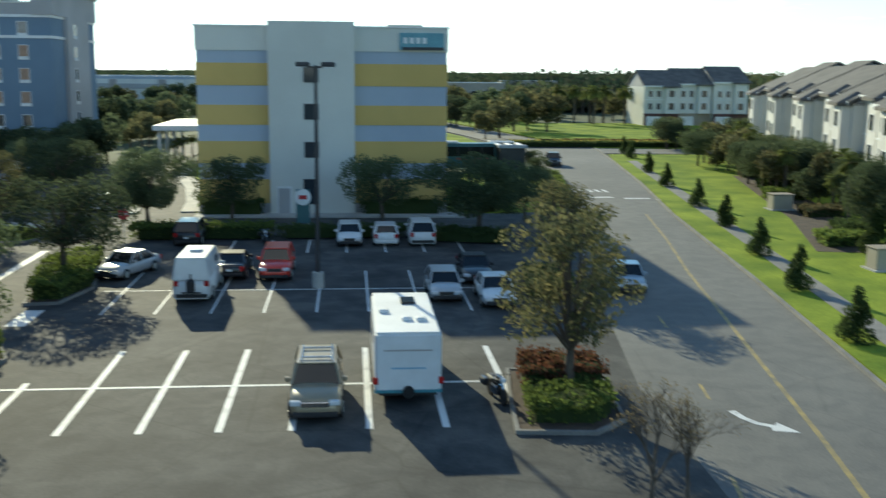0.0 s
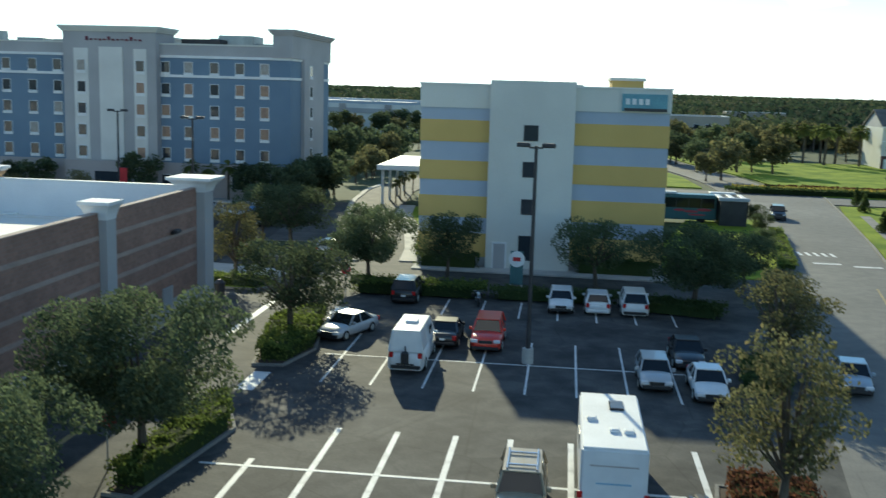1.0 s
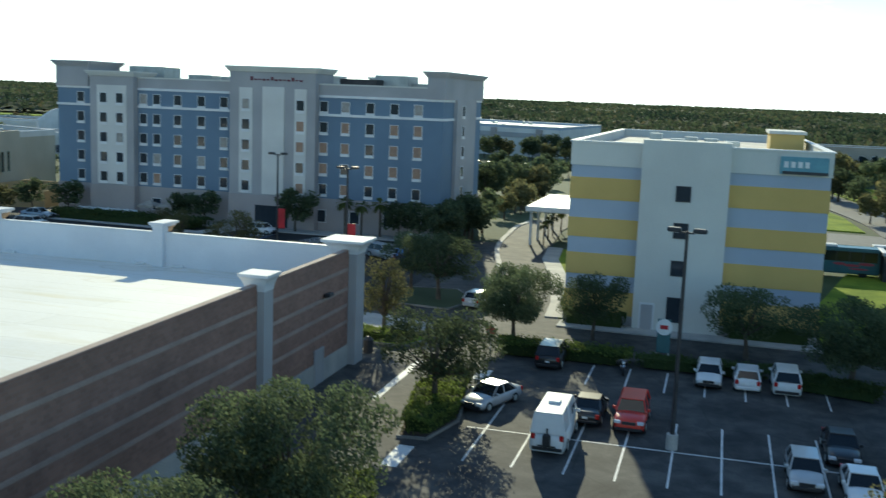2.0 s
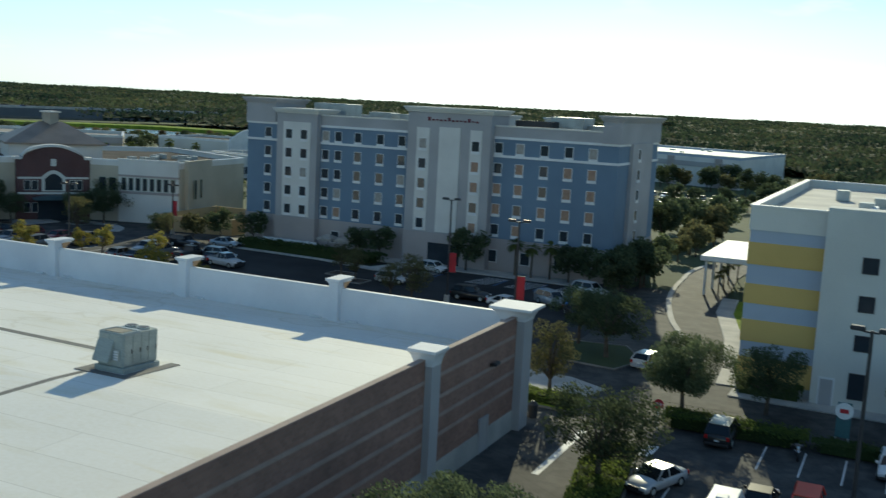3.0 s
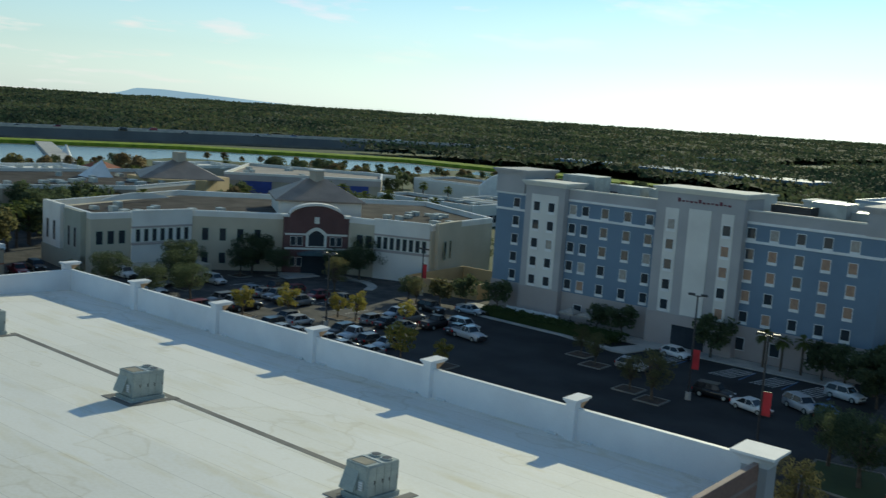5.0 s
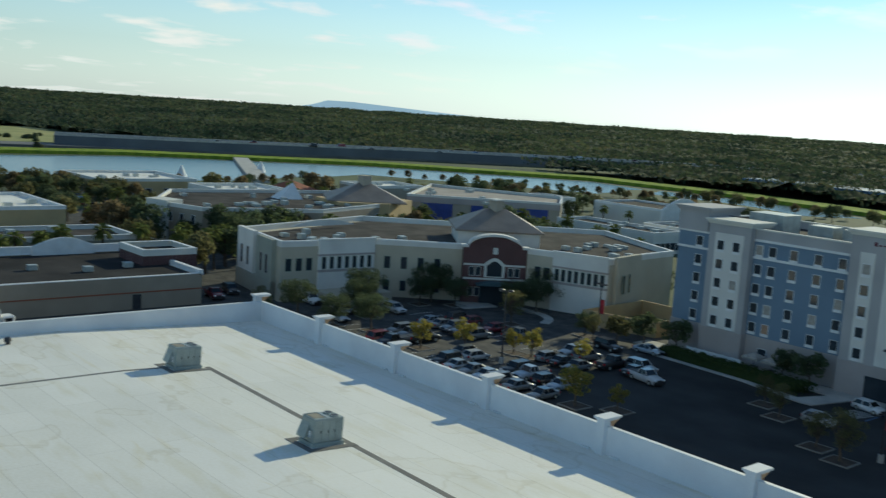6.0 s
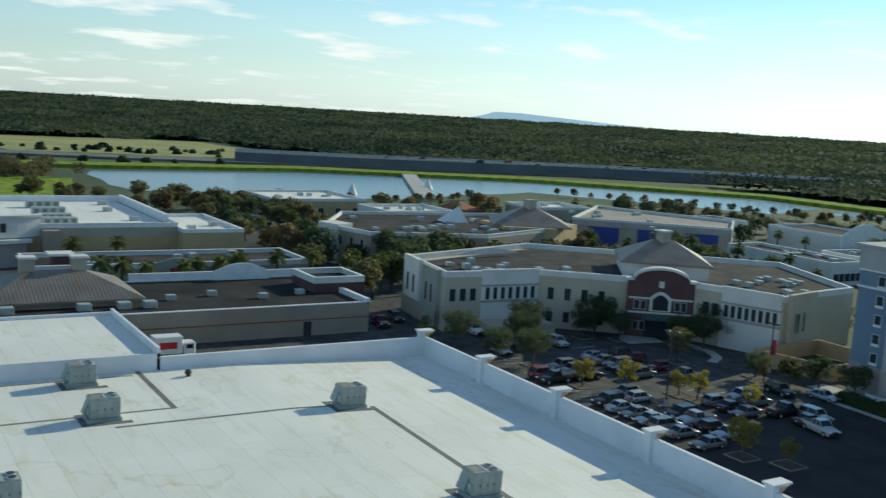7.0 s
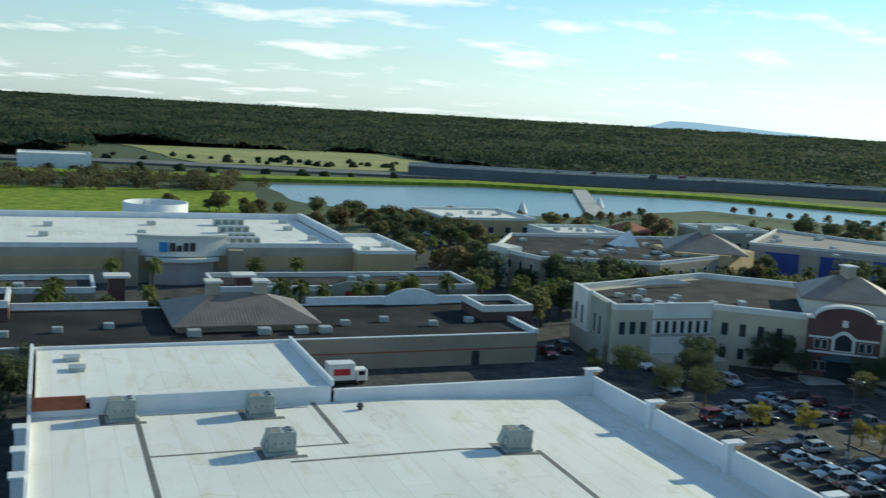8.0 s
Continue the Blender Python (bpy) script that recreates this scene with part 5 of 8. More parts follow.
# tan two-storey building with a hip roof at its far end
B2 = [(-232, 103), (-216, 108), (-208, 136), (-222, 172), (-252, 168), (-258, 120)]
b2 = block("office_building", B2, 8.2, STUCCO_TAN, GRAVEL_ROOF, "tan two-storey office block with white parapets", "office building", 0.8, STUCCO_WHITE, 22, 6)
wall_windows(b2, B2[1], B2[2], 4.8, 1.6, 1.6, 8, 1.0, sill=False)
wall_windows(b2, B2[1], B2[2], 1.0, 2.4, 2.4, 6, 1.0, sill=False)
wall_windows(b2, B2[0], B2[1], 4.8, 1.2, 2.2, 4, 1.0, sill=False)
wall_windows(b2, B2[2], B2[3], 4.8, 1.4, 1.8, 7, 1.0, sill=False)
part("corner_pier", prism([(-233, 102), (-226, 104), (-228, 109), (-235, 107)], 0, 9.6), STUCCO_CREAM, b2)
part("upper_storey", prism([(-236, 152), (-222, 150), (-216, 162), (-224, 176), (-240, 174)], 0, 9.2), STUCCO_OCHRE, b2)
part("hip_roof", hip(-229, 163, 21, 21, 9.4, 13.6, 3.0, 60), METAL_ROOF, b2, "brown hipped metal roof")
part("chimney", boxes((-230.3, -227.7, 161.7, 164.3, 12.4, 15.6)), STUCCO_BEIGE, b2)
cin = block("cinema", [(-244, 190), (-214, 226), (-232, 246), (-276, 226)], 8.0, STUCCO_BEIGE, mat("pale_roof", (0.36, 0.31, 0.27), (0.27, 0.24, 0.21), 0.9, 0.15), "beige theatre with dark blue wall panels", "theatre", 0.8, STUCCO_CREAM, 8, 7)
part("fascia", face_box((-244, 190), (-214, 226), 0.0, 1.0, 6.6, 8.3, 0.35), STUCCO_TAUPE, cin, "brown fascia over the panels")
for f in (0.1, 0.42, 0.72):
    a, b = Vector((-244, 190)), Vector((-214, 226))
    part("blue_panel", face_box(a, b, f, f + 0.2, 0.2, 6.6, 0.3), mat("panel_blue", (0.03, 0.06, 0.28), (0.025, 0.05, 0.22), 0.5, 0.6), cin, "dark blue panel")
ar = block("hall", rect(-232, -204, 262, 284), 7.0, STUCCO_CREAM, GRAVEL_ROOF, "white hall with an arched gable wall", "hall", 0.6, WHITE_PAINT)
arch_panel(ar, -204.0, 262, 284, 4.0, 7.5, 3.6, 0.6, WHITE_PAINT, "arched_gable", "white arched gable")
for i, (x0, x1, y0, y1, h, m, r) in enumerate(((-205, -170, 215, 228, 5.2, STUCCO_CREAM, GRAVEL_ROOF), (-190, -160, 236, 250, 5.0, STUCCO_BEIGE, GRAVEL_ROOF), (-270, -250, 130, 150, 6.0, STUCCO_SAGE, GRAVEL_ROOF), (-292, -272, 142, 166, 6.6, STUCCO_CREAM, MEMBRANE), (-300, -282, 204, 228, 6.6, STUCCO_BEIGE, MEMBRANE),
                                                 (-350, -318, 124, 158, 5.4, STUCCO_OCHRE, MEMBRANE), (-262, -246, 244, 268, 6, STUCCO_WHITE, GRAVEL_ROOF), (-150, -126, 255, 275, 6, STUCCO_BEIGE, GRAVEL_ROOF))):
    b = block("shop", rect(x0, x1, y0, y1), h, m, r, "low shop building with white parapets", "shop", 0.8, STUCCO_WHITE, 7, 20 + i)
    wall_windows(b, (x1, y0), (x1, y1), 1.0, 2.2, 2.2, 5, 1.0, sill=False)
    wall_windows(b, (x0, y0), (x1, y0), 1.0, 2.2, 2.2, 6, 1.0, sill=False)
pav = thing("pavilion", -303, 186, 0, "small pavilion with a red tiled hip roof", "pavilion")
part("wall", boxes((-308, -298, 181, 191, 0, 4.4)), BRICK_RED, pav)
part("hip_roof", hip(-303, 186, 13, 13, 4.5, 7.4, 1.0, 20), TILE_RED, pav, "red tiled roof")
sail = thing("sail_canopy", -240, 145, 6, "white tensile sail canopy", "canopy")
bm = bmesh.new()
v = [bm.verts.new(p) for p in ((-245, 140, 6.2), (-237, 139, 6.0), (-235, 149, 6.1), (-243, 151, 6.0), (-240, 147, 12.6), (-245, 140, 6.0), (-237, 139, 5.8), (-235, 149, 5.9), (-243, 151, 5.8))]
for i in range(4):
    bm.faces.new((v[i], v[(i + 1) % 4], v[4]))
    bm.faces.new((v[i], v[5 + i], v[5 + (i + 1) % 4], v[(i + 1) % 4]))
part("sail", bm, WHITE_PAINT, sail)
for x, y in ((-244.9, 140.1), (-235.2, 148.9)):
    bm = bmesh.new()
    cyl(bm, x, y, 0, 6.1, 0.2)
    part("mast", bm, WHITE_PAINT, sail)
# fountains in the lake
for x, y in ((-395, 190), (-425, 245)):
    bm = bmesh.new()
    cyl(bm, x, y, -0.05, 5.0, 2.4, 0.25, 12)
    solid("fountain", bm, WHITE_PAINT, "white spray of a lake fountain", "fountain", "object")
big = block("warehouse_store", [(-112, 350), (-56, 330), (-50, 392), (-108, 410)], 9.5, STUCCO_WHITE, MEMBRANE, "large pale store with grey bands beyond the hotels", "store", 0.8, STUCCO_PALEBLUE, 6, 9)
part("front_band", face_box((-112, 350), (-56, 330), 0.02, 0.98, 6.4, 8.0, 0.3), STUCCO_GREY, big)
for f in (0.15, 0.55, 0.85):
    part("front_pier", face_box((-112, 350), (-56, 330), f, f + 0.04, 0, 9.4, 0.6), STUCCO_TAUPE, big)
fl = block("white_building", rect(-590, -566, -14, 22), 7.0, WHITE_PAINT, MEMBRANE, "long white building by the highway", "building", 0.6)
for x, y in ((56, 400), (20, 300), (-6, 330)):
    b = block("apartment_house", rect(x, x + 22, y, y + 14), 9.0, STUCCO_BEIGE, SHINGLE, "distant beige apartment house among trees", "house", 0.4)
    wall_windows(b, (x, y), (x + 22, y), 5.6, 1.4, 1.6, 6, 1.0, sill=False)

# ---- townhouses beyond the lawn ----
def townhouse(x, y, turn, w, d, h, k):
    """Front towards -x before the turn; the ridge runs along the row, one roof stepped against the next."""
    ob = thing("townhouse", 0, 0, 0, "three-storey cream townhouse with a dark grey shingle roof", "townhouse", "townhouse rows")
    wm = (STUCCO_WHITE, STUCCO_CREAM, STUCCO_WHITE)[k % 3]
    part("wall", boxes((0, d, 0, w, 0, h)), wm, ob)
    part("lower_wall", boxes((-0.15, 0.05, 0, w, 0, 3.0)), BRICK_RED if k % 2 else STUCCO_TAN, ob, "brown lower storey")
    part("bay", boxes((-1.1, 0, 0.5, w * 0.42, 3.0, h - 0.3)), STUCCO_WHITE, ob, "white projecting bay")
    part("belt", boxes((-0.1, 0, w * 0.42, w, 6.2, 6.4)), WHITE_PAINT, ob, "white belt course")
    e, r = 0.6, h + d * 0.25
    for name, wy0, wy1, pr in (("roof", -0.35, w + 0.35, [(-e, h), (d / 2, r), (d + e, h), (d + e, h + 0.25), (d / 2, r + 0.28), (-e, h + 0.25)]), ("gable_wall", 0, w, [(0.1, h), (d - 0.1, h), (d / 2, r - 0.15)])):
        bm = bmesh.new()
        lo, hi = [bm.verts.new((px, wy0, z)) for px, z in pr], [bm.verts.new((px, wy1, z)) for px, z in pr]
        bm.faces.new(lo)
        bm.faces.new(hi[::-1])
        for i in range(len(pr)):
            q = (i + 1) % len(pr)
            bm.faces.new((lo[i], lo[q], hi[q], hi[i]))
        # gable ends greyer than the cream walls: their shade is in the colour
        part(name, bm, SHINGLE if name == "roof" else STUCCO_GREY, ob, "dark grey shingle roof" if name == "roof" else "gable wall, its shade painted grey")
    part("fascia", boxes((-e - 0.08, -e, -0.3, w + 0.3, h - 0.12, h + 0.26)), WHITE_PAINT, ob, "white fascia board")
    part("front_gable", hip(0.8, w * 0.25, w * 0.5, 5.0, h + 0.1, h + 1.3, 0.2, 90), SHINGLE, ob, "small hipped roof over the bay")
    for z in (3.9, 6.9):
        window(ob, -1.12, w * 0.25, z, 1.5, 1.7, -90, GLASS, WHITE_PAINT, False)
        for f in (0.58, 0.82):
            window(ob, -0.02, w * f, z, 1.1, 1.6, -90, GLASS, WHITE_PAINT, False)
        for f in (0.25, 0.5, 0.75):
            window(ob, d * f, -0.02, z, 1.1, 1.5, 0, GLASS, WHITE_PAINT, False)
    part("garage_door", boxes((-0.2, -0.12, w * 0.5, w * 0.92, 0, 2.3)), WHITE_PAINT, ob)
    ob.matrix_basis = pose(x, y, 0, 0, 0, turn)


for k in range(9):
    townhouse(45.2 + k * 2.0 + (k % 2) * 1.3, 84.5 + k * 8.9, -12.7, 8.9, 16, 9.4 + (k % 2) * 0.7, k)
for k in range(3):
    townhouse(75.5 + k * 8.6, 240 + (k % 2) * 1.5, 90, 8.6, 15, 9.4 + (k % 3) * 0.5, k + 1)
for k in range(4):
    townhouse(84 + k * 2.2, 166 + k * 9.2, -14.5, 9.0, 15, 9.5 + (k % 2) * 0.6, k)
# ---- trees, hedges ----
LEAF_SETS = {}


def leaf_mesh(name, centres, sizes, material, seed, tilt=1.0):
    """Small leaf clumps: one bent quad each, turned at random."""
    rng = np.random.default_rng(seed)
    n = len(centres)
    u = rng.normal(size=(n, 3))
    u /= np.linalg.norm(u, axis=1)[:, None]
    w = rng.normal(size=(n, 3))
    w -= (w * u).sum(1)[:, None] * u
    w /= np.linalg.norm(w, axis=1)[:, None]
    s = sizes[:, None]
    quad = np.stack([centres - u * s, centres - w * s * 0.55, centres + u * s, centres + w * s * 0.55], 1).reshape(-1, 3)
    me = bpy.data.meshes.new(name)
    me.vertices.add(4 * n)
    me.vertices.foreach_set("co", quad.ravel())
    me.loops.add(4 * n)
    me.loops.foreach_set("vertex_index", np.arange(4 * n))
    me.polygons.add(n)
    me.polygons.foreach_set("loop_start", np.arange(n) * 4)
    me.update(calc_edges=True)
    me.materials.append(material)
    return me


def crown_points(rng, clumps, n, shell=0.75):
    """Points near the skins of several clumps, weighted by size."""
    sizes = np.array([r for *_, r in clumps])
    pick = rng.choice(len(clumps), n, p=sizes**2 / (sizes**2).sum())
    d = rng.normal(size=(n, 3))
    d /= np.linalg.norm(d, axis=1)[:, None]
    rad = (shell + (1.12 - shell) * rng.random(n)) * (1 - 0.5 * (rng.random(n) < 0.25) * rng.random(n))
    c = np.array([[x, y, z] for x, y, z, _ in clumps])[pick]
    return c + d * (rad * sizes[pick])[:, None] * np.array([1, 1, 0.8])


TREES = {}


def tree_proto(kind, leaf, n, size, height, radius, trunk_h, seed, name, label, limbs=6, flat=0.6, clump=0.42, spread_n=16, conic=False):
    rng = np.random.default_rng(seed)
    ob = thing(name, 0, 0, 0, label, "tree")
    bm = bmesh.new()
    lean = rng.uniform(-0.15, 0.15, 2)
    top = Vector((lean[0], lean[1], trunk_h))
    tube(bm, (0, 0, -0.2), top * 0.5, 0.035 * height, 0.026 * height, 8)
    tube(bm, top * 0.5, top, 0.026 * height, 0.02 * height, 8)
    clumps = []
    mid = (height + trunk_h * 0.75) / 2
    half = (height - trunk_h * 0.75) / 2
    for i in range(spread_n):
        a, q = rng.uniform(0, 2 * math.pi), rng.random()
        zz = rng.uniform(-0.75, 0.8)
        rr = radius * math.sqrt(max(0.08, 1 - (zz * flat * 1.25) ** 2)) * (0.25 + 0.7 * q)
        r = radius * clump * rng.uniform(0.7, 1.15)
        if conic:
            f = i / spread_n
            r = radius * (0.62 - 0.42 * f)
            rr = radius * 0.55 * (1 - f)
            clumps.append((rr * math.cos(a), rr * math.sin(a), 0.45 + f * (height - 0.7), r))
            continue
        clumps.append((rr * math.cos(a), rr * math.sin(a), mid + zz * (half - r * 0.6), r))
    for i in range(limbs):
        x, y, z, r = clumps[i]
        tube(bm, top, (x * 0.8, y * 0.8, max(z, trunk_h * 0.9)), 0.014 * height, 0.004 * height, 5)
    me = mesh_of("trunk", bm, BARK)
    shared("trunk", me, Matrix.Identity(4), ob)
    pts = crown_points(rng, clumps, n)
    shared("crown", leaf_mesh("crown", pts, size * rng.uniform(0.6, 1.3, n), leaf, seed), Matrix.Identity(4), ob)
    TREES[kind] = [ob, False, height]
    return ob


def bare_proto(kind, height, seed):
    """Several stems that fork four times into fine twigs, with a few brown leaves left."""
    rnd = random.Random(seed)
    ob = thing("bare_tree", 0, 0, 0, "nearly leafless tree with thin brown twigs", "tree")
    bm = bmesh.new()
    tips = []

    def grow(p, d, length, r, depth):
        q = p + d * length
        tube(bm, p, q, r, r * 0.62, 6 if depth < 2 else 3)
        if depth == 4:
            tips.append(q)
            return
        for _ in range(4 if depth else 5):
            side = Vector((rnd.gauss(0, 1), rnd.gauss(0, 1), rnd.gauss(0.25, 0.6)))
            grow(p.lerp(q, rnd.uniform(0.55, 1.0)), (d + side * 0.42).normalized(), length * rnd.uniform(0.55, 0.8), r * 0.5, depth + 1)

    grow(Vector((0, 0, -0.1)), Vector((0.05, 0, 1)), height * 0.36, 0.09, 0)
    shared("trunk", mesh_of("trunk", bm, BARK), Matrix.Identity(4), ob)
    pick = [rnd.choice(tips) + Vector((rnd.gauss(0, 0.06), rnd.gauss(0, 0.06), rnd.gauss(0, 0.06))) for _ in range(620)]
    pts = np.array([p[:] for p in pick])
    shared("crown", leaf_mesh("crown", pts, np.full(len(pts), 0.045), RUSSET_LEAF, seed), Matrix.Identity(4), ob)
    TREES[kind] = [ob, False, height]
    return ob


def palm_proto(kind, height, seed, n_fronds=26, length=2.1):
    rng = np.random.default_rng(seed)
    ob = thing("palm", 0, 0, 0, "tall cabbage palm with a round green head", "palm")
    bm = bmesh.new()
    for k in range(6):
        z0, z1 = height * 0.82 * k / 6 - (0.2 if k == 0 else 0), height * 0.82 * (k + 1) / 6
        tube(bm, (0.03 * k, 0, z0), (0.03 * (k + 1), 0, z1), 0.2 - 0.006 * k, 0.194 - 0.006 * k, 7)
    shared("trunk", mesh_of("trunk", bm, BARK), Matrix.Identity(4), ob)
    pts, verts, faces = [], [], []
    top = np.array([0.18, 0, height * 0.83])
    for i in range(n_fronds):
        a, el = rng.uniform(0, 2 * math.pi), rng.uniform(-0.75, 1.3)
        d = np.array([math.cos(a) * math.cos(el), math.sin(a) * math.cos(el), math.sin(el)])
        side = np.array([-math.sin(a), math.cos(a), 0])
        for k in range(9):
            f = 0.25 + 0.75 * k / 8
            for s in (-1, 1):
                base = top + d * length * f * 0.62 + np.array([0, 0, -0.35 * f * f])
                tip = base + (d * 0.7 + side * s * 0.75) * length * 0.42 * (1.15 - 0.5 * f) + np.array([0, 0, -0.28 * f])
                w = side * 0.09 + d * 0.09
                o = len(verts)
                verts += [tuple(base - w), tuple(base + w), tuple(tip)]
                faces.append((o, o + 1, o + 2))
    me = bpy.data.meshes.new("crown")
    me.from_pydata(verts, [], faces)
    me.materials.append(PALM_LEAF)
    shared("crown", me, Matrix.Identity(4), ob)
    TREES[kind] = [ob, False, height]
    return ob


def plant(kind, x, y, height=None, z=0.0, turn=None, wide=1.0, group=""):
    proto = TREES[kind]
    s = (height or proto[2]) / proto[2]
    turn = random.uniform(0, 360) if turn is None else turn
    m = pose(x, y, z, 0, 0, turn) @ Matrix.Diagonal((s * wide, s * wide, s, 1))
    if not proto[1]:
        proto[1] = True
        proto[0].matrix_basis = m
        ob = proto[0]
    else:
        src = proto[0]
        keep = src.matrix_basis.copy()
        src.matrix_basis = Matrix.Identity(4)
        ob = copy_thing(src, m)
        src.matrix_basis = keep
    if group:
        ob["group"] = group
    return ob


tree_proto("oak", OAK_LEAF, 25000, 0.092, 7.2, 4.2, 2.0, 11, "oak_tree", "full dark green live oak with a rounded crown", 16, 0.6, 0.25, 46)
tree_proto("oak_b", OAK_LEAF, 8500, 0.1, 6.5, 3.2, 2.0, 12, "oak_tree", "small dark green live oak on a planted island", 14, 0.6, 0.26, 36)
tree_proto("gold", OLIVE_LEAF, 4600, 0.095, 7.0, 2.4, 1.5, 13, "elm_tree", "thin autumn tree with olive and yellow leaves", 18, 0.8, 0.27, 34)
tree_proto("yellow", GOLD_LEAF, 2000, 0.13, 5.0, 1.8, 1.3, 14, "maple_tree", "small golden-leaved tree in the parking lot", 10, 0.7, 0.3, 24)
bare_proto("bare", 5.0, 15)
tree_proto("mid", OAK_LEAF, 1500, 0.34, 8.0, 3.8, 2.0, 16, "oak_tree", "distant dark green oak in the planted grounds", 4, 0.6, 0.33, 24)
tree_proto("mid_b", OLIVE_LEAF, 1300, 0.34, 7.0, 3.2, 1.8, 17, "shade_tree", "distant olive green shade tree", 4, 0.6, 0.33, 22)
tree_proto("mid_gold", RUSSET_LEAF, 900, 0.3, 5.5, 2.2, 1.5, 18, "cypress_tree", "small russet autumn tree by the water", 4)
tree_proto("cone", HEDGE_DARK, 3000, 0.12, 4.0, 1.25, 0.4, 19, "holly_tree", "young conical holly along the roadside lawn", 3, 0.95, 0.45, 18, True)
palm_proto("palm", 6.5, 20)
palm_proto("palm_far", 6.0, 21, 34, 1.75)


def hedge(pts, h, leaf, label, seed, density=46, name="hedge", size=0.095):
    """A clipped bed of shrubs: an uneven core with leaves over its skin."""
    rng = np.random.default_rng(seed)
    cx, cy = sum(p[0] for p in pts) / len(pts), sum(p[1] for p in pts) / len(pts)
    ob = thing(name, cx, cy, 0.1, label, "hedge")
    inner = [(cx + (x - cx) * 0.86, cy + (y - cy) * 0.86) for x, y in pts]
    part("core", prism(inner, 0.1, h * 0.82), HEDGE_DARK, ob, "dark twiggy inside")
    P = np.array(pts)
    lo, hi = P.min(0) - 0.1, P.max(0) + 0.1
    n = int(density * (hi - lo).prod() * (1 + h)) + 400
    c = rng.random((n * 3, 3)) * np.array([*(hi - lo), h]) + np.array([*lo, 0.1])
    inside = np.zeros(len(c), bool)
    j = len(P) - 1
    for i in range(len(P)):
        hit = ((P[i, 1] > c[:, 1]) != (P[j, 1] > c[:, 1])) & (c[:, 0] < (P[j, 0] - P[i, 0]) * (c[:, 1] - P[i, 1]) / (P[j, 1] - P[i, 1] + 1e-9) + P[i, 0])
        inside ^= hit
        j = i
    c = c[inside]
    lump = np.array([0.75 + 0.35 * noise.noise(Vector((x * 0.9, y * 0.9, seed))) for x, y, _ in c])
    c[:, 2] = np.where(rng.random(len(c)) < 0.65, 0.1 + (h - 0.1) * np.clip(lump + rng.normal(0, 0.05, len(c)), 0.4, 1.15), c[:, 2])
    me = leaf_mesh("foliage", c - np.array([cx, cy, 0.1]), size * rng.uniform(0.6, 1.3, len(c)), leaf, seed)
    shared("foliage", me, Matrix.Identity(4), ob)
    return ob


def island(pts, label, material=None):
    ob = thing("planting_island", pts[0][0], pts[0][1], 0, label, "planting bed", kind="structure")
    part("kerb", ring(pts, -0.1, 0.15, 0.15), KERB, ob)
    part("soil", prism([(sum(p[0] for p in pts) / len(pts) * 0.06 + x * 0.94, sum(p[1] for p in pts) / len(pts) * 0.06 + y * 0.94) for x, y in pts], -0.1, 0.1), material or MULCH, ob)
    return ob


# beds of the near lot
NEAR = [(1.8, 31.5), (4.6, 31.2), (6.0, 32.5), (6.4, 38.4), (2.6, 39.0), (2.2, 36)]
island(NEAR, "kerbed planting island at the lot's edge")
hedge([(2.4, 32.2), (4.8, 32.0), (5.8, 33.2), (6.0, 35.2), (2.6, 35.2)], 0.85, HEDGE_LEAF, "clipped green hedge on the planting island", 31, name="green_hedge")
hedge([(2.7, 35.5), (6.1, 35.5), (6.1, 38.2), (2.9, 38.4)], 1.25, RED_SHRUB, "reddish brown shrubs on the planting island", 32, name="red_shrubs")
plant("gold", 4.5, 35.6, 7.8, 0.1, 20)
plant("bare", 4.6, 25.0, 4.4, 0, 40)
plant("bare", 5.9, 25.6, 3.8, 0, 150)
H1 = [(-21.0, 52.2), (-22.3, 60.0), (-21.2, 65.0), (-19.6, 64.6), (-18.3, 56.3), (-19.2, 52.4)]
island(H1, "long kerbed island with a sunlit hedge")
hedge([(-20.9, 52.5), (-22.2, 60), (-21.1, 64.8), (-19.6, 64.5), (-18.4, 56.4), (-19.2, 52.6)], 1.25, HEDGE_LEAF, "sunlit yellow-green hedge on the lot island", 33)
plant("oak_b", -20.4, 58.2, 6.6, 0.1, 0, 1.2)
H2 = [(-21.0, 33.6), (-19.6, 33.4), (-18.4, 41.8), (-19.6, 44.6), (-20.6, 44.4)]
island(H2, "kerbed island with a hedge and an oak")
hedge([(-20.95, 33.8), (-19.6, 33.7), (-18.5, 41.8), (-19.6, 44.4), (-20.6, 44.2)], 1.25, HEDGE_LEAF, "yellow-green hedge beneath an oak", 34)
plant("oak", -20.6, 36.6, 7.7, 0.1, 100, 1.0)
plant("oak", -22.0, 26.6, 6.9, 0, 50)
hedge([(-20, 72.9), (-9.5, 73.1), (-9.5, 75.4), (-20, 75.6)], 1.2, HEDGE_LEAF, "bright green hedge along the lot's end", 35)
# the next three hedges have their shade put into a darker leaf colour
hedge([(-9.3, 73.3), (0.5, 73.3), (0.5, 74.9), (-9.3, 74.9)], 1.0, HEDGE_DARK, "hedge along the lot's end, shade painted in dark leaves", 36)
hedge([(0.8, 71.8), (7.2, 70.2), (8.2, 72.6), (1.6, 74.4)], 1.0, HEDGE_DARK, "hedge below a large oak, shade painted in dark leaves", 37)
hedge([(5.8, 52.5), (8.4, 52.0), (9.4, 58.0), (6.6, 58.5)], 1.0, HEDGE_DARK, "hedge on a lot island, shade painted in dark leaves", 38)
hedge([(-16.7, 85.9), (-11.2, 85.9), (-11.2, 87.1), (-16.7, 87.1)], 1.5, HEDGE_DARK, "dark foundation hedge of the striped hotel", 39)
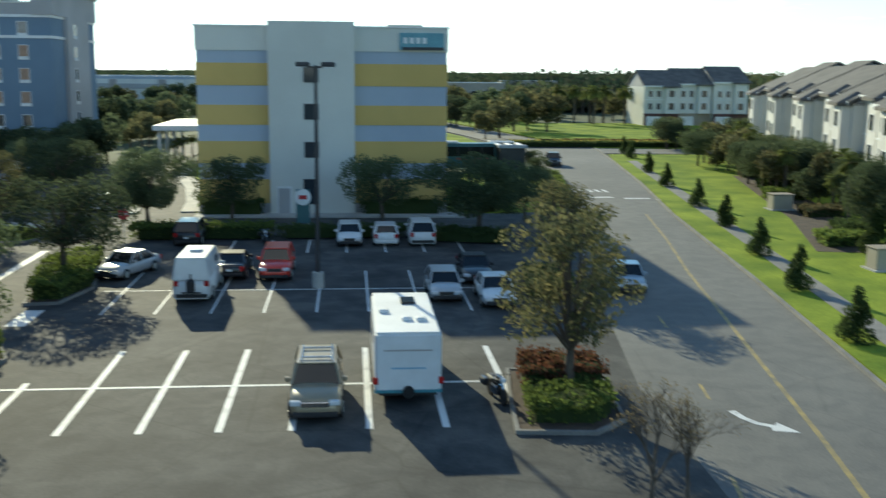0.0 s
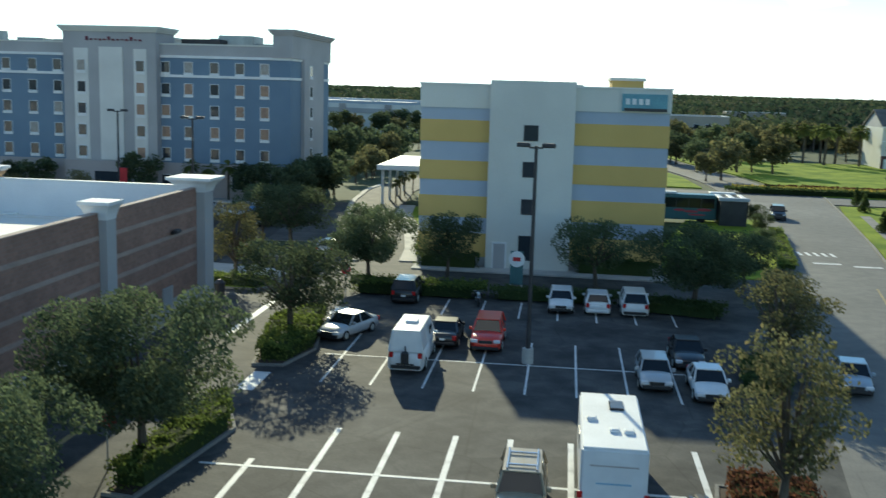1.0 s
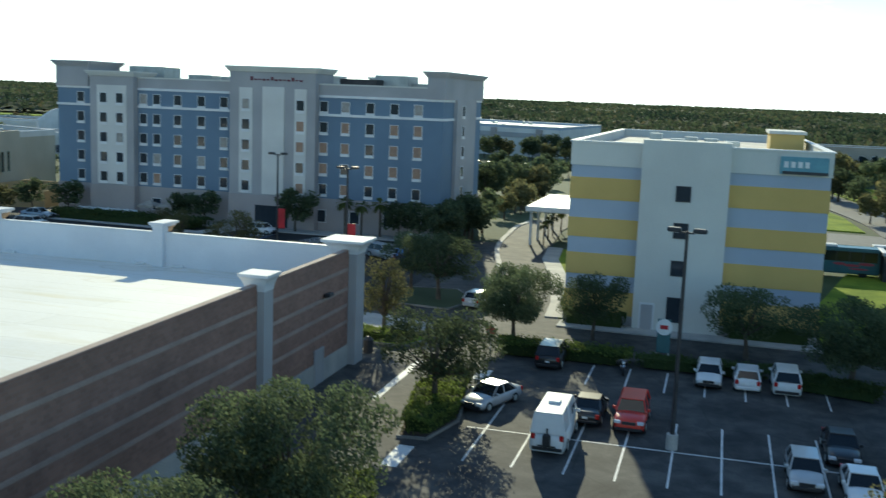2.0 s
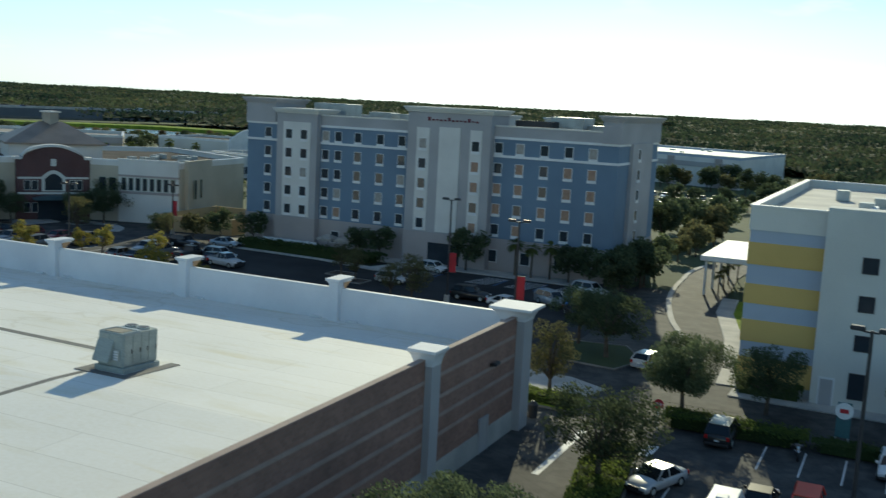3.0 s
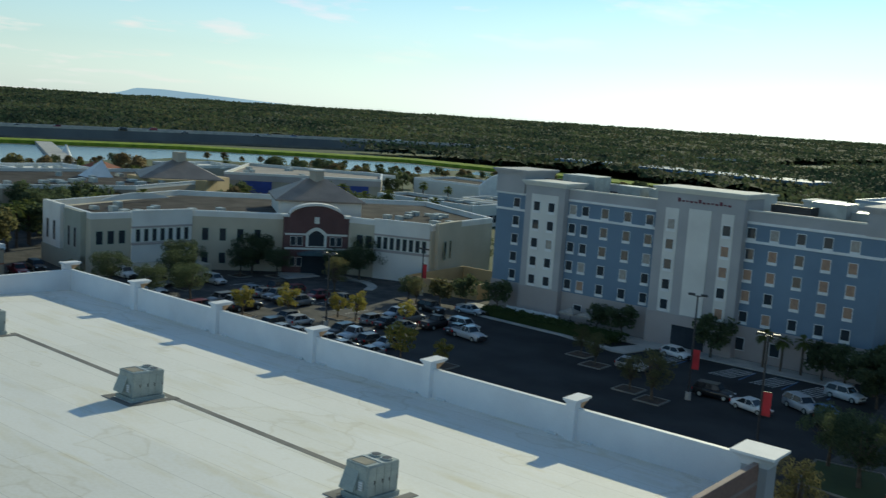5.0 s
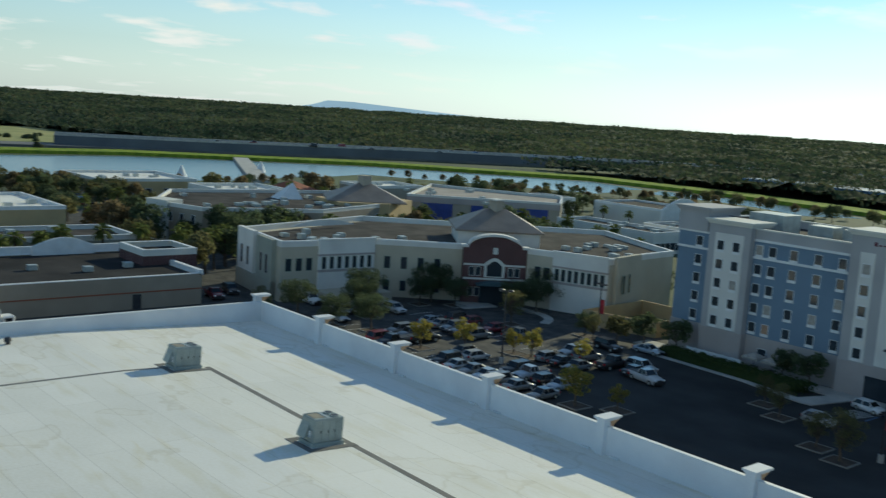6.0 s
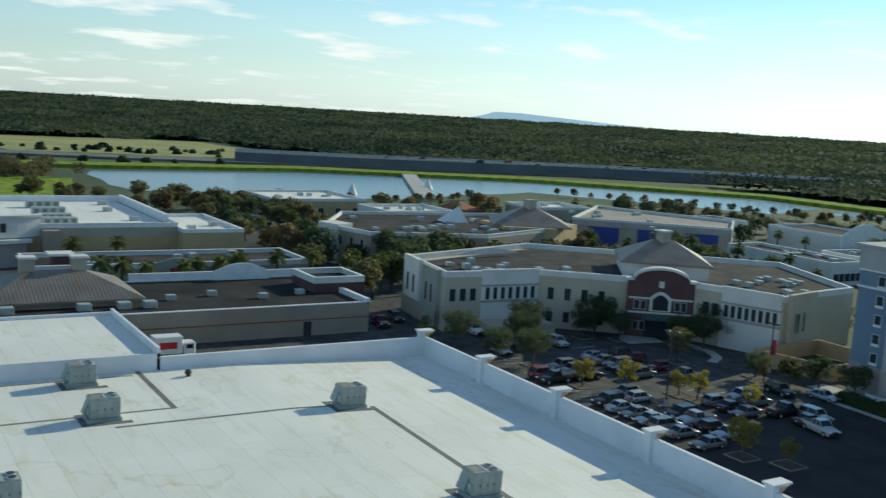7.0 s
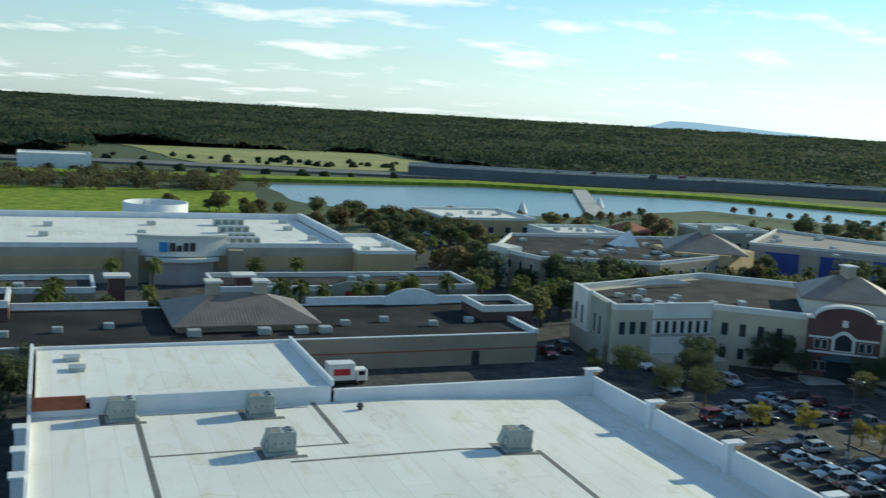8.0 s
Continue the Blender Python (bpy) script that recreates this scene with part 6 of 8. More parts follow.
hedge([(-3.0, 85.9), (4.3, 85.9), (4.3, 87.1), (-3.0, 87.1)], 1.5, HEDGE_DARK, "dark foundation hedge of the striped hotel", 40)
plant("oak", -19.2, 77.0, 6.8, 0, 10, 0.95)
plant("oak_b", -13.4, 81.0, 6.0, 0, 210)
plant("oak_b", -1.2, 79.5, 6.2, 0, 80, 1.1)
plant("oak", 5.8, 73.8, 6.6, 0, 160, 1.25)
plant("oak_b", 10.8, 82, 5.2, 0, 20)
plant("gold", 8.6, 56.2, 6.6, 0.1, 120, 1.2)
plant("gold", 9.6, 62.5, 5.6, 0.1, 200, 1.1)
for x, y, h in ((14.6, 96, 2.8), (16.2, 104, 2.6), (18.4, 116, 2.8), (19.0, 124, 3.0)):
    plant("oak_b", x, y, h, 0.1)
hedge([(15.4, 92), (17.3, 92.2), (21.0, 118), (19.4, 118)], 1.0, HEDGE_LEAF, "low hedge beside the road", 41, 18)
# service lane and drive
I3 = [(-32, 72.6), (-27.0, 72.4), (-25.8, 75.2), (-27.5, 77.4), (-31.8, 77.2)]
island(I3, "kerbed bed at the store's rear corner", GRASS)
hedge([(-31.5, 73.2), (-27.2, 73.0), (-26.5, 75.0), (-31.4, 75.2)], 0.9, HEDGE_LEAF, "low green shrubs at the store's corner", 42)
plant("gold", -29.6, 75.2, 6.8, 0.1, 60)
I4 = [(-34, 88), (-27.5, 87.2), (-26.0, 92), (-29, 97), (-35, 96)]
# dark green ground colour stands for the tree's shade on the grass
island(I4, "rounded island in the lane, tree shade in its dark ground colour", EARTH)
plant("oak_b", -29.5, 91.2, 6.8, 0.1, 30, 1.15)
plant("oak_b", -33.5, 95.0, 6.2, 0.1, 330)
hedge([(-17.5, 90), (-17.1, 90), (-17.4, 114), (-19.6, 112)], 1.1, HEDGE_LEAF, "bright shrubs beside the striped hotel", 43)
for i in range(3, 7):
    plant("mid", -38.6 + (i % 2) * 2.0, 104 + i * 5.5, 5.4 + (i % 3) * 0.5, 0)
for i in range(5):
    plant("mid_b", -37.8 + (i % 2) * 1.2, 160 + i * 8, 4.8 + (i % 3) * 0.5, 0)
for x, y in ((-26.6, 133), (-26.8, 138), (-27.0, 143), (-26.6, 148)):
    plant("palm", x, y, 3.4, 0)
# front of the blue hotel
slab("pavement.004", [(-97, 122.3), (-81, 121.5), (-71, 119.2), (-69.2, 119.4), (-67.6, 126.2), (-70.5, 126.2), (-72.2, 121.2), (-80.8, 122.5), (-97, 123.3)], -0.3, 0.135, CONCRETE, "pale concrete walk edging the hotel's hedge", "pavement")
patio = thing("patio_fence", -90, 128, 0.13, "white patio fence at the foot of the hotel", "fence")
for k in range(6):
    part("fence_panel", boxes((-94.5 + k * 1.6, -93.0 + k * 1.6, 127.2, 127.28, 0.25, 1.5)), WHITE_PAINT, patio)
    part("fence_post", boxes((-94.6 + k * 1.6, -94.5 + k * 1.6, 127.17, 127.31, 0.13, 1.6)), WHITE_PAINT, patio)
for x in (-83.5, -80.5):
    um = thing("patio_umbrella", x, 128.2, 0.13, "pale square patio umbrella over a table", "umbrella")
    bm = bmesh.new()
    cyl(bm, x, 128.2, 0.13, 2.7, 0.04, 0.04, 6)
    part("pole", bm, DARK_METAL, um)
    part("canopy", hip(x, 128.2, 2.6, 2.6, 2.3, 2.9, 0.1, 0), CURTAIN_PALE, um, "pale cloth canopy")
    part("table", bevel(boxes((x - 0.6, x + 0.6, 127.6, 128.8, 0.8, 0.86)), 0.01), DARK_METAL, um)
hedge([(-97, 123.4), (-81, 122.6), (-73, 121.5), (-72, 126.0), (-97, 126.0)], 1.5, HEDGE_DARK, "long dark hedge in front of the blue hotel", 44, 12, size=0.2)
for x, y, h, k in ((-60.5, 127.6, 6.2, "mid"), (-53.5, 128.5, 5.4, "palm"), (-51, 128.2, 5.0, "palm"), (-48.4, 128.5, 5.4, "palm"), (-45.6, 128.2, 5.2, "mid"), (-42.5, 127.5, 5.5, "mid"), (-38.3, 128.5, 6.0, "mid"), (-74.5, 128.0, 5.0, "mid"), (-79, 128.5, 4.4, "mid"), (-97, 128, 5.2, "mid"), (-102.5, 127, 5.2, "mid"), (-105.5, 124, 4.5, "mid_b"), (-36.5, 133, 6, "mid"), (-37, 141, 6.5, "mid")):
    plant(k, x, y, h, 0.1)
# golden trees and oaks on the rear lot's islands
for x, y, h, k in ((-84.4, 91.0, 5.6, "yellow"), (-104.5, 103.6, 4.6, "yellow"), (-107.5, 103.0, 4.0, "yellow"), (-112.1, 97.5, 5.0, "yellow"), (-116.0, 92.2, 4.8, "yellow"), (-122.5, 117.0, 6.4, "gold"), (-128.4, 92.4, 6.2, "oak_b"), (-133.5, 88.5, 5.6, "oak_b"), (-137, 98, 4.6, "oak_b"), (-68.4, 110.4, 4.6, "gold"), (-55.6, 101.6, 6.4, "gold"), (-59.6, 103.6, 4.6, "gold"), (-72.5, 113.8, 4.2, "gold"), (-98.5, 107.8, 3.8, "yellow"), (-142, 113, 5.6, "oak_b"), (-138.5, 118.5, 5.4, "oak_b"), (-128, 128.5, 6.6, "oak_b"), (-131, 126, 5.8, "oak_b"), (-108, 121, 4.6, "gold"), (-111, 122.5, 4.2, "oak_b"), (-80.2, 94, 3.4, "yellow"), (-150.5, 85.5, 4.0, "gold"), (-146, 83.5, 3.6, "oak_b")):
    # beds in dark mulch rather than grass; the dark colour carries their shade
    island([(x - 1.6, y - 1.5), (x + 1.6, y - 1.5), (x + 1.6, y + 1.5), (x - 1.6, y + 1.5)], "small kerbed tree island in the parking lot")
    plant(k, x, y, h, 0.1, group="parking lot trees")
for x, y, h in ((-144.3, 102.9, 7.4), (-143.6, 117.0, 7.8), (-130.2, 133.4, 8.2), (-143.5, 88.5, 6.4), (-139.5, 98.0, 6.6)):
    plant("oak_b", x, y, h, 0.0, group="parking lot trees")
# planted beds under the trees along the east lawn
for k, (x, y, w, h) in enumerate(((30.2, 67.5, 3.2, 1.0), (33.5, 72.0, 4.0, 1.1), (35.6, 82.5, 3.6, 0.9), (37.0, 94.0, 4.4, 1.2), (40.5, 104.0, 4.0, 1.1), (43.0, 116.0, 4.4, 1.2))):
    hedge([(x, y), (x + w, y + 0.4), (x + w + 0.8, y + 3.2), (x + 0.6, y + 3.6)], h, (HEDGE_LEAF, HEDGE_DARK, BRUSH_LEAF)[k % 3], "loose shrubs in a bed on the east lawn", 70 + k, 18, "shrub_bed", 0.16)
slab("mulch_bed", [(28.8, 66), (33.5, 65), (38.6, 79), (41.6, 95), (46.5, 118), (43, 119), (37.6, 97), (34, 82)], -0.3, 0.115, MULCH, "brown mulch bed under shrubs", "planting bed")
plant("oak", 34.6, 66.4, 6.8, 0.1, 30, 0.95)
# roadside hollies
for x, y in ((19.4, 43.1), (21.8, 54.5), (24.0, 65.6), (26.5, 78.6), (28.5, 91.1), (30.8, 107.9), (33.5, 124), (37.4, 146), (39, 156)):
    plant("cone", x + 0.1, y - 0.8, 2.8, 0.1, group="roadside hollies")
# trees and shrubs beside the footpath on the east lawn
for x, y, k, h in ((46.4, 105.3, "oak_b", 4.2), (41.5, 85.3, "oak_b", 4.6), (46.4, 114.1, "mid_b", 4.0), (57.7, 150.2, "palm", 5.0), (57.5, 123.6, "oak_b", 4.4), (32.5, 65.0, "cone", 3.4), (51.5, 101.4, "oak_b", 5.0), (59.8, 140.3, "oak_b", 4.4)):
    plant(k, x, y, h, 0.1)
# ---- rooftop air conditioners ----
AC_PAINT = mat("ac_paint", (0.36, 0.4, 0.37), (0.27, 0.31, 0.29), 0.55, 0.8, 14.0, 0.08, metal=0.1)


def ac_unit():
    """A tall cabinet on a curb: intake hood towards -y, seamed panels towards +x, twin fans on top."""
    ob = thing("rooftop_air_conditioner", 0, 0, 0, "grey-green rooftop air conditioner with twin fans on a curb", "air conditioner", "rooftop air conditioners")
    W, D, H0, H1 = 0.98, 1.42, 0.32, 2.3
    part("curb", bevel(boxes((-W - 0.14, W + 0.14, -D - 0.14, D + 0.14, -0.05, 0.32)), 0.04), AC_PAINT, ob, "sheet-metal roof curb")
    for d in (((-1.9, 2.0, -2.35, -1.75, -0.03, 0.035), (1.3, 2.0, -1.75, 2.4, -0.03, 0.035), (-1.9, -1.3, -1.75, 1.2, -0.03, 0.035))):
        part("walkway_pad", boxes(d), MEMBRANE_SEAM, ob, "dark walkway pad")
    part("cabinet", bevel(boxes((-W, W, -D, D, H0, H1)), 0.04), AC_PAINT, ob)
    for y0, y1 in ((-1.38, -0.72), (-0.68, 0.0), (0.04, 0.62), (0.66, 1.38)):
        p = part("side_panel", bevel(boxes((W, W + 0.035, y0, y1, H0 + 0.1, H1 - 0.08)), 0.012), AC_PAINT, ob, "seamed access panel")
        part("latch", boxes((W + 0.035, W + 0.06, y1 - 0.12, y1 - 0.05, 1.1, 1.35)), DARK_METAL, p)
    for x0, x1 in ((-0.92, -0.1), (-0.06, 0.92)):
        part("end_panel", bevel(boxes((x0, x1, -D - 0.03, -D, H0 + 0.1, H1 - 0.08)), 0.012), AC_PAINT, ob)
    bm = bmesh.new()
    pr = [(-D - 0.03, 1.9), (-D - 0.03, 0.8), (-D - 0.5, 0.62), (-D - 0.47, 0.78)]
    lo, hi = [bm.verts.new((-0.95, yy, zz)) for yy, zz in pr], [bm.verts.new((0.25, yy, zz)) for yy, zz in pr]
    bm.faces.new(lo)
    bm.faces.new(hi[::-1])
    for i in range(4):
        j = (i + 1) % 4
        bm.faces.new((lo[i], lo[j], hi[j], hi[i]))
    part("intake_hood", bm, AC_PAINT, ob, "sloping intake hood")
    lv = part("louvre_box", bevel(boxes((0.32, 0.7, -D - 0.14, -D - 0.03, 0.7, 1.35)), 0.02), GALV, ob, "pale louvred relief vent")
    for k in range(4):
        part("slat", boxes((0.35, 0.67, -D - 0.18, -D - 0.14, 0.76 + 0.15 * k, 0.82 + 0.15 * k)), PARAPET, lv)
    part("filter_tray", bevel(boxes((-0.75, 0.55, -1.25, -0.2, H1 - 0.01, H1 + 0.03)), 0.02), mat("tray_tan", (0.3, 0.27, 0.21), (0.24, 0.22, 0.17), 0.8, 1.0), ob, "tan top panel")
    part("top_rail", boxes((-0.92, 0.92, -0.12, 0.12, H1, H1 + 0.05), (-0.92, -0.86, -1.35, -0.12, H1, H1 + 0.05), (0.86, 0.92, -1.35, -0.12, H1, H1 + 0.05)), GALV, ob, "raised metal rim")
    for xx in (-0.45, 0.45):
        bm = bmesh.new()
        cyl(bm, xx, 0.78, H1, H1 + 0.1, 0.4, 0.4, 18)
        f = part("fan_ring", bm, GALV, ob)
        bm = bmesh.new()
        cyl(bm, xx, 0.78, H1 + 0.1, H1 + 0.115, 0.32, 0.32, 18)
        part("fan_grille", bm, DARK_METAL, f)
    return ob


first = ac_unit()
AC_AT = [(-45.9, 44.6), (-72.4, 45.7), (-99.2, 46.4), (-102.6, 21.6), (-115.3, 22.1), (-116.4, 7.2), (-84.0, 9.9)]
for i, (x, y) in enumerate(AC_AT):
    m = pose(x, y, roof_z(y) + 0.01, -2.4 if y > 40 else 0, 0, 0)
    if i == 0:
        first.matrix_basis = m
    else:
        keep = first.matrix_basis.copy()
        first.matrix_basis = Matrix.Identity(4)
        copy_thing(first, m)
        first.matrix_basis = keep
vent = thing("roof_vent", -114.9, 33.7, roof_z(33), "small dark roof vent on the white membrane", "vent")
bm = bmesh.new()
cyl(bm, -114.9, 33.7, roof_z(33) - 0.05, roof_z(33) + 0.35, 0.25)
part("pipe", bm, DARK_METAL, vent)
bm = bmesh.new()
cyl(bm, -114.9, 33.7, roof_z(33) + 0.35, roof_z(33) + 0.75, 0.45, 0.3)
part("hood", bm, DARK_METAL, vent)

# ---- street lamps, banners, signs ----
def lamp(x, y, h, turn, banner=0.0):
    ob = thing("street_lamp", 0, 0, 0, "tall dark lot lamp with two heads" + (" and a red banner" if banner else ""), "lamp post", "parking lot lamps")
    bm = bmesh.new()
    cyl(bm, 0, 0, -0.1, 0.9, 0.35, 0.33, 14)
    part("base", bm, CONCRETE, ob, "round concrete base")
    bm = bmesh.new()
    cyl(bm, 0, 0, 0.9, h - 0.1, 0.14, 0.09, 8)
    part("pole", bm, DARK_METAL, ob)
    for s in (-1, 1):
        a = part("arm", boxes((min(0, s * 0.4), max(0, s * 0.4), -0.05, 0.05, h - 0.25, h - 0.15)), DARK_METAL, ob)
        hd = part("lamp_head", bevel(boxes((s * 0.72 - 0.38, s * 0.72 + 0.38, -0.22, 0.22, h - 0.18, h + 0.08)), 0.06), DARK_METAL, ob, "flat dark lamp head")
        part("lens", boxes((s * 0.72 - 0.28, s * 0.72 + 0.28, -0.16, 0.16, h - 0.2, h - 0.17)), WHITE_PAINT, hd)
    if banner:
        part("banner_arm", boxes((0, 0.95, -0.02, 0.02, banner + 1.15, banner + 1.2), (0, 0.95, -0.02, 0.02, banner - 1.2, banner - 1.15)), DARK_METAL, ob)
        part("banner", boxes((0.12, 0.9, -0.015, 0.015, banner - 1.15, banner + 1.15)), RED_CLOTH, ob, "red cloth banner")
    ob.matrix_basis = pose(x, y, 0, 0, 0, turn)
    return ob


lamp(-5.7, 56.2, 12.7, -8)
lamp(-39.1, 91.2, 12.3, 10, 5.6)
lamp(-53.1, 105.6, 12.3, 10, 4.8)
lamp(-104.0, 97.2, 10.5, 20)
lamp(-112.5, 127.5, 8.0, 0, 4.2)


def stop_sign(x, y, turn):
    ob = thing("stop_sign", 0, 0, 0, "red octagonal stop sign on a steel post", "stop sign")
    bm = bmesh.new()
    cyl(bm, 0, 0.04, -0.05, 2.5, 0.035, 0.035, 6)
    part("post", bm, GALV, ob)
    bm = prism([(0.4 * math.cos(radians(22.5 + 45 * i)), 0.4 * math.sin(radians(22.5 + 45 * i))) for i in range(8)], -0.012, 0.012)
    bm.transform(Matrix.Translation((0, 0, 2.15)) @ Matrix.Rotation(radians(90), 4, "X"))
    pl = part("plate", bm, RED_CLOTH, ob, "red octagon plate")
    cu = bpy.data.curves.new("word", "FONT")
    cu.body, cu.size, cu.align_x, cu.align_y, cu.extrude = "STOP", 0.26, "CENTER", "CENTER", 0.002
    cu.materials.append(WHITE_PAINT)
    w = new("lettering", cu)
    w.parent = pl
    w.matrix_basis = Matrix.Translation((0, -0.018, 2.15)) @ Matrix.Rotation(radians(90), 4, "X")
    ob.matrix_basis = pose(x, y, 0, 0, 0, turn)


stop_sign(-19.9, 71.6, 0)
stop_sign(-21.9, 36.2, 180)
sg = thing("sign_board", -7.4, 75.4, 0, "teal pole sign with a white oval and red mark", "sign")
part("board", bevel(boxes((-7.9, -6.9, 75.3, 75.45, 0.9, 3.5)), 0.03), mat("board_teal", (0.05, 0.14, 0.15), (0.04, 0.11, 0.12), 0.6, 0.8), sg, "dark teal board")
bm = bmesh.new()
cyl(bm, 0, 0, 0, 0.03, 0.62, 0.62, 20)
bm.transform(Matrix.Translation((-7.4, 75.28, 2.9)) @ Matrix.Rotation(radians(90), 4, "X"))
part("oval", bm, WHITE_PAINT, sg, "white round plate")
part("red_mark", boxes((-7.7, -7.1, 75.2, 75.24, 2.75, 3.05)), RED_CLOTH, sg)
part("post", boxes((-7.9, -7.75, 75.32, 75.44, 0, 0.9), (-7.05, -6.9, 75.32, 75.44, 0, 0.9)), GALV, sg)
wl = thing("wall_lamp", SX1 + 0.2, 61.5, 5.9, "dark wall lamp on the brown block wall", "wall lamp")
part("bracket", boxes((SX1, SX1 + 0.2, 61.4, 61.6, 5.75, 5.95)), DARK_METAL, wl)
part("shade", bevel(boxes((SX1 + 0.15, SX1 + 0.55, 61.1, 61.9, 5.85, 6.1)), 0.06), DARK_METAL, wl)
ud = thing("steel_door", SX1 + 0.05, 60.5, 0, "grey steel door in the store's side wall", "door")
part("leaf", boxes((SX1 + 0.03, SX1 + 0.12, 59.9, 61.1, 0.02, 2.3)), STUCCO_GREY, ud)
part("frame", boxes((SX1 + 0.03, SX1 + 0.16, 59.75, 59.9, 0, 2.45), (SX1 + 0.03, SX1 + 0.16, 61.1, 61.25, 0, 2.45), (SX1 + 0.03, SX1 + 0.16, 59.9, 61.1, 2.3, 2.45)), STUCCO_GREY, ud)
for x, y in ((34.6, 87.2), (29.2, 58.6)):
    ub = thing("utility_box", x, y, 0.1, "beige utility cabinet on the lawn", "utility box")
    part("cabinet", bevel(boxes((x, x + 1.9, y, y + 1.4, 0.1, 1.5)), 0.06), STUCCO_BEIGE, ub)
    part("lid", bevel(boxes((x - 0.06, x + 1.96, y - 0.06, y + 1.46, 1.5, 1.6)), 0.02), STUCCO_TAN, ub)
    part("pad", boxes((x - 0.2, x + 2.1, y - 0.2, y + 1.6, 0.0, 0.2)), CONCRETE, ub)
tb = thing("waste_bin", -29.2, 69.8, 0, "dark round waste bin by the store's corner", "bin")
bm = bmesh.new()
cyl(bm, -29.0, 69.8, 0, 1.0, 0.36, 0.4, 14)
part("drum", bm, DARK_METAL, tb)
bm = bmesh.new()
cyl(bm, -29.0, 69.8, 1.0, 1.25, 0.42, 0.15, 14)
part("lid", bm, DARK_METAL, tb)

# ---- vehicles ----
CARGLASS = shiny("car_glass", (0.015, 0.018, 0.022), 0.05)
CHROME = shiny("chrome", (0.6, 0.6, 0.62), 0.15, 1.0)
LAMP_CLEAR = shiny("lamp_clear", (0.75, 0.76, 0.78), 0.1)
LAMP_RED = shiny("lamp_red", (0.5, 0.02, 0.02), 0.15)
BLACK_TRIM = mat("black_trim", (0.025, 0.025, 0.027), (0.018, 0.018, 0.02), 0.5, 3.0)
PAINT = {k: shiny("paint_" + k, c, 0.3, 0.15 if k in ("silver", "grey", "blue_grey", "tan") else 0.0, 0.35) for k, c in dict(
    white=(0.75, 0.75, 0.74), silver=(0.5, 0.51, 0.52), grey=(0.2, 0.21, 0.22), black=(0.018, 0.018, 0.02), bright_red=(0.68, 0.045, 0.025), red=(0.45, 0.025, 0.02), blue=(0.04, 0.09, 0.28), tan=(0.36, 0.29, 0.19), blue_grey=(0.36, 0.42, 0.48), dark_red=(0.2, 0.02, 0.03), green=(0.05, 0.09, 0.07)).items()}
# profiles from front to back: body (length share, top height), then roof line: windscreen foot, roof front, roof back, rear foot
SHAPES = {
    "sedan": dict(L=4.75, W=1.82, H=1.45, belt=0.92, nose=0.72, hood=0.92, tail=1.0, ws=0.27, rf=0.42, rb=0.68, rr=0.84),
    "hatch": dict(L=4.2, W=1.78, H=1.5, belt=0.95, nose=0.75, hood=0.97, tail=1.02, ws=0.24, rf=0.4, rb=0.84, rr=0.97),
    "suv": dict(L=4.7, W=1.9, H=1.75, belt=1.12, nose=0.9, hood=1.12, tail=1.12, ws=0.27, rf=0.39, rb=0.9, rr=0.985),
    "pickup": dict(L=5.7, W=2.0, H=1.88, belt=1.22, nose=1.0, hood=1.22, tail=1.2, ws=0.28, rf=0.37, rb=0.56, rr=0.6),
    "van": dict(L=5.6, W=2.0, H=2.45, belt=1.3, nose=0.95, hood=1.2, tail=1.3, ws=0.1, rf=0.26, rb=0.97, rr=0.995),
}


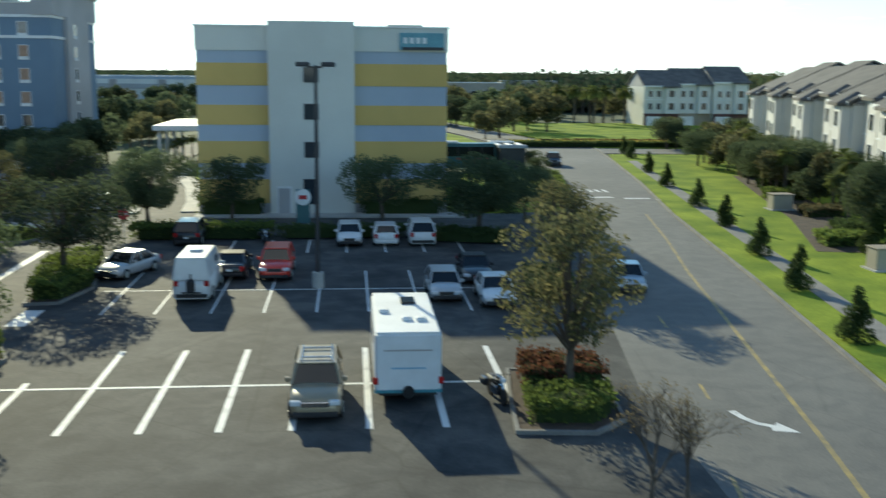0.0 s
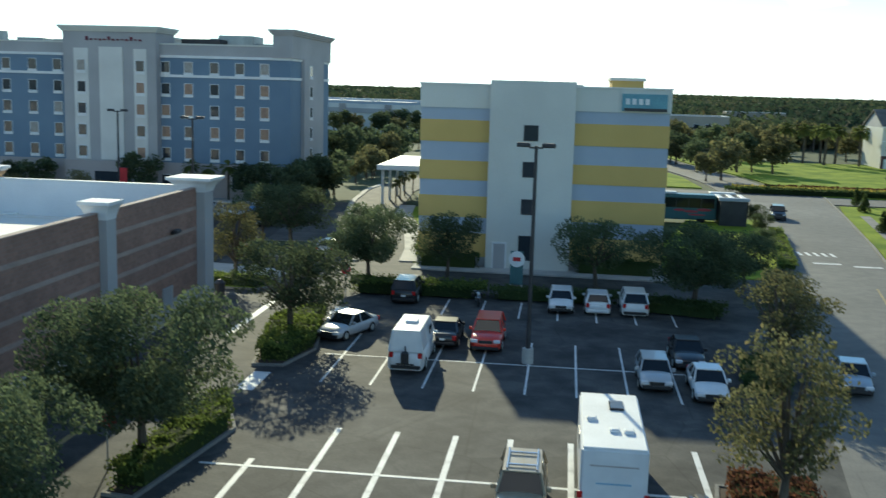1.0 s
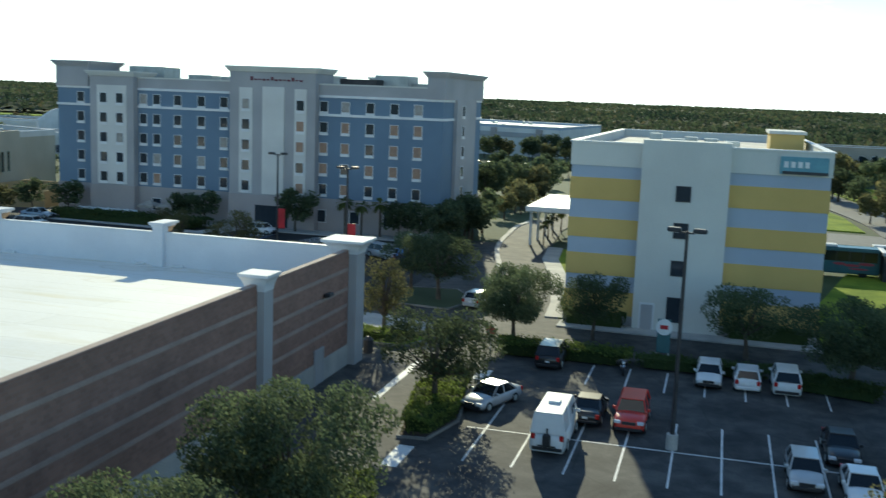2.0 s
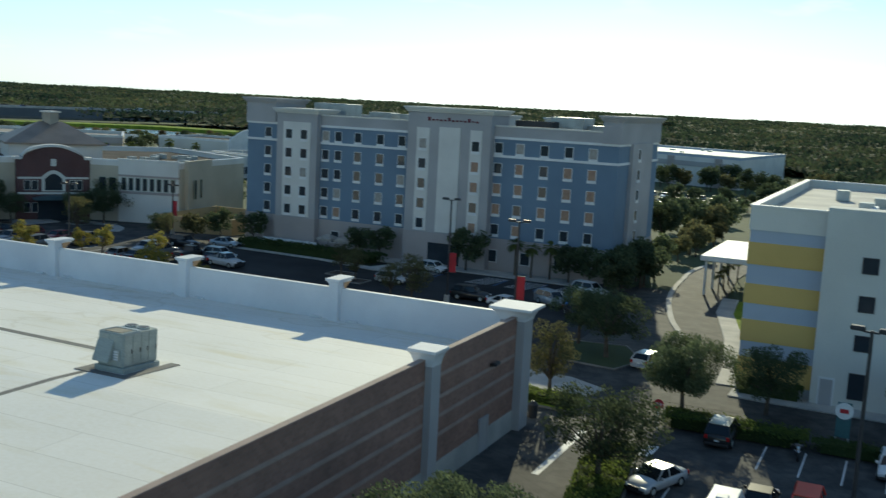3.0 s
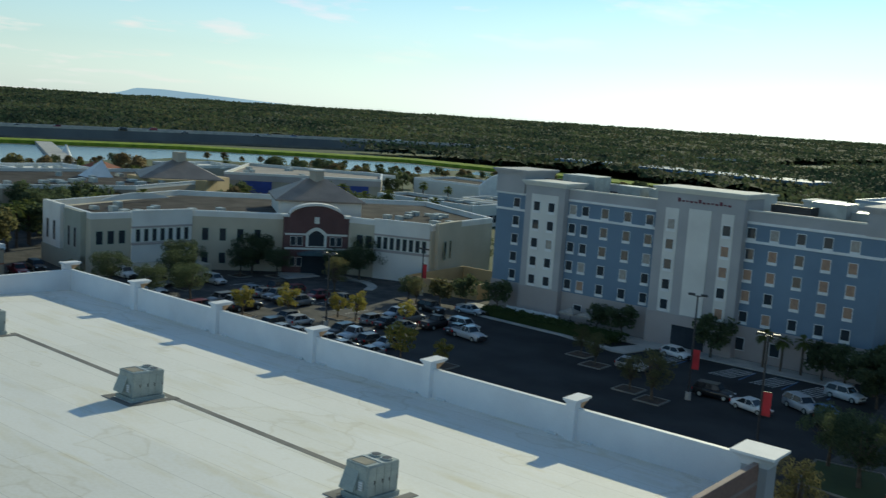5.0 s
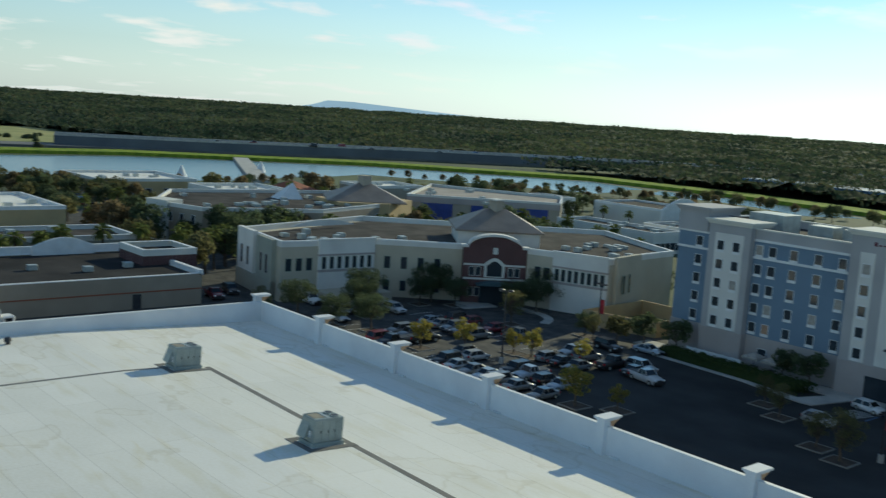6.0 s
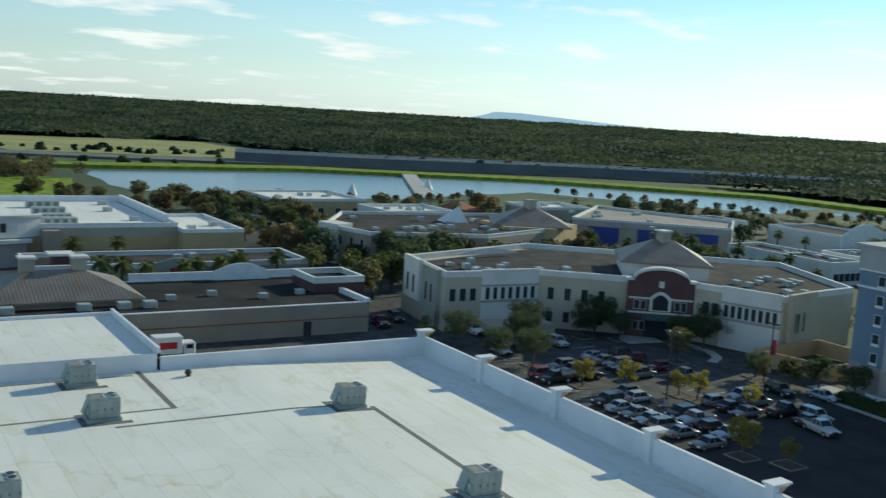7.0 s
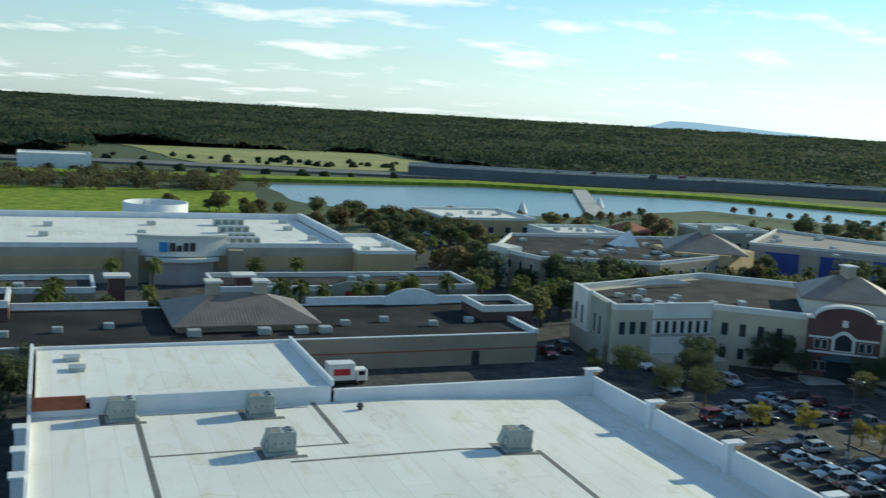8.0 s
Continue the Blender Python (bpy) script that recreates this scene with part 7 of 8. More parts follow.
def car(shape, paint, plain=False):
    s = SHAPES[shape]
    L, W, H, belt = s["L"], s["W"], s["H"], s["belt"]
    ob = thing("car", 0, 0, 0, f"{paint.replace('_', ' ')} {dict(sedan='saloon car', hatch='hatchback car', suv='sport utility car', pickup='pickup truck with an open bed', van='tall panel van')[shape]} parked on asphalt", "car" if shape != "van" else "van")
    pm = PAINT[paint]
    # lower hull, front towards -y
    bm = bmesh.new()
    st = [(0.0, 0.66, 0.36, s["nose"] * 0.72), (0.012, 0.8, 0.28, s["nose"] * 0.88), (0.045, 0.92, 0.23, s["nose"]), (0.12, 0.98, 0.21, s["nose"] * 0.45 + s["hood"] * 0.55), (s["ws"], 1.0, 0.21, s["hood"]), (0.5, 1.0, 0.21, belt), (s["rr"], 0.99, 0.22, s["tail"]), (0.955, 0.95, 0.26, s["tail"] * 0.98), (0.985, 0.88, 0.32, s["tail"] * 0.92), (1.0, 0.76, 0.4, s["tail"] * 0.78)]
    rings = []
    for f, w, zb, zt in st:
        y, hw = -L / 2 + f * L, W / 2 * w
        prof = [(-hw * 0.86, zb), (-hw * 0.98, zb + 0.14), (-hw, zb + (zt - zb) * 0.55), (-hw * 0.95, zt - 0.1), (-hw * 0.82, zt - 0.025), (-hw * 0.4, zt + 0.015), (hw * 0.4, zt + 0.015), (hw * 0.82, zt - 0.025), (hw * 0.95, zt - 0.1), (hw, zb + (zt - zb) * 0.55), (hw * 0.98, zb + 0.14), (hw * 0.86, zb)]
        rings.append([bm.verts.new((x, y, z)) for x, z in prof])
    for a, b in zip(rings, rings[1:]):
        for i in range(12):
            j = (i + 1) % 12
            bm.faces.new((a[i], b[i], b[j], a[j]))
    bm.faces.new(rings[0])
    bm.faces.new(rings[-1][::-1])
    part("body", bm, pm, ob, "", True)
    # greenhouse: glass with a painted roof
    y0, y1, y2, y3 = (-L / 2 + s[k] * L for k in ("ws", "rf", "rb", "rr"))
    wb, wt = W / 2 * 0.93, W / 2 * 0.74
    zr = H - 0.05

    def quadpart(name, pts, material, t=0.03):
        bm = bmesh.new()
        n = (Vector(pts[1]) - Vector(pts[0])).cross(Vector(pts[2]) - Vector(pts[0])).normalized() * t
        a, b = [bm.verts.new(p) for p in pts], [bm.verts.new(Vector(p) - n) for p in pts]
        bm.faces.new(a)
        bm.faces.new(b[::-1])
        k = len(pts)
        for i in range(k):
            bm.faces.new((a[i], a[(i + 1) % k], b[(i + 1) % k], b[i]))
        return part(name, bm, material, ob)

    zb = belt - 0.03
    quadpart("windscreen", [(-wb, y0, zb), (wb, y0, zb), (wt, y1, zr), (-wt, y1, zr)], CARGLASS)
    quadpart("rear_window", [(wb, y3, zb), (-wb, y3, zb), (-wt, y2, zr), (wt, y2, zr)], CARGLASS if shape != "van" else pm)
    for sx in (-1, 1):
        pts = [(sx * wb, y3, zb), (sx * wb, y0, zb), (sx * wt, y1, zr), (sx * wt, y2, zr)]
        quadpart("side_window", pts if sx < 0 else pts[::-1], CARGLASS if shape != "van" else pm)
    part("roof", bevel(boxes((-wt - 0.03, wt + 0.03, y1 - 0.05, y2 + 0.05, zr - 0.02, H)), 0.03), pm, ob)
    for sx in () if plain else (-1, 1):
        mid = (y1 + y2) / 2
        for (ya, yb), rr in (((y0, y1), 0.05), ((mid, mid), 0.04), ((y3, y2), 0.07)):
            bm = bmesh.new()
            tube(bm, (sx * (wb + 0.005), ya, zb), (sx * (wt + 0.01), yb, zr), rr, rr, 5)
            part("pillar", bm, pm, ob)
        part("mirror", bevel(boxes((sx * (W / 2 + 0.08) - 0.1, sx * (W / 2 + 0.08) + 0.1, y0 + 0.25, y0 + 0.4, belt - 0.02, belt + 0.16)), 0.03), pm, ob)
        part("headlight", bevel(boxes((sx * W * 0.36 - 0.2, sx * W * 0.36 + 0.2, -L / 2 - 0.01, -L / 2 + 0.22, s["nose"] - 0.22, s["nose"] - 0.04)), 0.03), LAMP_CLEAR, ob)
        part("tail_light", bevel(boxes((sx * W * 0.4 - 0.12, sx * W * 0.4 + 0.12, L / 2 - 0.16, L / 2 + 0.01, s["tail"] - 0.38, s["tail"] - 0.1)), 0.02), LAMP_RED, ob)
    if plain:
        r = 0.34
        for f in (0.18, 0.8):
            for sx in (-1, 1):
                bm = bmesh.new()
                cyl(bm, 0, 0, -0.11, 0.11, r, r, 10)
                bm.transform(Matrix.Translation((sx * (W / 2 - 0.09), -L / 2 + f * L, r)) @ Matrix.Rotation(radians(90), 4, "Y"))
                part("wheel", bm, RUBBER, ob)
        return ob
    part("bumper", bevel(boxes((-W * 0.42, W * 0.42, -L / 2 - 0.05, -L / 2 + 0.15, 0.26, 0.46)), 0.04), BLACK_TRIM, ob)
    part("grille", boxes((-W * 0.22, W * 0.22, -L / 2 - 0.02, -L / 2 + 0.05, s["nose"] - 0.26, s["nose"] - 0.08)), BLACK_TRIM, ob)
    part("bumper", bevel(boxes((-W * 0.42, W * 0.42, L / 2 - 0.15, L / 2 + 0.05, 0.3, 0.5)), 0.04), BLACK_TRIM if shape in ("suv", "pickup", "van") else pm, ob)
    part("number_plate", boxes((-0.16, 0.16, L / 2 + 0.03, L / 2 + 0.06, 0.62, 0.74)), WHITE_PAINT, ob)
    r = 0.33 if shape in ("sedan", "hatch") else 0.38
    for f in (0.18, 0.8):
        for sx in (-1, 1):
            bm = bmesh.new()
            cyl(bm, 0, 0, -0.11, 0.11, r, r, 16)
            bm.transform(Matrix.Translation((sx * (W / 2 - 0.09), -L / 2 + f * L, r)) @ Matrix.Rotation(radians(90), 4, "Y"))
            wh = part("wheel", bm, RUBBER, ob)
            bm = bmesh.new()
            cyl(bm, 0, 0, 0.0, 0.03, r * 0.62, r * 0.55, 12)
            bm.transform(Matrix.Translation((sx * (W / 2 + 0.015), -L / 2 + f * L, r)) @ Matrix.Rotation(radians(90 * sx), 4, "Y"))
            part("rim", bm, GALV, wh)
    if shape == "pickup":
        part("front_guard", bevel(boxes((-W * 0.47, W * 0.47, -L / 2 - 0.06, -L / 2 + 0.1, 0.3, 0.74)), 0.05), BLACK_TRIM, ob, "black bumper and grille")
        part("bed_floor", boxes((-W / 2 + 0.14, W / 2 - 0.14, y3 + 0.1, L / 2 - 0.12, belt - 0.02, belt + 0.012)), BLACK_TRIM, ob)
    if shape == "van":
        part("roof_vent", bevel(boxes((-0.35, 0.35, 0.2, 0.9, H - 0.01, H + 0.14)), 0.04), WHITE_PAINT, ob)
        part("side_glass", boxes((-W / 2 * 0.9 - 0.0, -W / 2 * 0.86, y1, y1 + 0.8, 1.5, 2.0)), CARGLASS, ob)
        rack = part("bike_rack", boxes((-0.5, 0.5, L / 2 + 0.05, L / 2 + 0.12, 0.55, 0.62), (-0.04, 0.04, L / 2 + 0.05, L / 2 + 0.12, 0.62, 1.6)), BLACK_TRIM, ob, "black rear bicycle rack")
        part("rack_bag", bevel(boxes((-0.22, 0.22, L / 2 + 0.1, L / 2 + 0.35, 0.6, 1.35)), 0.1), BLACK_TRIM, rack)
    return ob


CARS = {}


def park(shape, paint, x, y, turn, group="", plain=False):
    m = pose(x, y, 0.0, 0, 0, turn)
    key = (shape, paint, plain)
    if key not in CARS:
        ob = CARS[key] = car(shape, paint, plain)
        ob.matrix_basis = m
    else:
        src = CARS[key]
        keep = src.matrix_basis.copy()
        src.matrix_basis = Matrix.Identity(4)
        ob = copy_thing(src, m)
        src.matrix_basis = keep
    if group:
        ob["group"] = group
    return ob


# near lot: 0 faces -y (towards the open lot), 180 faces away
tan_car = park("suv", "tan", -5.1, 35.3, 0)
for sx in (-5.66, -4.54):
    part("roof_rail", bevel(boxes((sx - 0.03, sx + 0.03, 34.8, 37.0, 1.74, 1.84)), 0.01), CHROME, tan_car, "bright roof rail")
for yy in (35.2, 36.5):
    part("roof_bar", boxes((-5.65, -4.55, yy - 0.04, yy + 0.04, 1.8, 1.86)), CHROME, tan_car)
part("grille_bar", bevel(boxes((-5.6, -4.6, 32.86, 32.95, 0.66, 0.84)), 0.02), CHROME, tan_car, "chrome grille")
part("lower_body", boxes((-6.06, -4.14, 33.2, 37.4, 0.3, 0.42)), BLACK_TRIM, tan_car, "dark lower cladding")
park("sedan", "silver", -17.3, 60.6, -22)
park("suv", "black", -15.3, 73.0 - 0.6, 180)
park("van", "white", -12.3, 55.2, 180)
park("sedan", "black", -10.95, 60.4, 180)
park("suv", "bright_red", -8.3, 60.0, 0)
park("hatch", "white", -3.9, 71.6, 0)
park("hatch", "white", -1.3, 71.7, 180)
park("suv", "white", 1.3, 71.9, 180)
park("hatch", "silver", 1.3, 53.6, 0)
park("sedan", "white", 4.0, 52.3, 0)
park("sedan", "black", 3.6, 58.6, 0)
park("sedan", "blue_grey", 12.2, 55.4, -8)
park("suv", "black", 23.6, 134.0, -8)
REAR = [("hatch", "white", -63.8, 124.0, 80), ("suv", "black", -51.5, 109.0, 95), ("suv", "silver", -42.4, 112.4, 60), ("sedan", "white", -46.2, 107.2, 75), ("sedan", "blue", -39.4, 111.6, 50), ("sedan", "black", -37.8, 107.8, 40), ("hatch", "silver", -25.3, 90.5, 170), ("sedan", "blue_grey", -98.2, 126.2 - 3.6, 95), ("suv", "silver", -91.5, 112.6, 90), ("suv", "white", -40.5, 121.5, 75), ("hatch", "silver", -64.3, 112.8, 95), ("pickup", "silver", -87.6, 108.6, 80), ("suv", "black", -102.6, 118.4, 85)]
for shape, paint, x, y, a in REAR:
    park(shape, paint, x, y, a, "cars by the blue hotel")
rnd = random.Random(5)
kinds = ["sedan", "suv", "hatch", "sedan", "suv", "pickup"]
paints = ["white", "silver", "grey", "black", "dark_red", "blue_grey", "grey", "black", "grey", "black", "black", "blue_grey", "blue", "grey"]
for row_y, xs in ((89.6, (-122.0, -119.2, -107.2, -104.4, -101.6, -98.8, -96.0, -93.0, -88.6)), (95.2, (-124.8, -122, -119.2, -110, -107.2, -99.0, -96.2, -93.4, -90.6)), (104.6, (-128.4, -125.6, -122.8, -120, -117.2, -102, -99.2, -96.4)), (110.2, (-128, -125.2, -119.6, -114, -102.4, -99.6, -94.8, -90.6))):
    for x in xs:
        park(rnd.choice(kinds), rnd.choice(paints), x, row_y, rnd.choice((0, 180)) + rnd.uniform(-2, 2), "cars in the rear lot")
for x, y, a in ((-150.7, 95.5, 90), (-141.7, 96.5, 90), (-138.4, 104.6, 90), (-160.8, 82.4, 80), (-163.5, 87, 80), (-137, 92, 90)):
    park(rnd.choice(kinds), rnd.choice(paints[:5]), x, y, a, "cars by the office block")
for i in range(34):
    x, y = -300 + rnd.uniform(-30, 20) , 88 + rnd.randrange(9) * 6.0
    park(rnd.choice(kinds[:3]), rnd.choice(paints), x, y, 90, "cars in the lakeside lot", True)
for i in range(40):
    x, y = -78 + (i % 10) * 3.4 + rnd.uniform(-0.3, 0.3), 228 + (i // 10) * 17
    park(rnd.choice(kinds[:3]), rnd.choice(paints), x, y, 0, "cars in the far lot", True)
for i in range(12):
    f = (i + rnd.random()) / 12
    a, b = Vector((-572, 285)), Vector((-470, 580))
    p = a.lerp(b, f)
    c = park(rnd.choice(("suv", "van", "sedan")), rnd.choice(paints), p.x + rnd.choice((-6, 5)), p.y, -20, "cars on the highway", True)
    c.location.z = 6.2
# the white motorhome trailer
rv = thing("camper_trailer", -1.7, 38.8, 0, "tall white box camper trailer with roof vents and blue trim", "camper")
RX0, RX1, RY0, RY1, RT = -2.95, -0.45, 35.0, 42.0, 2.72
part("body", bevel(boxes((RX0, RX1, RY0, RY1, 0.42, RT)), 0.09, 2), shiny("camper_white", (0.74, 0.75, 0.76), 0.4), rv)
part("roof_sheet", bevel(boxes((RX0 + 0.06, RX1 - 0.06, RY0 + 0.06, RY1 - 0.06, RT - 0.02, RT + 0.04)), 0.03), WHITE_PAINT, rv)
part("trim", boxes((RX0 - 0.015, RX1 + 0.015, RY0 - 0.015, RY0 + 0.1, 0.44, 0.56)), mat("teal_trim", (0.05, 0.25, 0.3), (0.04, 0.2, 0.25), 0.5, 1.0), rv, "teal lower trim")
part("rear_stripe", boxes((-2.35, -1.05, RY0 - 0.012, RY0 + 0.01, 1.36, 1.42)), mat("stripe_blue", (0.25, 0.45, 0.6), (0.2, 0.4, 0.55), 0.5, 1.0), rv, "pale blue stripe")
part("rear_band", boxes((-2.6, -0.8, RY0 - 0.012, RY0 + 0.01, 2.05, 2.1)), STUCCO_TAUPE, rv)
part("skylight", bevel(boxes((-1.75, -1.15, 39.6, 40.7, RT + 0.02, RT + 0.14)), 0.04), CARGLASS, rv, "dark roof skylight")
for x, y in ((-2.5, 38.3), (-1.65, 37.0), (-1.1, 36.9)):
    part("roof_vent", bevel(boxes((x - 0.2, x + 0.2, y - 0.2, y + 0.2, RT + 0.02, RT + 0.18)), 0.05), WHITE_PAINT, rv)
part("chassis", boxes((RX0 + 0.15, RX1 - 0.15, RY0 + 0.15, RY1 - 0.1, 0.3, 0.56)), BLACK_TRIM, rv)
for sx in (RX0 + 0.02, RX1 - 0.02):
    part("tail_light", bevel(boxes((sx - 0.1, sx + 0.1, RY0 - 0.03, RY0 + 0.04, 0.78, 1.05)), 0.02), LAMP_RED, rv)
    part("side_window", boxes((sx - 0.04, sx + 0.04, 38.0, 39.2, 1.6, 2.2)), CARGLASS, rv)
for y in (38.4, 39.3):
    for x in (RX0 + 0.2, RX1 - 0.2):
        bm = bmesh.new()
        cyl(bm, 0, 0, -0.12, 0.12, 0.36, 0.36, 14)
        bm.transform(Matrix.Translation((x, y, 0.36)) @ Matrix.Rotation(radians(90), 4, "Y"))
        part("wheel", bm, RUBBER, rv)
bm = bmesh.new()
cyl(bm, 0, 0, 0, 0.2, 0.22, 0.22, 16)
bm.transform(Matrix.Translation((-1.7, RY0 - 0.02, 0.5)) @ Matrix.Rotation(radians(90), 4, "X"))
part("spare_wheel", bm, RUBBER, rv)


def motorbike(x, y, turn, label):
    ob = thing("motorcycle", 0, 0, 0, label, "motorcycle")
    for yy in (-0.7, 0.7):
        bm = bmesh.new()
        cyl(bm, 0, 0, -0.06, 0.06, 0.31, 0.31, 16)
        bm.transform(Matrix.Translation((0, yy, 0.31)) @ Matrix.Rotation(radians(90), 4, "Y"))
        part("wheel", bm, RUBBER, ob)
    part("engine", bevel(boxes((-0.2, 0.2, -0.3, 0.3, 0.25, 0.65)), 0.06), CHROME, ob)
    part("tank", bevel(boxes((-0.17, 0.17, -0.4, 0.15, 0.7, 0.98)), 0.1, 2), PAINT["black"], ob)
    part("seat", bevel(boxes((-0.16, 0.16, 0.15, 0.85, 0.68, 0.84)), 0.06), BLACK_TRIM, ob)
    bm = bmesh.new()
    tube(bm, (0, -0.7, 0.31), (0, -0.45, 1.05), 0.04, 0.04)
    part("fork", bm, CHROME, ob)
    bm = bmesh.new()
    tube(bm, (-0.38, -0.35, 1.08), (0.38, -0.35, 1.08), 0.02, 0.02)
    part("handlebar", bm, CHROME, ob)
    part("headlight", bevel(boxes((-0.1, 0.1, -0.68, -0.5, 0.85, 1.02)), 0.03), LAMP_CLEAR, ob)
    for s in (-1, 1):
        part("pannier", bevel(boxes((s * 0.3 - 0.11, s * 0.3 + 0.11, 0.4, 0.9, 0.45, 0.75)), 0.05), PAINT["black"], ob)
    ob.matrix_basis = pose(x, y, 0, 0, 0, turn)


motorbike(1.7, 35.3, 12, "black motorcycle with chrome parts beside the camper")
motorbike(-10.0, 71.6, 10, "dark motorcycle parked at the lot's end")
# box truck behind the store
tk = thing("box_truck", -149.6, 42, 0, "white box truck with a red panel on its side", "truck")
part("box", bevel(boxes((-150.8, -148.4, 39.0, 43.2, 0.8, 3.4)), 0.05), WHITE_PAINT, tk)
part("cab", bevel(boxes((-150.6, -148.6, 43.4, 45.2, 0.5, 2.4)), 0.15), WHITE_PAINT, tk)
part("red_panel", boxes((-148.4, -148.36, 39.8, 42.4, 1.6, 2.6)), RED_CLOTH, tk, "red panel")
part("cab_window", boxes((-148.6, -148.56, 43.8, 44.8, 1.5, 2.1)), CARGLASS, tk)
part("chassis", boxes((-150.5, -148.7, 39.1, 45.0, 0.4, 0.8)), BLACK_TRIM, tk)
for y in (40.2, 44.3):
    for x in (-150.4, -148.8):
        bm = bmesh.new()
        cyl(bm, 0, 0, -0.15, 0.15, 0.45, 0.45, 14)
        bm.transform(Matrix.Translation((x, y, 0.45)) @ Matrix.Rotation(radians(90), 4, "Y"))
        part("wheel", bm, RUBBER, tk)
# small vents on the raised roof
for x, y in ((-136, 2.5), (-131, 3.0)):
    v = thing("roof_vent", x, y, 8.7, "low grey vent box on the raised roof", "vent")
    part("box", bevel(boxes((x - 0.9, x + 0.9, y - 0.9, y + 0.9, 8.68, 9.1)), 0.06), GALV, v)
    part("lid", bevel(boxes((x - 1.0, x + 1.0, y - 1.0, y + 1.0, 9.1, 9.22)), 0.04), GALV, v)

# the tour bus and the service enclosure behind the striped hotel
bus = thing("tour_bus", 8.6, 127, 0, "teal tour bus with dark windows and red swirls", "bus")
BUS_TEAL = shiny("bus_teal", (0.03, 0.13, 0.16), 0.35)
part("body", bevel(boxes((6.4, 14.6, 125.6, 128.1, 0.4, 3.5)), 0.16, 2), BUS_TEAL, bus)
part("window_band", boxes((6.9, 14.3, 125.56, 125.62, 1.9, 3.1)), CARGLASS, bus, "long dark side window")
for x in (8.2, 9.7, 11.2, 12.7):
    part("window_bar", boxes((x - 0.05, x + 0.05, 125.53, 125.6, 1.9, 3.1)), BLACK_TRIM, bus)
BUS_RED = shiny("bus_red", (0.42, 0.04, 0.07), 0.35)
for x0, x1, z0, z1 in ((9.4, 10.8, 1.45, 1.75), (10.6, 12.4, 1.3, 1.6), (12.2, 14.0, 1.5, 1.85), (11.2, 13.4, 0.95, 1.15)):
    bm = bmesh.new()
    cyl(bm, 0, 0, 0, 0.05, 0.5, 0.5, 14)
    bm.transform(Matrix.Translation(((x0 + x1) / 2, 125.61, (z0 + z1) / 2)) @ Matrix.Rotation(radians(90), 4, "X") @ Matrix.Diagonal((x1 - x0, z1 - z0, 1, 1)))
    part("swirl", bm, BUS_RED, bus, "red swirl")
part("roof_unit", bevel(boxes((8.0, 9.8, 126.1, 127.6, 3.45, 3.75)), 0.08), WHITE_PAINT, bus)
for x in (7.6, 12.8):
    for y in (125.75, 127.95):
        bm = bmesh.new()
        cyl(bm, x, 0, -0.14, 0.14, 0.5, 0.5, 14)
        bm.transform(Matrix.Translation((x, y, 0.5)) @ Matrix.Rotation(radians(90), 4, "X") @ Matrix.Translation((-x, 0, 0)))
        part("wheel", bm, RUBBER, bus)
shed = thing("service_enclosure", 16.2, 126, 0.1, "dark fenced enclosure under a white slatted roof", "shed")
for d in ((14.7, 17.9, 123.4, 123.55, 0.1, 3.1), (14.7, 14.85, 123.55, 129.0, 0.1, 3.1), (17.75, 17.9, 123.55, 129.0, 0.1, 3.1), (14.7, 17.9, 129.0, 129.15, 0.1, 3.1)):
    part("wall", boxes(d), DARK_METAL, shed, "dark panelled wall")
part("lintel", bevel(boxes((14.5, 18.1, 123.2, 123.8, 3.1, 3.5)), 0.04), STUCCO_PALEBLUE, shed, "pale blue-grey fascia")
part("roof_deck", boxes((14.6, 18.0, 123.8, 129.3, 3.1, 3.22)), DARK_METAL, shed)
for x in (14.9, 16.3, 17.7):
    part("roof_slat", bevel(boxes((x - 0.3, x + 0.3, 123.8, 129.3, 3.22, 3.4)), 0.03), WHITE_PAINT, shed, "white roof slat")
part("rear_canopy", bevel(boxes((14.2, 17.4, 129.3, 130.6, 3.3, 3.55)), 0.04), WHITE_PAINT, shed)
for x in (14.4, 17.2):
    part("post", boxes((x - 0.07, x + 0.07, 130.3, 130.44, 0.0, 3.3)), DARK_METAL, shed)
# ---- planted grounds further off ----
rnd = random.Random(21)


def free(x, y):
    """Whether the spot is clear of buildings, water and roads."""
    def inside(pts):
        hit, j = False, len(pts) - 1
        for i in range(len(pts)):
            (xi, yi), (xj, yj) = pts[i], pts[j]
            if (yi > y) != (yj > y) and x < (xj - xi) * (y - yi) / (yj - yi) + xi:
                hit = not hit
            j = i
        return hit
    if inside(LAKE) or inside(OFF) or inside(B2):
        return False
    for x0, x1, y0, y1 in TAKEN:
        if x0 - 3 < x < x1 + 3 and y0 - 3 < y < y1 + 3:
            return False
    return True


def inside_office(x, y):
    return -186 < x < -118 and 88 < y < 174


TAKEN = [(-186, -155, -62, 80), (-214, -195, -62, 86), (-320, -217, -142, 86), (-280, -212, 186, 250), (-234, -202, 260, 286), (-205, -160, 213, 252), (-272, -248, 128, 152), (-294, -270, 140, 168), (-302, -280, 202, 230),
         (-352, -316, 122, 160), (-264, -244, 242, 270), (-152, -124, 253, 277), (-310, -296, 179, 193), (-114, -48, 328, 412), (-101, -38, 130, 150), (-17, 5, 86, 133), (-119, -28, -4, 69), (-145, -118, -4, 33), (-26, -15, 130, 152), (-34, -14, 82, 210), (42, 82, 80, 164), (64, 96, 236, 260), (80, 112, 160, 206), (16, 38, 60, 172), (-10, 112, 148, 174)]
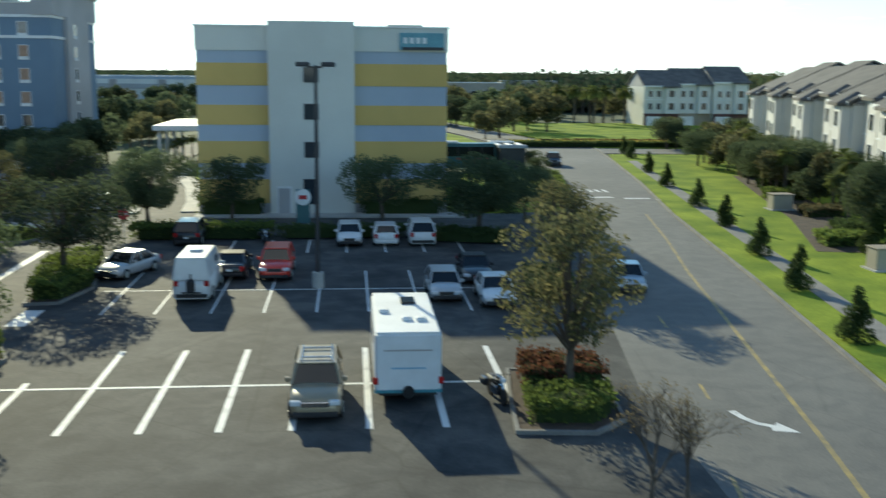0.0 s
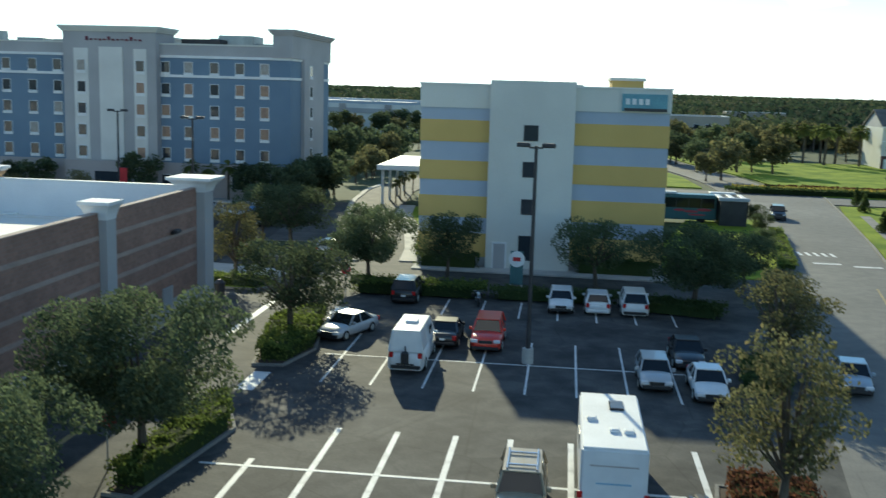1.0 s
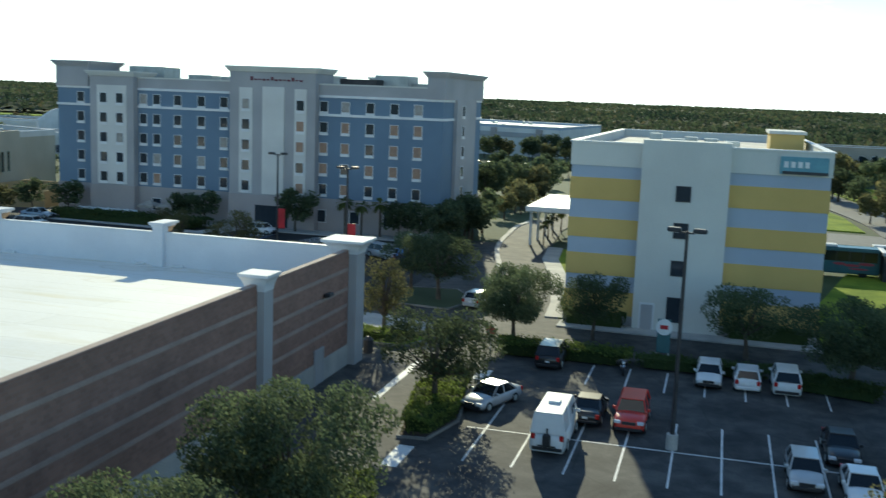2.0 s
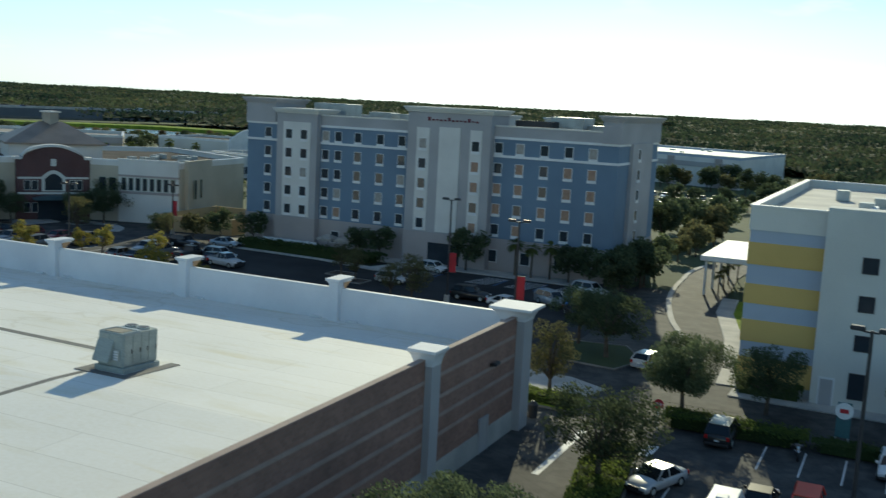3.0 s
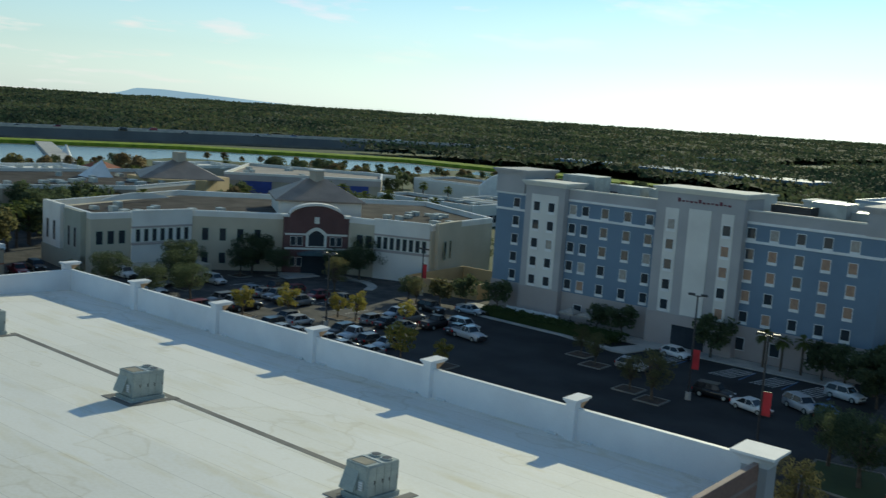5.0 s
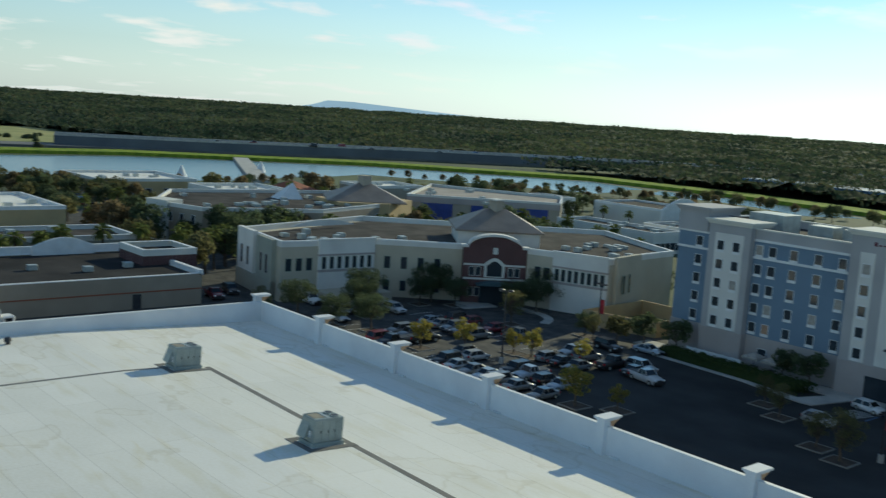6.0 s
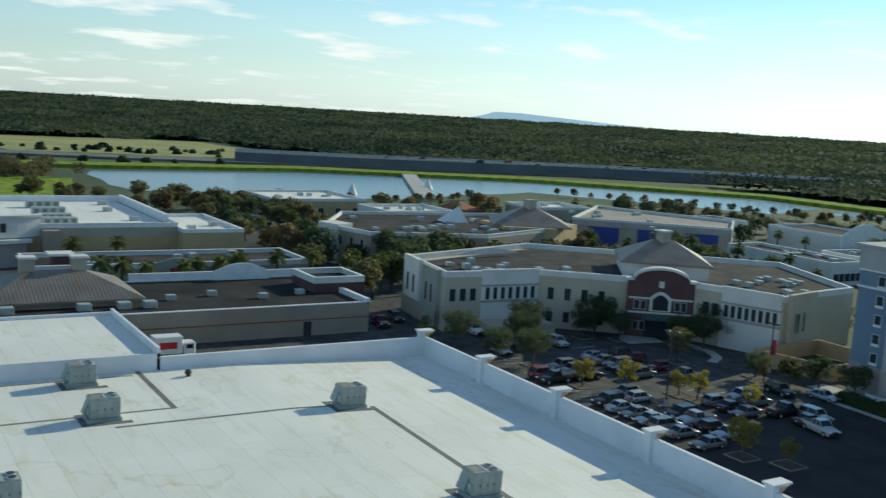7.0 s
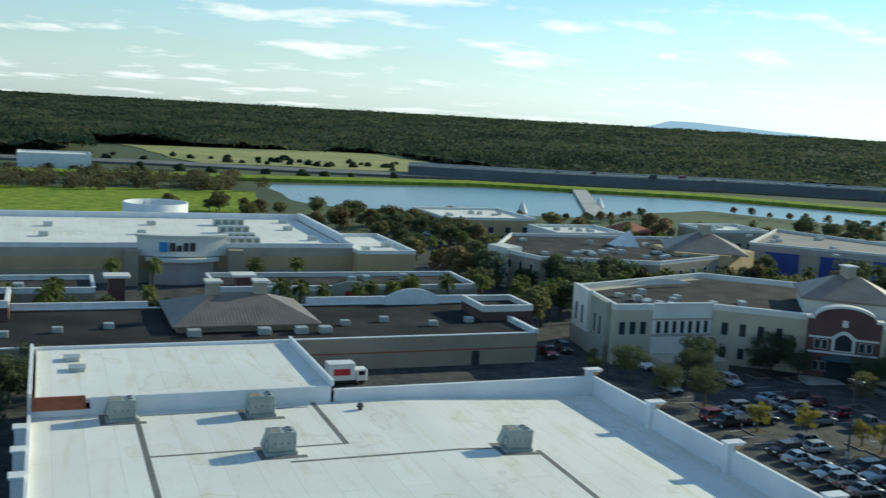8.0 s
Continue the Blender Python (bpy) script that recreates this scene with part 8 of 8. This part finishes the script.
for i in range(170):
    x, y = rnd.uniform(-330, -150), rnd.uniform(84, 300)
    if free(x, y) and not (-160 < x < -100 and y < 175):
        plant(rnd.choice(("mid", "mid", "mid_b", "palm_far", "mid_gold")), x, y, rnd.uniform(6, 10.0))
for i in range(40):
    x, y = rnd.uniform(-196, -186), rnd.uniform(-40, 84)
    if i % 2:
        plant("palm_far", -191 + rnd.uniform(-2, 2), y, rnd.uniform(8.0, 10.0))
    else:
        plant("mid", x, y, rnd.uniform(4.5, 6.5))
for x, y in ((-216, 40.7), (-217, 50), (-216, 20), (-217, 12), (-194, 68), (-194, 76), (-195, 84), (-193, 92), (-190, 100), (-187, 96), (-186, 104), (-183, 92), (-187, 88)):
    plant("palm_far", x, y, 9.4)
for i in range(40):
    x, y = rnd.uniform(-345, -218), rnd.uniform(86, 130)
    if free(x, y):
        plant(rnd.choice(("mid", "mid_b", "mid", "mid_gold")), x, y, rnd.uniform(4.5, 8.0))
for i in range(46):
    x, y = rnd.uniform(-385, -322), rnd.uniform(-60, 116)
    if free(x, y) and (y > 60 or x < -368):
        plant(rnd.choice(("mid_b", "mid_gold", "mid_b")), x, y, rnd.uniform(5.5, 8.5))
for i in range(150):
    x, y = rnd.uniform(-262, -176), rnd.uniform(84, 262)
    if free(x, y) and not inside_office(x, y):
        plant(rnd.choice(("mid", "mid_b", "palm_far", "palm_far", "mid")), x, y, rnd.uniform(6.5, 10.5))
for x, y in ((-150, -6), (-146.5, -10), (-152, -14), (-147, -5), (-150, 4), (-155, -2), (-140, -9), (-133, -8), (-127, -10), (-120, -9), (-113, -10), (-106, -9.5), (-99, -10), (-136, -15), (-123, -16)):
    plant("mid", x, y, 6.6)
# autumn trees on the near bank
for a, b, n in (((-368, 212), (-392, 250), 5), ((-405, 305), (-316, 366), 13), ((-316, 366), (-262, 392), 8), ((-366, 205), (-384, 140), 7)):
    for i in range(n):
        p = Vector(a).lerp(Vector(b), (i + rnd.uniform(-0.2, 0.2)) / n)
        plant(rnd.choice(("mid_gold", "mid_gold", "mid")), p.x + 9, p.y - 4, rnd.uniform(3.5, 5.6))
for i in range(60):
    x, y = rnd.uniform(-330, -120), rnd.uniform(270, 420)
    if free(x, y) and x > -310 + (y - 370) * 0.4:
        plant(rnd.choice(("mid", "mid_b", "mid_gold")), x, y, rnd.uniform(4, 7.5))
# beyond the hotels
for i in range(150):
    x, y = rnd.uniform(-130, 24), rnd.uniform(158, 330)
    if free(x, y) and not (-84 < x < -38 and 214 < y < 298):
        plant(rnd.choice(("mid", "mid_b", "mid", "mid")), x, y, rnd.uniform(5.5, 9.0))
for i in range(14):
    plant("mid", -80 + (i % 7) * 6.5 + rnd.uniform(-1, 1), 222 + (i // 7) * 34, rnd.uniform(4.5, 6.5))
# east of the road
def house_front(y):
    return 45.2 + (y - 84.5) * 0.225


for i in range(72):
    y = rnd.uniform(64, 168)
    x = house_front(y) - rnd.uniform(2.5, 3.5 + max(0.0, y - 70) * 0.17)
    if x > 22 + y * 0.16:
        plant(rnd.choice(("mid", "mid_b", "palm_far", "palm_far", "oak_b")), x, y, rnd.uniform(3.4, 6.0))
for i in range(130):
    x, y = rnd.uniform(20, 150), rnd.uniform(178, 340)
    if free(x, y) and (y > 250 or x < 42 or x > 104):
        plant(rnd.choice(("mid_b", "mid", "mid_b", "palm_far")), x, y, rnd.uniform(6, 10))
for x, y in ((52, 250), (56, 246), (60, 252), (49, 256), (64, 246), (58, 258), (68, 252)):
    plant("palm_far", x, y, 10, 0)
for x0, x1, y0, leaf, nm in ((24, 52, 172.5, GOLD_LEAF, "yellow"), (30, 60, 175.5, RED_SHRUB, "red")):
    hedge([(x0, y0), (x1, y0 - 1), (x1, y0 + 1.4), (x0, y0 + 2.4)], 0.8, leaf, f"bed of {nm} flowers at the junction", 50 + int(x0), 5, "flower_bed", 0.25)
hedge([(22, 167.5), (60, 166), (60, 168), (22, 169.5)], 1.0, HEDGE_DARK, "dark clipped hedge at the junction", 60, 6, size=0.25)


# ---- the forest to the horizon ----
def lumps(name, places, radii, material, label, seed, sub, squash=0.75):
    """Many uneven crowns in one sheet of woodland."""
    rng = np.random.default_rng(seed)
    bm = bmesh.new()
    bmesh.ops.create_icosphere(bm, subdivisions=sub, radius=1.0)
    bm.verts.ensure_lookup_table()
    v = np.array([q.co[:] for q in bm.verts])
    f = np.array([[q.index for q in face.verts] for face in bm.faces])
    bm.free()
    n, k = len(places), len(v)
    shape = v[None] * (1 + rng.normal(0, 0.2, (n, k, 1)))
    co = places[:, None] + shape * radii[:, None, None] * np.array([1, 1, squash])
    idx = (f[None] + (np.arange(n) * k)[:, None, None]).reshape(-1, 3)
    me = bpy.data.meshes.new(name)
    me.vertices.add(n * k)
    me.vertices.foreach_set("co", co.ravel())
    me.loops.add(idx.size)
    me.loops.foreach_set("vertex_index", idx.ravel())
    me.polygons.add(len(idx))
    me.polygons.foreach_set("loop_start", np.arange(len(idx)) * 3)
    me.update(calc_edges=True)
    me.materials.append(material)
    return tagged(new(name, me), label, "forest", "", "stuff")


rng = np.random.default_rng(77)


def woodland(n, d0, d1, lo=-32, hi=112):
    """Random spots by bearing (to the left from +y, degrees) and distance, thinning with distance."""
    a = np.radians(rng.uniform(lo, hi, n))
    d = np.exp(rng.uniform(math.log(d0), math.log(d1), n))
    return np.stack([-d * np.sin(a), d * np.cos(a)], 1)


def hwy_x(y):
    return np.interp(y, [p[1] for p in HWY], [p[0] for p in HWY])


def wooded(x, y):
    """Where the woods stand, beyond the highway and north of the hotels."""
    west = (x < hwy_x(y) - 30) & ~((x > -830) & (x < -600) & (y > 30) & (y < 275)) & (np.hypot(x, y) > 660)
    north = (x > -150) & (y > 290) & ~((x > -122) & (x < -36) & (y < 425)) & ~((x > 36) & (x < 130) & (y < 320))
    gap = (x > hwy_x(y) + 40) & (y > 470) & (x <= -150)
    return west | north | gap


def canopy(x, y):
    """The height of the treetops: stands of taller and lower trees over single crowns."""
    q = np.sin(x * 0.011 + 1.3 * np.sin(y * 0.007)) * np.cos(y * 0.013 + x * 0.004)
    g = np.sin(x * 0.045 + 2.1 * np.sin(y * 0.021)) * np.sin(y * 0.05 + 1.7 * np.sin(x * 0.024))
    c = np.sin(x * 0.16 + 2 * np.sin(y * 0.05)) * np.sin(y * 0.17 + 2 * np.sin(x * 0.06))
    return 7.4 + 3.2 * q + 2.0 * g + 1.3 * c


nb, nd = 300, 170
bear = np.radians(np.linspace(-32, 112, nb))
dist = np.exp(np.linspace(math.log(290), math.log(4850), nd))
gx, gy = -dist[:, None] * np.sin(bear), dist[:, None] * np.cos(bear)
gz = canopy(gx, gy) - 2.6 + rng.normal(0, 0.7, gx.shape)
ok = wooded(gx, gy)
keepq = ok[:-1, :-1] & ok[1:, :-1] & ok[:-1, 1:] & ok[1:, 1:]
ids = np.arange(nb * nd).reshape(nd, nb)
quads = np.stack([ids[:-1, :-1], ids[:-1, 1:], ids[1:, 1:], ids[1:, :-1]], -1)[keepq]
used, back_ids = np.unique(quads, return_inverse=True)
me = bpy.data.meshes.new("forest")
co = np.stack([gx, gy, gz], -1).reshape(-1, 3)[used]
me.from_pydata([tuple(q) for q in co.tolist()], [], [tuple(q) for q in back_ids.reshape(-1, 4).tolist()])
me.materials.append(mat("forest_shade", (0.06, 0.078, 0.034), (0.035, 0.05, 0.024), 0.95, 0.03, 0.5, 0.5, spec=0.1))
tagged(new("forest", me), "dense mixed woodland reaching the horizon", "forest", "", "stuff")
p = woodland(470000, 290, 4700)
p = p[wooded(p[:, 0], p[:, 1])]
d = np.hypot(p[:, 0], p[:, 1])
z = canopy(p[:, 0], p[:, 1]) + rng.uniform(-4.4, 1.3, len(p))
me = leaf_mesh("forest_leaves", np.c_[p, z], rng.uniform(0.6, 1.3, len(p)) * (0.75 + d / 950), FOREST_LEAF, 91)
tagged(new("forest_leaves", me), "green and russet treetops of the woodland", "forest", "", "stuff")
p = np.c_[rng.uniform(-518, -452, 150), rng.uniform(-90, 92, 150), rng.uniform(1.5, 4.5, 150)]
r = rng.uniform(2.4, 4.8, 150)
way = rng.normal(0, 1, (150, 190, 3))
way /= np.linalg.norm(way, axis=2, keepdims=True)
c = (p[:, None] + way * (r[:, None, None] * rng.uniform(0.45, 1.08, (150, 190, 1))) * np.array([1, 1, 0.85])).reshape(-1, 3)
c[:, 2] = np.maximum(c[:, 2], 0.2)
me = leaf_mesh("brush", c, rng.uniform(0.3, 0.75, len(c)), BRUSH_LEAF, 92)
tagged(new("brush", me), "brushy brown-olive thicket beside the lake", "thicket", "", "stuff")
p = np.c_[rng.uniform(-700, -560, 130), rng.uniform(-80, 300, 130)]
p = p[np.abs(p[:, 0] - hwy_x(p[:, 1])) > 18]
lumps("brush", np.c_[p, rng.uniform(0.5, 1.5, len(p))], rng.uniform(1.5, 3.5, len(p)), FOREST_LEAF, "scattered shrubs along the highway", 9, 2)
# the low hill on the skyline
bm = bmesh.new()
n = 40
prof = [(i / n, min(1.0, (i / n / 0.14)) ** 1.5 * (1 - max(0.0, i / n - 0.3) / 0.7) ** 1.1) for i in range(n + 1)]
a0, a1 = radians(57.6), radians(48.2)
rows = []
for dd, hh in ((4700, 0), (4760, 1), (4850, 0)):
    rows.append([bm.verts.new((-dd * math.sin(a0 + (a1 - a0) * f), dd * math.cos(a0 + (a1 - a0) * f), -2 + hh * (14 + 30 * h))) for f, h in prof])
for a, b in zip(rows, rows[1:]):
    for i in range(n):
        bm.faces.new((a[i], a[i + 1], b[i + 1], b[i]))
# the hill glows pale blue: distance haze painted as emission
haze = bpy.data.materials.new("distance")
haze.use_nodes = True
hb = haze.node_tree.nodes["Principled BSDF"]
hb.inputs["Base Color"].default_value = (0.3, 0.4, 0.46, 1)
hb.inputs["Emission Color"].default_value, hb.inputs["Emission Strength"].default_value = (0.42, 0.58, 0.68, 1), 0.75
solid("backdrop", bm, haze, "low hill on the skyline, glowing blue-grey for haze", "hill")
